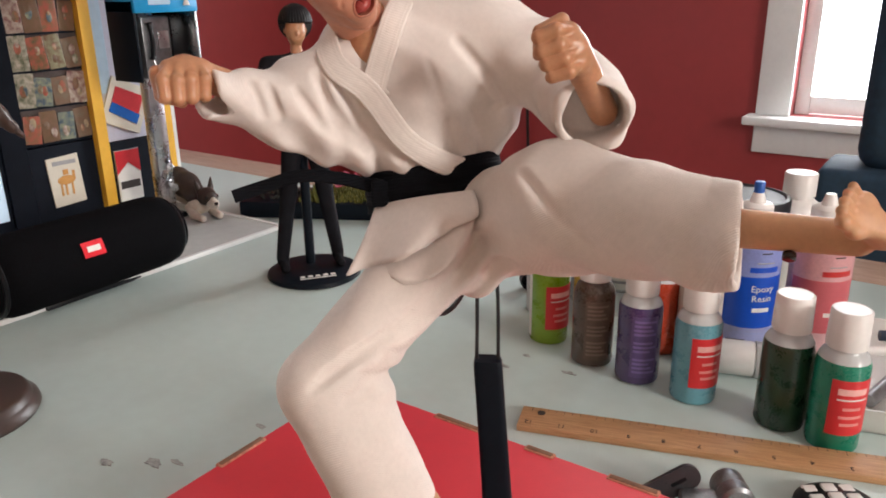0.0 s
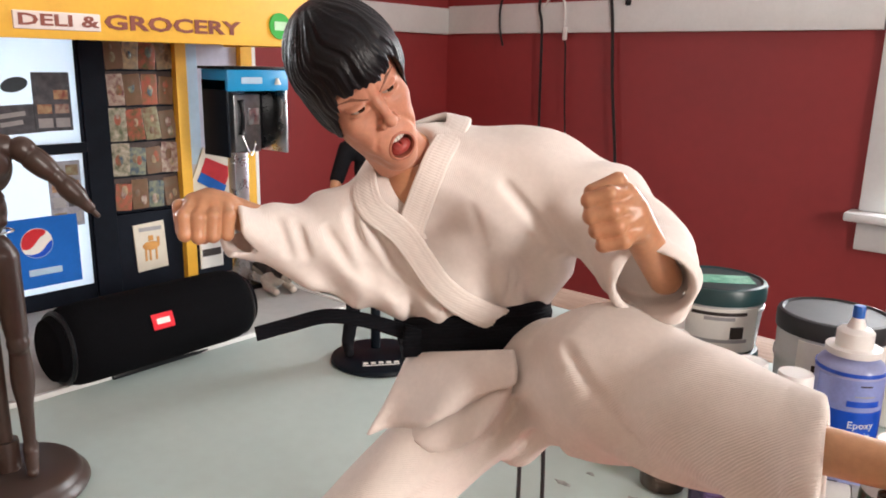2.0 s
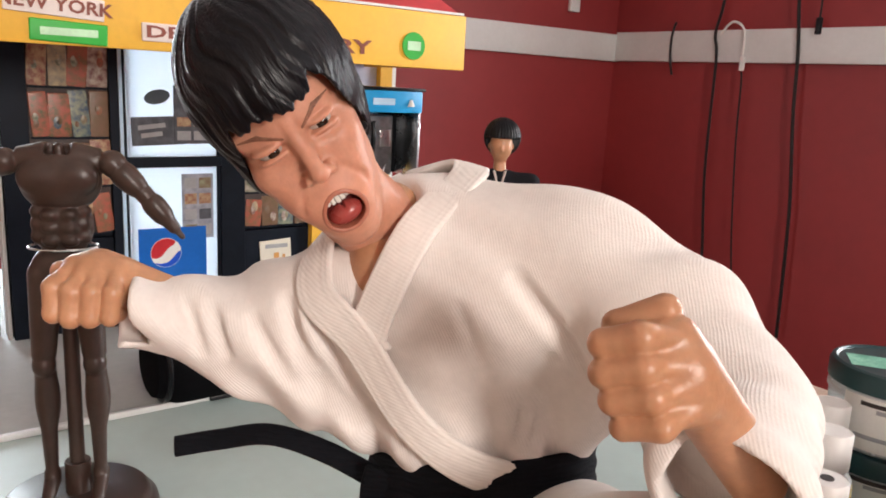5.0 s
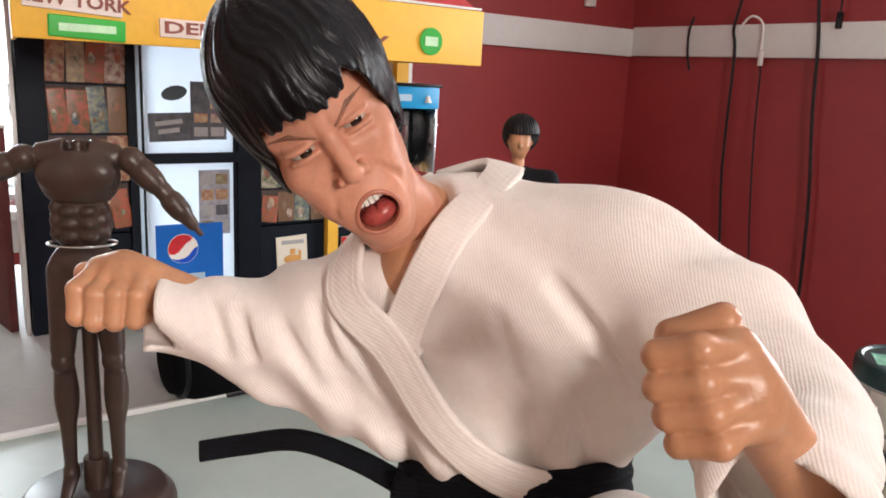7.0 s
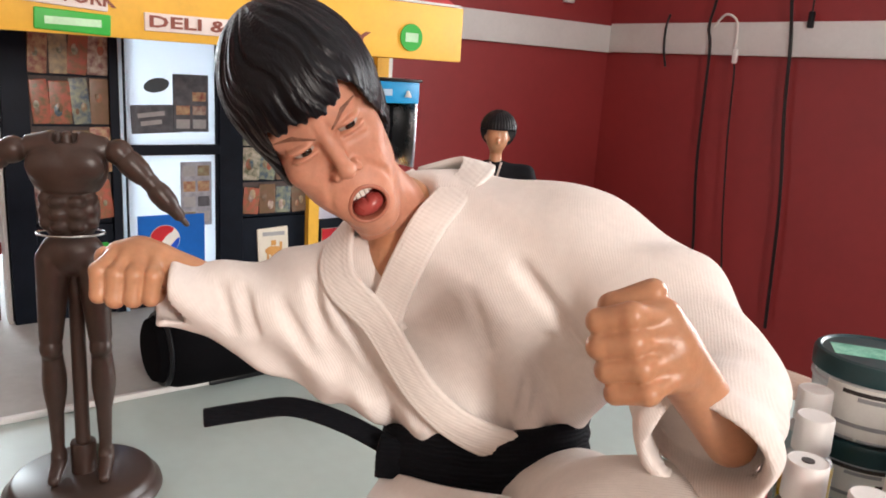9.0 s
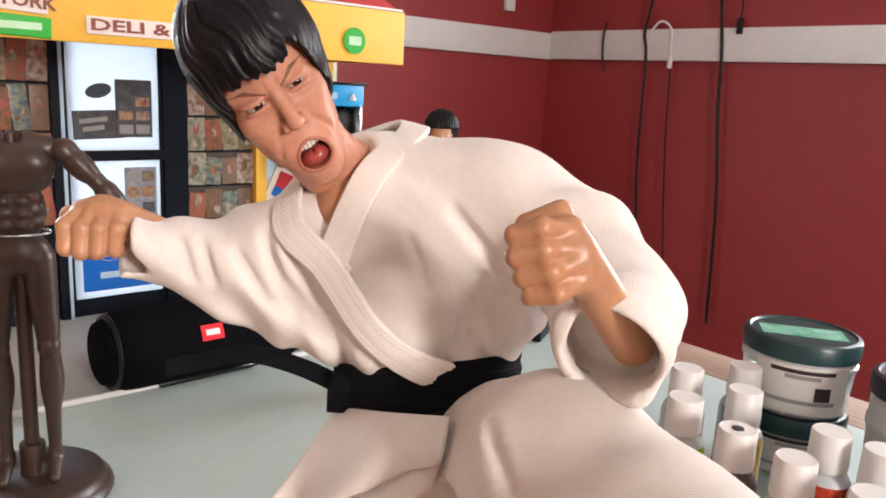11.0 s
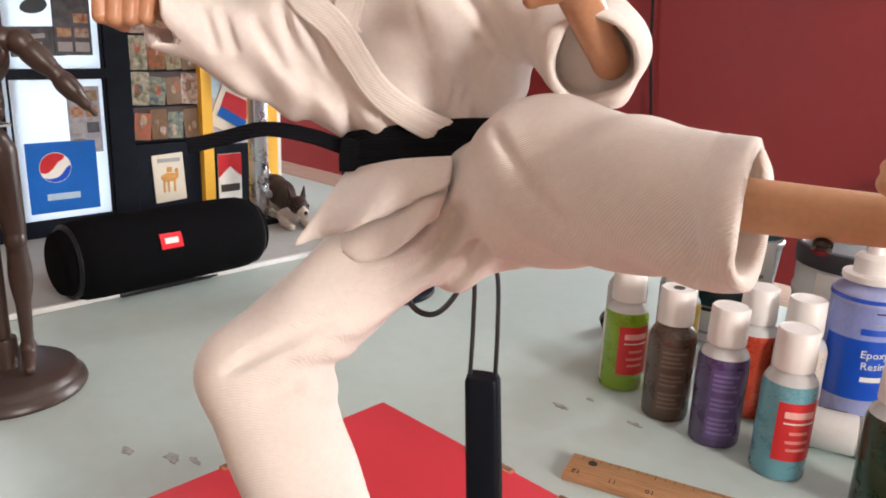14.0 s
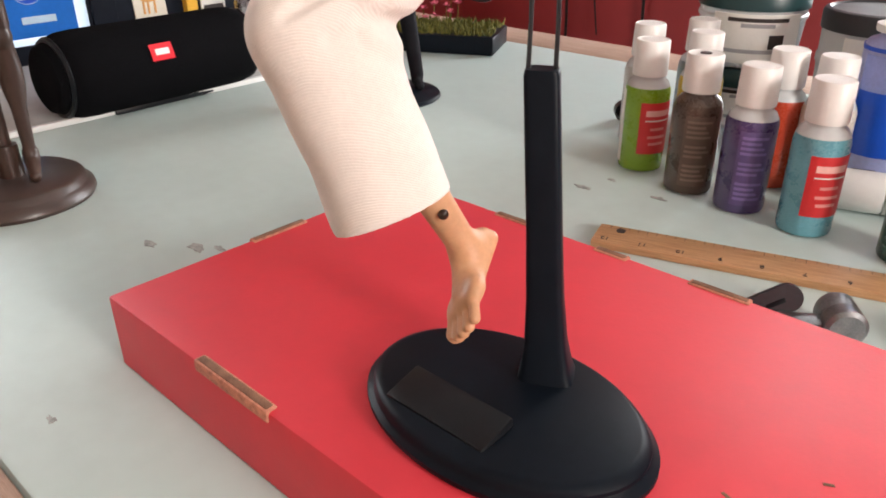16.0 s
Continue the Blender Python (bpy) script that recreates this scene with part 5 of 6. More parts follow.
def band(path, width, thick, normal_of, mat, rows=0):
    """A strip of cloth along path; its flat side follows normal_of(point). rows: raised lines of stitching along it."""
    pts = [np.array(p) for p in smooth_path(path, 10)]
    n = 12 if not rows else 64
    bm = bmesh.new()
    rings = []
    for i, p in enumerate(pts):
        d = unit(pts[min(i + 1, len(pts) - 1)] - pts[max(i - 1, 0)])
        nrm = normal_of(p)
        side = unit(np.cross(d, nrm))
        nrm = np.cross(side, d)
        ring = []
        for a in range(n):
            c, s = math.cos(a * 2 * math.pi / n), math.sin(a * 2 * math.pi / n)
            across = math.copysign(abs(c) ** 0.5, c)
            lift = math.copysign(abs(s) ** (0.7 if not rows else 0.4), s) * thick * 0.5
            if rows and s > 0:
                lift += 0.00007 * math.cos(across * rows * math.pi) * (1 - abs(across) ** 4)
            ring.append(bm.verts.new(p + side * width * 0.5 * across + nrm * lift))
        rings.append(ring)
    for a, b in zip(rings, rings[1:]):
        for k in range(n):
            bm.faces.new((a[k], a[(k + 1) % n], b[(k + 1) % n], b[k]))
    bm.faces.new(rings[0])
    bm.faces.new(rings[-1])
    bmesh.ops.recalc_face_normals(bm, faces=bm.faces)
    karate.bm(bm, mat)


def outward(fn):
    def n(p):
        e = 0.0006
        grid = [np.array([p[i]] + [p[i] + (e if j == i else 0) for j in range(3)]) for i in range(3)]
        d = fn(grid)
        return unit(d[1:] - d[0])
    return n


lap_l = [(-0.034, -0.026, 0.3325), (-0.0172, -0.0222, 0.3375), (-0.0098, -0.041, 0.3235), (-0.0075, -0.0555, 0.3055), (-0.0055, -0.056, 0.300)]
lap_r = [(-0.036, -0.030, 0.331), (-0.0330, -0.050, 0.3245), (-0.0215, -0.060, 0.3125), (-0.0085, -0.0575, 0.3025), (-0.0024, -0.0462, 0.2862), (0.0050, -0.0365, 0.2775), tuple(belt_c + AC * 0.0125 + UP * 0.003 + OUT * 0.0175)]
karate_lapel = outward(torso)
band([settle(p, torso, 0.0013) if i > 1 else p for i, p in enumerate(lap_l)], 0.0085, 0.0020, karate_lapel, LAPEL, 7)
band([settle(p, torso, 0.0019) if 0 < i < 6 else p for i, p in enumerate(lap_r)], 0.0085, 0.0020, karate_lapel, LAPEL, 7)


# belt round the waist, its knot and its long tail
def belt(P):
    w = local(P, belt_c, AX_T)
    y = w[1] - 0.0010 - 0.06 * w[0]
    r = np.sqrt((w[0] / 1.22) ** 2 + w[2] ** 2)
    return smax(np.abs(r - 0.0212) - 0.0013, np.abs(y) - 0.0083, 0.0012) + 0.0002 * ripple(P, UP, 0.004, 2)


karate.solid((-0.045, -0.06, 0.235), (0.035, 0.02, 0.295), 0.0007, belt, BELT)
tail = [(-0.0129, -0.0452, 0.2657), (-0.0261, -0.0532, 0.2697), (-0.039, -0.0619, 0.2710), (-0.0493, -0.0707, 0.2675), (-0.0567, -0.0796, 0.2645)]
band(tail, 0.0052, 0.0018, lambda p: unit(OUT + 0.35 * UP), BELT)
band([(-0.012, -0.0462, 0.2695), (-0.0125, -0.0470, 0.2655), (-0.0115, -0.0478, 0.2600)], 0.009, 0.003, lambda p: OUT, BELT)

# trousers
hip_l, knee_l, hem_l = (0.0150, -0.0120, 0.2490), (0.0530, -0.0320, 0.2660), (0.1148, -0.0497, 0.2710)
hip_r, knee_r, hem_r = (0.0039, -0.0336, 0.2432), (-0.0100, -0.0880, 0.2040), (0.0108, -0.0805, 0.1555)


LEG_FOLDS = []


def trousers(P):
    pelvis = limb(P, belt_c + (0.002, 0, -0.006), (0.012, -0.026, 0.240), 0.0195, 0.017)
    leg_l = chain(P, (hip_l, knee_l, hem_l), (0.0200, 0.0205, 0.0155), 0.012)
    leg_l = leg_l + 0.0006 * ripple(P, (0.5, -0.3, 0.8), 0.024, 31) + 0.00035 * ripple(P, (0.9, 0.1, -0.3), 0.030, 33)
    c = local(P, hem_l, frame_of(unit(np.array(hem_l) - np.array(knee_l)) + 0.75 * AC, (0, 0, 1)))
    seam = 0.00025 * np.exp(-((c[2] + 0.0075) / 0.0006) ** 2)
    leg_l = smax(leg_l + seam, c[2] - 0.0005, 0.0008)
    c2 = local(P, hem_l, frame_of(np.array(hem_l) - np.array(knee_l), (0, 0, 1)))
    leg_l = smax(leg_l, -np.maximum(np.sqrt(c2[0] ** 2 + c2[1] ** 2) - 0.0122, -c[2] - 0.012), 0.0008)
    leg_r = chain(P, (hip_r, knee_r, hem_r), (0.0175, 0.0140, 0.0158), 0.005)
    leg_r = smin(leg_r, limb(P, (-0.001, -0.0770, 0.1960), (0.0130, -0.0770, 0.1565), 0.0112, 0.0146), 0.006)
    c = local(P, hem_r, frame_of(np.array((0.018, 0.008, -0.0485)), (0, 0, 1)))
    leg_r = smax(leg_r + 0.00025 * np.exp(-((c[2] + 0.0075) / 0.0006) ** 2), c[2] - 0.0005, 0.0008)
    leg_r = smax(leg_r, -np.maximum(np.sqrt((c[0]) ** 2 + (c[1]) ** 2) - 0.0122, -c[2] - 0.012), 0.0008)
    # creases behind the bent knee
    leg_r = leg_r + 0.0016 * ripple(P, (0.2, 0.3, 0.93), 0.010, 41) * np.clip(1 - np.sqrt((P[0] - 0.006) ** 2 + (P[1] + 0.072) ** 2 + (P[2] - 0.207) ** 2) / 0.016, 0, 1)
    f = smin(smin(pelvis, leg_l, 0.008), leg_r, 0.006)
    f = f + 0.0005 * ripple(P, (0.5, -0.4, 0.7), 0.023, 4)
    near = np.sqrt((P[0] - 0.022) ** 2 + (P[1] + 0.042) ** 2 + (P[2] - 0.238) ** 2)
    f = f + 0.0028 * ripple(P, (0.55, 0.5, -0.65), 0.011, 9) * np.clip(1 - near / 0.032, 0, 1)
    for pts, r in LEG_FOLDS:
        f = crease(P, f, pts, r, 0.0030)
    return f


for path, r in (
    (((0.0478, -0.0515, 0.281), (0.0636, -0.0554, 0.269), (0.0754, -0.0539, 0.2622)), 0.0007),
    (((-0.0031, -0.092, 0.2116), (0.0086, -0.077, 0.2208), (0.0232, -0.0602, 0.2278)), 0.0013),
    (((-0.0028, -0.0994, 0.2105), (0.0023, -0.0842, 0.2182), (0.0122, -0.0635, 0.2281)), 0.0011), (((0.0075, -0.0916, 0.205), (0.0138, -0.0848, 0.2068), (0.0135, -0.0768, 0.2094)), 0.0015)):
    LEG_FOLDS.append(([settle(q, trousers, 0.0004, 12) for q in path], r))
karate.solid((-0.04, -0.115, 0.148), (0.124, 0.016, 0.300), 0.0009, trousers, COTTON_LEG)


def flap(top, bottom, thick, seed, sag=0.003):
    """A hanging piece of the jacket's skirt between two edges, with folds."""
    a, b = smooth_path(top, 8), smooth_path(bottom, 8)
    n = min(len(a), len(b))
    rr = random.Random(seed)
    rows = 9
    bm = bmesh.new()
    front, back = [], []
    for i in range(n):
        p, q = Vector(a[i]), Vector(b[i])
        fr, bk = [], []
        for j in range(rows + 1):
            v = j / rows
            c = p.lerp(q, v)
            c = c + Vector(OUT) * (0.0026 * math.sin(i * 0.75 + seed + 1.2 * v) * v + sag * math.sin(math.pi * v))
            if j == rows:
                c = c + (q - p).normalized() * rr.uniform(-0.0006, 0.0006)
            fr.append(bm.verts.new(c + Vector(OUT) * thick / 2))
            bk.append(bm.verts.new(c - Vector(OUT) * thick / 2))
        front.append(fr)
        back.append(bk)
    for i in range(n - 1):
        for j in range(rows):
            bm.faces.new((front[i][j], front[i + 1][j], front[i + 1][j + 1], front[i][j + 1]))
            bm.faces.new((back[i][j], back[i][j + 1], back[i + 1][j + 1], back[i + 1][j]))
        for j in (0, rows):
            bm.faces.new((front[i][j], back[i][j], back[i + 1][j], front[i + 1][j]))
    for i in (0, n - 1):
        for j in range(rows):
            bm.faces.new((front[i][j], front[i][j + 1], back[i][j + 1], back[i][j]))
    bmesh.ops.recalc_face_normals(bm, faces=bm.faces)
    karate.bm(bm, COTTON)


flap([(-0.0163, -0.0466, 0.2596), (0.0056, -0.0460, 0.2660), (0.0213, -0.0378, 0.2686)], [(-0.0125, -0.0700, 0.2395), (0.0106, -0.0623, 0.2493), (0.0268, -0.0448, 0.2614)], 0.0013, 1)
flap([(-0.0100, -0.0530, 0.2500), (0.0120, -0.0505, 0.2560), (0.0240, -0.0410, 0.2625)], [(-0.0068, -0.0621, 0.2410), (0.0130, -0.0607, 0.2385), (0.0262, -0.0470, 0.2530)], 0.0013, 4, 0.002)

# ---- head ----
turn_hx, turn_hy = np.array((-0.2171, -0.7741, -0.5946)), np.array((0.9760, -0.1604, -0.1475))
hx, hy = unit(turn_hx * math.cos(0.12) - turn_hy * math.sin(0.12)), unit(turn_hy * math.cos(0.12) + turn_hx * math.sin(0.12))
hz = np.cross(hx, hy)
HEAD = np.array([hx, hy, hz])
eyes = np.array((-0.0060, -0.0716, 0.3453))
CM = 0.00965


def head_frame(P):
    return [q / CM for q in local(P, eyes, HEAD)]


def head_box(fn, lo, hi, h, mat):
    """A solid given in the head's own centimetres."""
    P, o, h = lattice(lo, hi, h)
    v, q = skin(fn(P), o, h)
    karate.add(eyes + (v * CM) @ HEAD, q, mat)


def face(Q):
    x = [np.abs(Q[0]), Q[1], Q[2]]
    f = egg(Q, (-0.14, -1.62, 0.62), (1.36, 1.70, 1.75))
    f = smin(f, egg(Q, (-0.05, -1.0, -0.80), (1.17, 1.08, 1.78)), 0.5)
    f = smin(f, egg(Q, (0, -0.50, -2.42), (0.56, 0.48, 0.42)), 0.5)
    # brow ridge, cheekbones and the muscles beside the mouth
    f = smin(f, limb(x, (0.0, -0.28, 0.26), (0.85, -0.52, 0.42), 0.28, 0.27), 0.25)
    f = smin(f, egg(x, (0.78, -0.42, -0.52), (0.36, 0.38, 0.33)), 0.35)
    f = smin(f, egg(x, (0.62, -0.32, -1.15), (0.26, 0.32, 0.5)), 0.35)
    f = smax(f, -egg(x, (0.54, 0.12, -0.02), (0.38, 0.34, 0.21)), 0.20)
    # nose: bridge, tip, wings and nostrils
    f = smin(f, limb(Q, (0, -0.12, 0.18), (0, 0.36, -0.62), 0.13, 0.17), 0.16)
    f = smin(f, egg(Q, (0, 0.36, -0.68), (0.19, 0.20, 0.17)), 0.08)
    f = smin(f, egg(x, (0.25, 0.16, -0.74), (0.15, 0.20, 0.14)), 0.07)
    f = smax(f, -egg(x, (0.13, 0.38, -0.87), (0.07, 0.12, 0.05)), 0.04)
    f = smax(f, -limb(x, (0.33, 0.28, -0.58), (0.44, 0.14, -0.80), 0.03, 0.04), 0.06)
    # narrowed lids, with a fold above and a pouch below
    f = smin(f, egg(x, (0.54, -0.18, 0.118), (0.37, 0.27, 0.10)), 0.05)
    f = smin(f, egg(x, (0.54, -0.19, -0.115), (0.35, 0.25, 0.08)), 0.05)
    f = smax(f, -limb(x, (0.30, 0.10, -0.20), (0.80, -0.06, -0.24), 0.03, 0.025), 0.07)
    # folds from nose to mouth, and the lines of the shouting cheek
    f = smax(f, -limb(x, (0.36, 0.20, -0.70), (0.70, 0.0, -1.35), 0.06, 0.06), 0.10)
    f = smax(f, -limb(x, (0.70, 0.0, -1.35), (0.68, -0.02, -1.95), 0.06, 0.04), 0.10)
    # open mouth
    f = smin(f, egg(Q, (0, -0.15, -1.68), (0.68, 0.40, 0.74)), 0.22)
    f = smax(f, -mouth_hole(Q, 0.0), 0.07)
    # neck
    root = tuple(HEAD @ (neck - eyes) / CM)
    f = smin(f, limb(Q, (0, -1.55, -1.5), root, 0.90, 1.02), 0.4)
    for sx in (-1, 1):
        f = smin(f, limb(Q, (sx * 0.85, -1.5, -1.2), (root[0] + sx * 0.25, root[1] + 0.75, root[2]), 0.22, 0.20), 0.2)
    # frown lines
    f = f + 0.03 * np.exp(-((x[0] - 0.15) / 0.045) ** 2) * np.exp(-((Q[2] - 0.30) / 0.22) ** 2)
    return f


def mouth_hole(Q, grow):
    """The shouting mouth: a rounded opening, wider towards its lower lip."""
    wide = 0.40 + 0.05 * np.clip(-(Q[2] + 1.68) / 0.4, -1, 1) + grow
    return egg([Q[0] / wide * 0.44, Q[1], Q[2]], (0, 0.05, -1.70), (0.44, 0.75, 0.40 + grow))


karate.solid((-0.035, -0.065, 0.295), (0.005, -0.03, 0.335), 0.0008, lambda P: chain(P, ((-0.0225, -0.0412, 0.3260), (-0.0172, -0.0440, 0.3160), (-0.0135, -0.0465, 0.3060)), (0.0085, 0.0080, 0.0060), 0.004), SKIN)
head_box(face, (-1.9, -3.9, -4.6), (1.9, 1.0, 2.7), 0.045, FACE_SKIN)


def hair(Q):
    x = np.abs(Q[0])
    f = egg(Q, (-0.16, -1.55, 0.80), (1.66, 2.06, 1.98))
    f = smin(f, egg(Q, (-0.18, -2.1, -0.5), (1.50, 1.35, 1.5)), 0.5)
    for sx in (-1, 1):
        f = smin(f, egg(Q, (sx * 1.14 - 0.05, -1.12, -0.30), (0.23, 0.42, 0.85)), 0.15)
    az = np.arctan2(Q[0] + 0.16, Q[1] + 2.2)
    crown = np.sqrt((Q[0] + 0.16) ** 2 + (Q[1] + 2.2) ** 2)
    # locks of uneven width that sweep down from the crown, and finer strands on them
    sweep = az + 0.10 * np.sin(Q[2] * 1.7 + az * 2) + 0.05 * np.sin(Q[2] * 3.9 + az * 5)
    lock = np.abs(np.sin(sweep * 9 + 1.3 * np.sin(sweep * 4))) * 0.7 + np.abs(np.sin(sweep * 21 + 2 * np.sin(sweep * 5 + 1))) * 0.3
    strand = np.sin(sweep * 58 + 2 * np.sin(az * 7)) * 0.6 + np.sin(sweep * 97 + 4 * np.sin(Q[2] * 1.3 + az * 3)) * 0.4
    f = f - (0.075 * (lock - 0.5) - 0.021 * strand) * np.clip((crown - 0.25) / 1.2, 0, 1)
    # fringe line with uneven points, side hair past the temples, covering the ears, short at the nape
    line = 0.74 - 0.05 * np.abs(np.sin(Q[0] * 6.1 + 0.4)) + 0.05 * np.sin(Q[0] * 14 + 0.7) + 0.045 * np.sin(Q[0] * 29) + 0.30 * np.exp(-((Q[0] + 0.86) / 0.17) ** 2) + 0.10 * np.exp(-((Q[0] - 0.35) / 0.10) ** 2) - 6.0 * np.clip(np.abs(Q[0] + 0.06) - 1.02, 0, 1)
    cut = np.maximum(Q[2] - line, -(Q[1] + 1.02 + 0.25 * np.clip(-Q[2], 0, 1)))
    f = smax(f, -cut, 0.05)
    low = -0.95 - 0.55 * np.clip(-(Q[1] + 1.15) / 0.7, 0, 1) + 0.07 * np.sin(Q[1] * 11) + 0.05 * np.sin(Q[1] * 27)
    f = smax(f, low - Q[2], 0.06)
    # hollow for the skull
    return smax(f, -egg(Q, (-0.14, -1.62, 0.62), (1.32, 1.64, 1.70)), 0.03)


head_box(hair, (-2.1, -4.1, -2.6), (2.1, 0.7, 3.2), 0.042, HAIR)
for sx in (-1, 1):
    head_box(lambda Q: egg(Q, (sx * 0.54, -0.24, 0.0), (0.26, 0.225, 0.15)), (sx * 0.54 - 0.35, -0.6, -0.35), (sx * 0.54 + 0.35, 0.15, 0.35), 0.035, EYE_WHITE)
    head_box(lambda Q: egg(Q, (sx * 0.54 - 0.03, -0.065, -0.005), (0.13, 0.075, 0.115)), (sx * 0.54 - 0.25, -0.25, -0.2), (sx * 0.54 + 0.2, 0.15, 0.2), 0.022, DARK)
    head_box(lambda Q: np.maximum(smin(limb([Q[0], 0 * Q[1], Q[2]], (sx * 0.22, 0, 0.17), (sx * 0.60, 0, 0.40), 0.03, 0.05), limb([Q[0], 0 * Q[1], Q[2]], (sx * 0.60, 0, 0.40), (sx * 0.98, 0, 0.44), 0.05, 0.015), 0.04), face(Q) - 0.014), (-1.2, -0.8, 0.05), (1.2, 0.3, 0.6), 0.02, BROW)
head_box(lambda Q: egg(Q, (0, -0.42, -1.60), (0.52, 0.35, 0.50)), (-0.7, -1.0, -2.3), (0.7, 0.1, -0.9), 0.04, MOUTH_DARK)
head_box(lambda Q: smax(egg(Q, (0, -0.12, -1.84), (0.38, 0.30, 0.24)), -limb(Q, (0, 0.25, -1.72), (0, -0.3, -1.58), 0.03, 0.03), 0.05), (-0.5, -0.6, -2.2), (0.5, 0.3, -1.4), 0.03, MOUTH)


def lips(Q):
    ring = np.maximum(mouth_hole(Q, 0.085), -mouth_hole(Q, -0.01))
    return np.maximum(ring, face(Q) - 0.022)


head_box(lips, (-0.8, -0.5, -2.35), (0.8, 0.5, -1.1), 0.025, LIP)
for k in range(-3, 4):
    head_box(lambda Q: brick(Q, (k * 0.108, 0.12 - 0.6 * (k * 0.108) ** 2, -1.40 + 0.25 * (k * 0.108) ** 2), (0.052, 0.045, 0.10 - 0.008 * abs(k)), 0.03), (k * 0.108 - 0.1, -0.2, -1.6), (k * 0.108 + 0.1, 0.3, -1.2), 0.018, TOOTH)


# ---- fists: frame rows are across the knuckles, along the fingers, out of the back ----
def fist(at, across, along, back, wrist_to, size, h=0.00042):
    across = unit(across)
    along = unit(np.array(along) - across * (np.array(along) @ across))
    bk = np.cross(across, along)
    if bk @ np.array(back) < 0:
        bk = -bk
    A = np.array([across, along, bk])
    s = size
    wl = A @ (np.array(wrist_to) - np.array(at)) / s

    def fn(P):
        Q = [q / s for q in local(P, at, A)]
        f = brick(Q, (0, -0.34, 0.02), (0.86, 0.56, 0.38), 0.32)
        for k in range(4):
            x = -0.69 + 0.46 * k
            r = (0.245, 0.255, 0.25, 0.22)[k]
            kn = (x, 0.20 - 0.05 * abs(k - 1), 0.30)
            pip = (x * 0.95, 0.66 - 0.07 * abs(k - 1), -0.10)
            tip = (x * 0.9, 0.20, -0.48)
            g = smin(limb(Q, kn, pip, r, r * 0.96), limb(Q, pip, tip, r * 0.96, r * 0.85), 0.05)
            g = smin(g, limb(Q, (x * 0.8, -0.5, 0.30), kn, 0.12, r), 0.08)
            f = smin(f, g, 0.035)
        thumb = smin(limb(Q, (-0.95, -0.55, -0.12), (-0.82, 0.10, -0.52), 0.27, 0.25), limb(Q, (-0.82, 0.10, -0.52), (-0.15, 0.28, -0.72), 0.24, 0.19), 0.08)
        f = smin(f, thumb, 0.08)
        f = smin(f, limb(Q, (0, -0.6, 0.0), wl, 0.55, 0.52), 0.25)
        return f * s
    c, w = np.array(at), np.array(wrist_to)
    lo, hi = np.minimum(c - 1.5 * s, w - 0.6 * s), np.maximum(c + 1.5 * s, w + 0.6 * s)
    karate.solid(lo, hi, h, fn, SKIN)


fist((0.0580, -0.0478, 0.3178), -UP + 0.2 * AC, -AC * 0.9 + OUT * 0.25 + UP * 0.15, OUT * 0.8 + AC * 0.5, (0.0625, -0.0235, 0.2975), 0.0092)
fist((-0.0518, -0.0985, 0.3080), AC * 0.95 - UP * 0.1, -UP * 0.75 + OUT * 0.55, UP * 0.6 + OUT * 0.8 - AC * 0.2, (-0.0455, -0.0770, 0.3030), 0.0094)

# ---- legs and feet ----
ank_l = np.array((0.1432, -0.0440, 0.2735))
toe_l, heel_l = np.array((0.1408, -0.0632, 0.2882)), np.array((0.1560, -0.0468, 0.2757))


def foot_mesh(leg_from, ankle, heel, toes, sole_out, leg_r):
    """Lower leg, ankle joint and a bare foot whose sole faces sole_out."""
    d = unit(np.array(toes) - np.array(heel))
    n = unit(np.array(sole_out) - d * (np.array(sole_out) @ d))
    s = np.cross(d, n)
    A = np.array([s, d, n])
    L = float(np.linalg.norm(np.array(toes) - np.array(heel)))
    mid = (np.array(heel) + np.array(toes)) / 2

    def fn(P):
        f = limb(P, leg_from, ankle, leg_r, leg_r * 0.78)
        Q = [q / L for q in local(P, mid, A)]
        flat = [Q[0], Q[1], 0 * Q[2]]
        g = limb(flat, (0, -0.37, 0), (-0.01, 0.0, 0), 0.125, 0.15)
        g = smin(g, limb(flat, (-0.13, 0.22, 0), (0.13, 0.14, 0), 0.145, 0.135), 0.14)
        g = smax(g, np.abs(Q[2] + 0.085 + 0.05 * Q[1]) - 0.085 + 0.05 * Q[1], 0.09)
        g = smin(g, limb(Q, (0, -0.26, -0.22), (0, 0.12, -0.13), 0.13, 0.08), 0.12)
        for k in range(5):
            x = -0.195 + 0.10 * k
            r = (0.078, 0.058, 0.055, 0.052, 0.048)[k]
            y = (0.435, 0.465, 0.45, 0.42, 0.37)[k]
            g = smin(g, limb(Q, (x * 0.9, y - 0.14, -0.08), (x, y, -0.045), r * 0.9, r), 0.022)
        f = smin(f, g * L, 0.004)
        return f
    allp = np.array([leg_from, ankle, heel, toes])
    karate.solid(allp.min(0) - 0.013, allp.max(0) + 0.013, 0.0005, fn, SOLE)


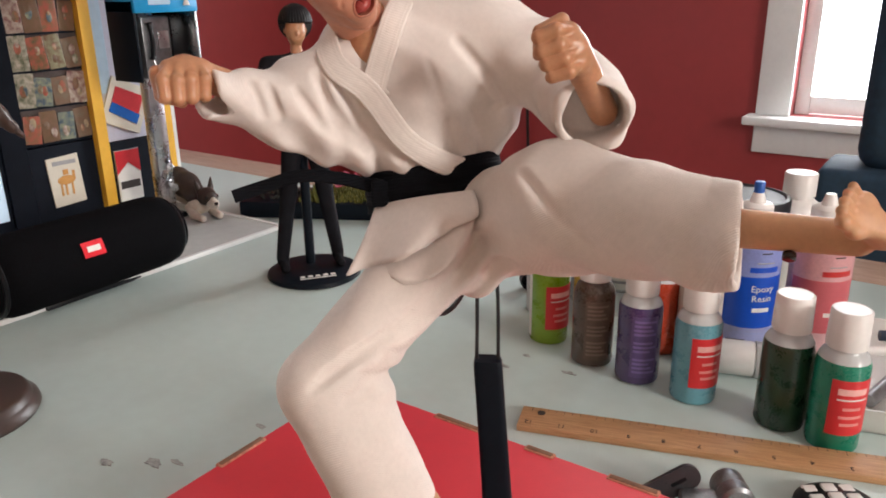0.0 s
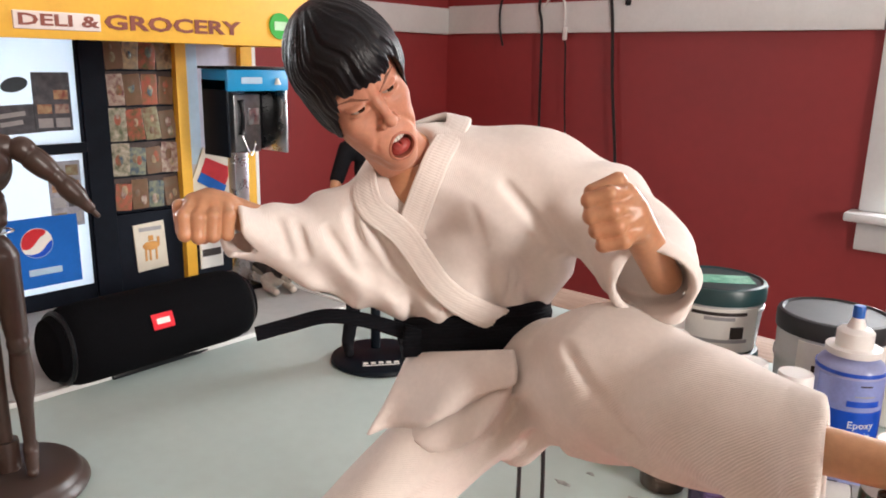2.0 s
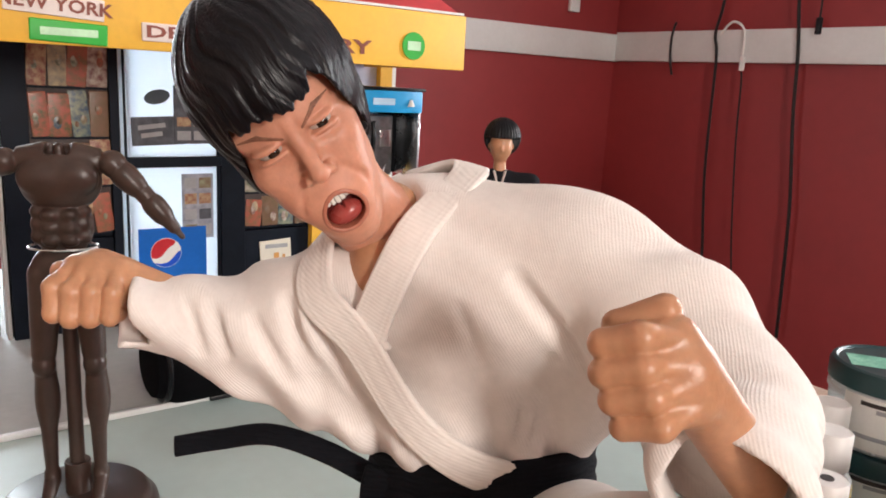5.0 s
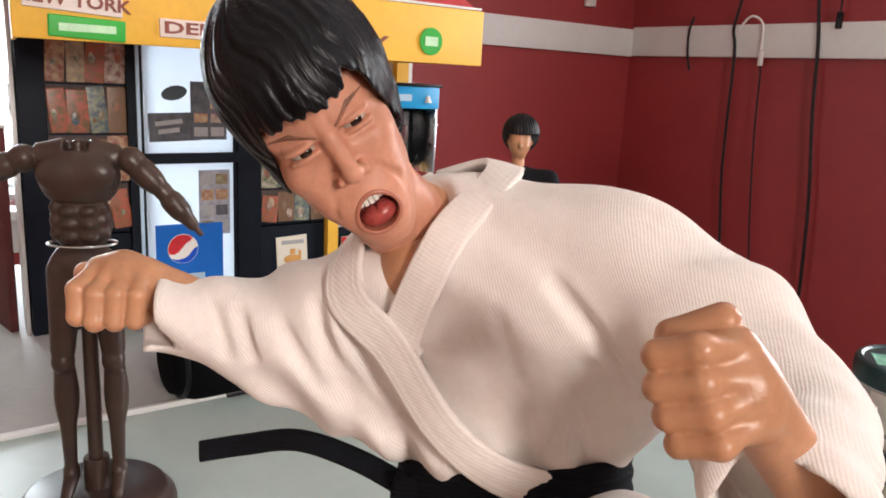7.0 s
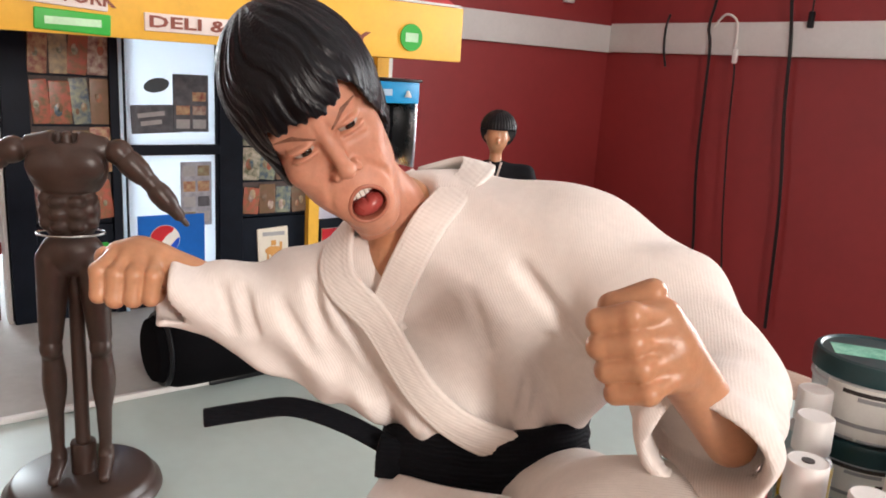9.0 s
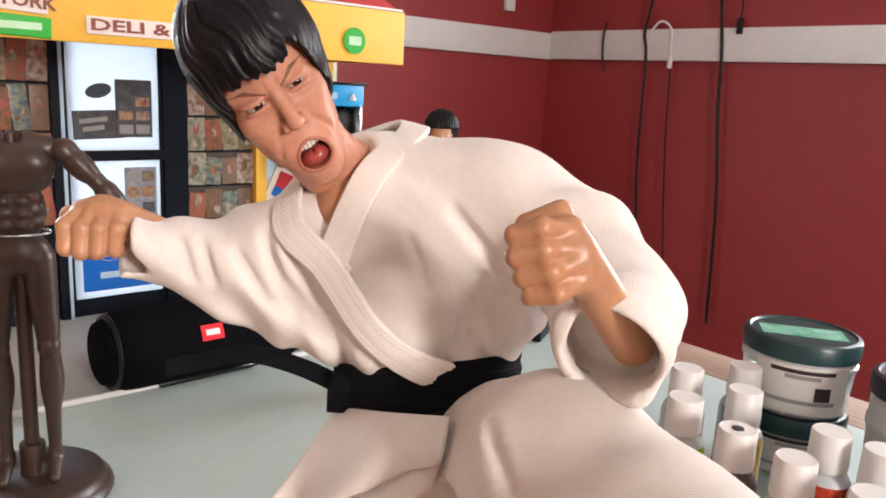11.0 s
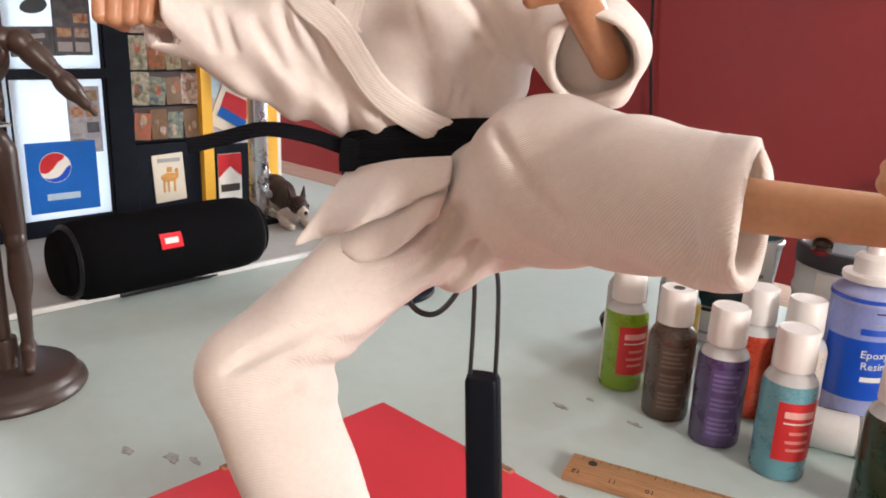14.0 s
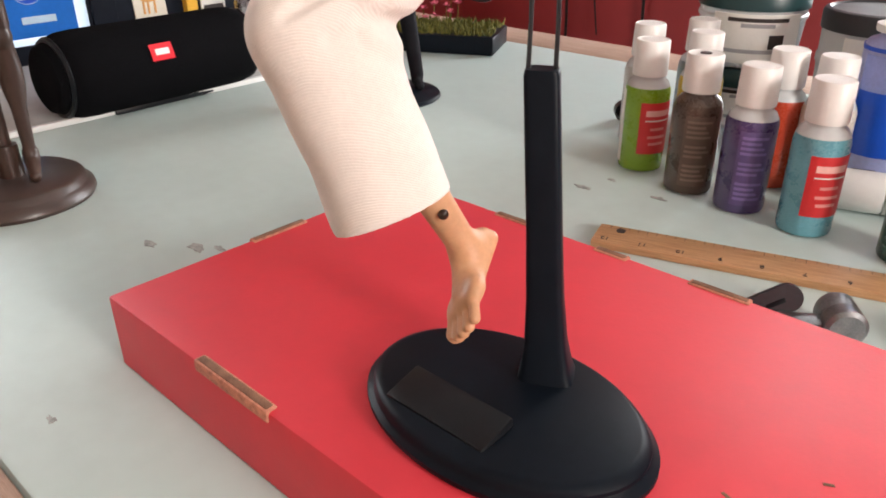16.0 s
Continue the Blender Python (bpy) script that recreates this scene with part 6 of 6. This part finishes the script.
foot_mesh((0.098, -0.0465, 0.2710), ank_l, heel_l, toe_l, (0.80, -0.41, 0.435), 0.0060)
foot_mesh((0.0110, -0.0740, 0.1720), (0.0195, -0.0560, 0.1375), (0.0205, -0.0430, 0.1385), (0.0320, -0.0690, 0.1150), (0.55, 0.60, -0.35), 0.0060)
for c, n, r in (((0.1283, -0.0486, 0.2668), (0.15, -0.75, -0.6), 0.0018), ((0.0206, -0.0669, 0.1525), (0.75, -0.6, 0.2), 0.0016)):
    hole = lathe([(0, -0.0012), (r, -0.0012), (r, 0.0004), (0, 0.0004)], 18)
    hole.transform(Matrix.Translation(c) @ Vector(n).to_track_quat("Z", "Y").to_matrix().to_4x4())
    karate.bm(hole, DARK)
karate.make("karate_doll", "posed toy figure in a white karate suit with black belt", "action figure")

# ---- headless brown mannequin doll and its stand ----
class Plain(Doll):
    pass


MC = np.array((-0.492, -0.030, 0.0))
M_AC, M_FR = np.array((0.36, 0.933, 0.0)), np.array((0.933, -0.36, 0.0))
MAX = np.array([M_AC, M_FR, (0, 0, 1)])


def at_m(a, f, z):
    return MC + a * M_AC + f * M_FR + np.array((0, 0, z))


def jointed_arm(P, sh, el, tip):
    """Shoulder ball, upper arm, elbow hinge, forearm and the bare wrist peg, with gaps at the joints."""
    sh, el, tip = np.array(sh), np.array(el), np.array(tip)
    up, fore = el - sh, tip - el
    f = limb(P, sh, sh + up * 0.05, 0.0100, 0.0098)
    f = np.minimum(f, smin(limb(P, sh + up * 0.30, sh + up * 0.80, 0.0088, 0.0078), limb(P, sh + up * 0.4, sh + up * 0.6, 0.0094, 0.0090), 0.003))
    f = np.minimum(f, limb(P, sh, el, 0.0060, 0.0058))
    f = np.minimum(f, limb(P, el, el + fore * 0.06, 0.0070, 0.0068))
    f = np.minimum(f, smin(limb(P, el + fore * 0.20, el + fore * 0.78, 0.0076, 0.0048), limb(P, el + fore * 0.3, el + fore * 0.45, 0.0084, 0.0080), 0.003))
    return np.minimum(f, limb(P, el, tip, 0.0050, 0.0022))


def mannequin_fn(P):
    Q = local(P, MC, MAX)
    chest = egg(Q, (0, -0.001, 0.272), (0.0285, 0.0165, 0.0265))
    for s in (-1, 1):
        chest = smin(chest, egg(Q, (s * 0.0130, 0.0085, 0.274), (0.0145, 0.0075, 0.0125)), 0.003)
        chest = smin(chest, limb(P, at_m(s * 0.012, -0.003, 0.290), at_m(s * 0.026, -0.002, 0.287), 0.0080, 0.0080), 0.006)
    chest = smax(chest, 0.2525 - Q[2], 0.0015)
    chest = smax(chest, np.abs(Q[0]) - 0.0290, 0.0015)
    chest = smax(chest, -brick(Q, (0, 0.002, 0.302), (0.0085, 0.0080, 0.0125), 0.003), 0.001)
    chest = smin(chest, limb(P, at_m(0, -0.001, 0.280), at_m(0, -0.001, 0.2945), 0.0048, 0.0040), 0.0008)
    belly = smax(egg(Q, (0, -0.001, 0.238), (0.0215, 0.0125, 0.0260)), Q[2] - 0.2545, 0.001)
    for z in (0.2275, 0.237, 0.2465):
        for s in (-1, 1):
            belly = smin(belly, egg(Q, (s * 0.0066, 0.0088, z), (0.0064, 0.0046, 0.0047)), 0.0016)
            belly = smin(belly, egg(Q, (s * 0.0160, 0.0040, z + 0.002), (0.0050, 0.0044, 0.0052)), 0.0022)
    f = np.minimum(chest, belly)
    hip = egg(Q, (0, 0, 0.205), (0.0235, 0.0150, 0.0185))
    hip = smax(hip, Q[2] - 0.2195, 0.001)
    for s in (-1, 1):
        hip = smax(hip, -limb(P, at_m(s * 0.0235, 0.010, 0.2125), at_m(s * 0.0045, 0.0145, 0.190), 0.0016, 0.0016), 0.0008)
    f = np.minimum(f, hip)
    for s in (-1, 1):
        thigh = limb(P, at_m(s * 0.0135, 0, 0.200), at_m(s * 0.0178, 0.002, 0.138), 0.0128, 0.0088)
        knee = egg(Q, (s * 0.0180, 0.003, 0.129), (0.0085, 0.0088, 0.0105))
        shin = smin(limb(P, at_m(s * 0.0180, 0.0, 0.121), at_m(s * 0.0178, -0.001, 0.040), 0.0078, 0.0048), egg(Q, (s * 0.0182, -0.004, 0.098), (0.0085, 0.0090, 0.022)), 0.006)
        foot = smin(limb(P, at_m(s * 0.0178, -0.001, 0.030), at_m(s * 0.0185, 0.018, 0.0215), 0.0062, 0.0045), egg(Q, (s * 0.0178, -0.002, 0.036), (0.0062, 0.0062, 0.0062)), 0.003)
        for g in (thigh, knee, shin, foot):
            f = smin(f, g, 0.0012)
    tip = np.array((-0.456, 0.047, 0.2295))
    sh, el = at_m(0.036, 0.0, 0.284), at_m(0.058, 0.004, 0.262)
    arm = jointed_arm(P, sh, el, tip)
    sh2, el2, tip2 = at_m(-0.036, 0, 0.284), at_m(-0.070, -0.002, 0.268), at_m(-0.105, 0.010, 0.245)
    return smin(f, np.minimum(arm, jointed_arm(P, sh2, el2, tip2)), 0.0006)


man = Plain()
man.solid((-0.56, -0.145, 0.016), (-0.43, 0.065, 0.306), 0.0011, mannequin_fn, DARK_BROWN)
man.make("mannequin_doll", "headless dark brown jointed doll body on a round stand", "mannequin")
ms = thing("mannequin_stand", "dark brown round doll stand with a support rod", "stand")
part("base", lathe([(0, 0.0), (0.060, 0.0), (0.0615, 0.003), (0.0605, 0.007), (0.057, 0.010), (0.0555, 0.0115), (0.054, 0.0155), (0.051, 0.0172), (0, 0.0175)], 56, tuple(MC)), BROWN_BASE, ms)
part("rod", tube([at_m(0, -0.006, 0.0172), at_m(0, -0.006, 0.205)], 0.0058, 16), DARK_BROWN, ms)
part("waist_clip", tube([at_m(0.0242 * math.cos(a), 0.0155 * math.sin(a), 0.2212) for a in [math.pi * (-0.35 + 1.7 * k / 20) for k in range(21)]], 0.0009, 8), CHROME, ms, "thin grey metal waist clip")
part("collar", lathe([(0.0058, 0), (0.010, 0), (0.010, 0.024), (0.0095, 0.026), (0.0058, 0.026)], 20, tuple(at_m(0, -0.006, 0.0173))), DARK_BROWN, ms)

# ---- second clothed doll with black hair ----
BC = np.array((-0.492, 0.392, 0.0))
B_AC, B_FR = np.array((0.60, 0.80, 0.0)), np.array((0.80, -0.60, 0.0))
BAX = np.array([B_AC, B_FR, (0, 0, 1)])
BLACK_CLOTH = material("black_doll_clothes", (0.008, 0.008, 0.011), 0.8, vary=0.3, scale=60, spec=0.15)


def at_b(a, f, z):
    return BC + a * B_AC + f * B_FR + np.array((0, 0, z))


d2 = Plain()


def d2_body(P):
    Q = local(P, BC, BAX)
    f = egg(Q, (0, 0, 0.233), (0.026, 0.016, 0.036))
    f = smin(f, limb(P, at_b(-0.026, 0, 0.256), at_b(0.026, 0, 0.256), 0.0105, 0.0105), 0.008)
    f = smin(f, egg(Q, (0, 0, 0.185), (0.021, 0.015, 0.022)), 0.012)
    for s, w in ((-1, 0.035), (1, 0.034)):
        f = smin(f, limb(P, at_b(s * 0.011, 0, 0.178), at_b(s * 0.022, 0.002, 0.105), 0.0135, 0.0098), 0.006)
        f = smin(f, limb(P, at_b(s * 0.022, 0.002, 0.105), at_b(s * w, 0.0, 0.022), 0.0100, 0.0078), 0.004)
        f = smin(f, limb(P, at_b(s * w, 0.0, 0.015), at_b(s * w, 0.020, 0.0125), 0.0065, 0.0055), 0.004)
        f = smin(f, limb(P, at_b(s * 0.034, 0, 0.256), at_b(s * 0.046, 0.004, 0.222), 0.0100, 0.0085), 0.004)
    return f


d2.solid(BC + (-0.065, -0.075, 0.005), BC + (0.065, 0.075, 0.272), 0.0013, d2_body, BLACK_CLOTH)


def d2_skin(P):
    Q = local(P, BC, BAX)
    f = egg(Q, (0, 0.003, 0.294), (0.0118, 0.0135, 0.0165))
    f = smin(f, limb(P, at_b(0, -0.001, 0.283), at_b(0, 0, 0.262), 0.0062, 0.0072), 0.004)
    f = smin(f, egg(Q, (0, 0.0165, 0.291), (0.002, 0.003, 0.0035)), 0.002)
    for s in (-1, 1):
        f = np.minimum(f, chain(P, (at_b(s * 0.046, 0.004, 0.224), at_b(s * 0.050, 0.012, 0.208), at_b(s * 0.047, 0.030, 0.196)), (0.0068, 0.0058, 0.0068), 0.003))
        f = np.minimum(f, egg(Q, (s * 0.0122, -0.001, 0.293), (0.002, 0.003, 0.004)))
    return f


d2.solid(BC + (-0.065, -0.065, 0.18), BC + (0.065, 0.065, 0.315), 0.0010, d2_skin, SKIN)


def d2_hair(P):
    Q = local(P, BC, BAX)
    f = egg(Q, (0.001, -0.001, 0.3025), (0.0192, 0.0200, 0.0203)) + 0.0005 * np.sin(np.arctan2(Q[0], Q[1]) * 34)
    return smax(f, -smax(Q[2] * -1 + 0.2, smax(Q[2] - 0.302, -(Q[1] - 0.001), 0.001), 0.001), 0.0015)


d2.solid(BC + (-0.028, -0.028, 0.275), BC + (0.028, 0.028, 0.329), 0.0008, d2_hair, HAIR)
for s in (-1, 1):
    d2.bm(tube([tuple(at_b(s * 0.006, 0.0095, 0.268)), tuple(at_b(s * 0.001, 0.0165, 0.250))], 0.0012, 8), SIGN_PAPER)
d2.make("clothed_doll", "standing doll with black hair and black clothes", "doll")
bs = thing("doll_stand", "black round doll stand with small white print", "stand")
part("base", lathe([(0, 0), (0.056, 0), (0.058, 0.002), (0.057, 0.0055), (0.054, 0.0075), (0, 0.008)], 56, tuple(BC + (0.012, -0.008, 0))), BLACK_SATIN, bs)
part("rod", tube([at_b(0, -0.008, 0.0078), at_b(0, -0.012, 0.17)], 0.006, 14), BLACK_SATIN, bs)
for k in range(5):
    part("print_mark", box((0.0058, 0.006, 0.0004), tuple(at_b(-0.018 + 0.0092 * k, 0.044, 0.0081)), turn=Matrix.Rotation(math.atan2(0.8, 0.6), 4, "Z")), WHITE_LABEL, bs, smooth=False)
part("print_bar", box((0.044, 0.0022, 0.0004), tuple(at_b(0, 0.0505, 0.0079)), turn=Matrix.Rotation(math.atan2(0.8, 0.6), 4, "Z")), WHITE_LABEL, bs, smooth=False)

# ---- mossy display base with pink flowers ----
mb = thing("flower_base", "black display base covered with moss and pink flowers", "display base", pose(-0.660, 0.607, 0, 0, 0, 27))
part("plinth", box((0.26, 0.10, 0.026), (0, 0, 0.0131), 0.003), BLACK_SATIN, mb)
MOSS = material("moss", (0.05, 0.08, 0.012), 0.9, vary=0.5, scale=200, second=(0.22, 0.20, 0.04))
rm = random.Random(5)
bm = bmesh.new()
for k in range(900):
    x, y = rm.uniform(-0.035, 0.124), rm.uniform(-0.045, 0.045)
    h, r, a = rm.uniform(0.005, 0.014), rm.uniform(0.0015, 0.0035), rm.uniform(0, 6.28)
    tip = bm.verts.new((x + rm.uniform(-0.004, 0.004), y + rm.uniform(-0.004, 0.004), 0.026 + h))
    ring = [bm.verts.new((x + r * math.cos(a + j * 2.094), y + r * math.sin(a + j * 2.094), 0.0255)) for j in range(3)]
    for j in range(3):
        bm.faces.new((ring[j], ring[(j + 1) % 3], tip))
tagged(part("moss", bm, MOSS, mb, smooth=False), kind="stuff")
bm = bmesh.new()
for k in range(260):
    a, r = rm.uniform(0, 6.28), rm.uniform(0, 1) ** 0.5
    x, y, z = -0.085 + 0.036 * r * math.cos(a), 0.036 * r * math.sin(a), 0.026 + 0.014 * (1 - r * r)
    d = Vector((rm.uniform(-1, 1), rm.uniform(-1, 1), rm.uniform(0.2, 1))).normalized() * rm.uniform(0.006, 0.014)
    s = d.orthogonal().normalized() * 0.002
    p = Vector((x, y, z))
    bm.faces.new([bm.verts.new(v) for v in (p - s, p + s, p + d)])
tagged(part("dark_leaves", bm, material("dark_leaves", (0.012, 0.014, 0.01), 0.8, vary=0.4), mb, smooth=False), kind="stuff")
PINK = material("pink_petals", (0.62, 0.05, 0.13), 0.6, vary=0.3, scale=200, second=(0.75, 0.2, 0.3))
for x, y, z in ((0.012, 0.005, 0.052), (0.03, 0.0, 0.060), (0.045, 0.012, 0.056), (0.055, -0.005, 0.050), (0.02, -0.012, 0.042), (0.036, -0.014, 0.045), (0.064, 0.008, 0.060), (0.0, -0.015, 0.036), (0.05, 0.02, 0.064)):
    bm = bmesh.new()
    for k in range(9):
        d = Vector((math.cos(k * 2.4), math.sin(k * 2.4), rm.uniform(0.0, 1.1))).normalized()
        s = d.cross(Vector((0, 0, 1))).normalized() * 0.0028
        c = Vector((x, y, z))
        bm.faces.new([bm.verts.new(v) for v in (c, c + d * 0.005 + s, c + d * 0.008, c + d * 0.005 - s)])
    fl = part("flower", bm, PINK, mb, smooth=False)
    part("stem", tube([(x, y, 0.026), (x, y, z)], 0.0007, 6), MOSS, fl)

# ---- dog figurine lying in front of the model shop ----
dog = Plain()
DC = np.array((-0.822, 0.472, 0.0045))
D_FW, D_SD = unit((0.97, -0.24, 0)), unit((0.24, 0.97, 0))
DAX = np.array([D_FW, D_SD, (0, 0, 1)])
DOG_DARK = material("dog_dark_brown", (0.035, 0.02, 0.015), 0.5, vary=0.3, scale=120)
DOG_WHITE = material("dog_white", (0.6, 0.53, 0.46), 0.55, vary=0.1, scale=120)


def at_d(f, s, z):
    return DC + f * D_FW + s * D_SD + np.array((0, 0, z))


def dog_back(P):
    f = chain(P, (at_d(-0.052, 0, 0.046), at_d(-0.020, 0, 0.042), at_d(0.018, 0, 0.030)), (0.021, 0.019, 0.016), 0.01)
    head = smin(limb(P, at_d(0.043, 0.004, 0.035), at_d(0.052, 0.004, 0.034), 0.0145, 0.0125), f, 0.006)
    for s in (-1, 1):
        head = smin(head, limb(P, at_d(0.036, 0.004 + s * 0.010, 0.046), at_d(0.034, 0.004 + s * 0.013, 0.062), 0.0048, 0.0012), 0.003)
    return head


def dog_white(P):
    f = limb(P, at_d(0.052, 0.004, 0.030), at_d(0.066, 0.004, 0.027), 0.0095, 0.0075)
    f = smin(f, limb(P, at_d(0.050, 0.004, 0.044), at_d(0.060, 0.004, 0.034), 0.0035, 0.0055), 0.002)
    f = smin(f, egg(local(P, DC, DAX), (0.022, 0, 0.020), (0.018, 0.0165, 0.016)), 0.005)
    for s in (-1, 1):
        f = smin(f, chain(P, (at_d(0.015, s * 0.013, 0.014), at_d(0.032, s * 0.016, 0.007), at_d(0.060, s * 0.014, 0.006)), (0.008, 0.006, 0.0055), 0.004), 0.003)
        f = smin(f, chain(P, (at_d(-0.052, s * 0.017, 0.025), at_d(-0.040, s * 0.021, 0.008), at_d(-0.022, s * 0.020, 0.006)), (0.010, 0.007, 0.0055), 0.004), 0.003)
    return smin(f, egg(local(P, DC, DAX), (-0.025, 0, 0.026), (0.035, 0.0165, 0.015)), 0.006)


for fn, mt in ((dog_back, DOG_DARK), (dog_white, DOG_WHITE)):
    dog.solid(DC + (-0.095, -0.05, -0.003), DC + (0.09, 0.05, 0.075), 0.0011, fn, mt)
for s in (-1, 1):
    dog.solid(at_d(0.059, 0.004 + s * 0.0085, 0.037) - 0.006, at_d(0.059, 0.004 + s * 0.0085, 0.037) + 0.006, 0.0007, lambda P: limb(P, at_d(0.0595, 0.004 + s * 0.0085, 0.037), at_d(0.060, 0.004 + s * 0.0085, 0.037), 0.0026, 0.0026), DARK)
dog.solid(at_d(0.0735, 0.004, 0.029) - 0.006, at_d(0.0735, 0.004, 0.029) + 0.006, 0.0007, lambda P: limb(P, at_d(0.0735, 0.004, 0.029), at_d(0.0738, 0.004, 0.029), 0.003, 0.003), DARK)
dog.make("dog_figurine", "small dark brown and white dog figurine lying down", "figurine")

# ---- black cap left behind the paint bottles ----
bc = thing("bottle_cap", "small black screw cap lying on the table", "cap", pose(-0.235, 0.49, 0.0105, 90, 0, 40))
part("shell", lathe([(0, 0.0), (0.009, 0.0), (0.0105, 0.001), (0.0105, 0.012), (0.0095, 0.012), (0.0085, 0.002), (0, 0.002)], 24), BLACK_PLASTIC, bc)
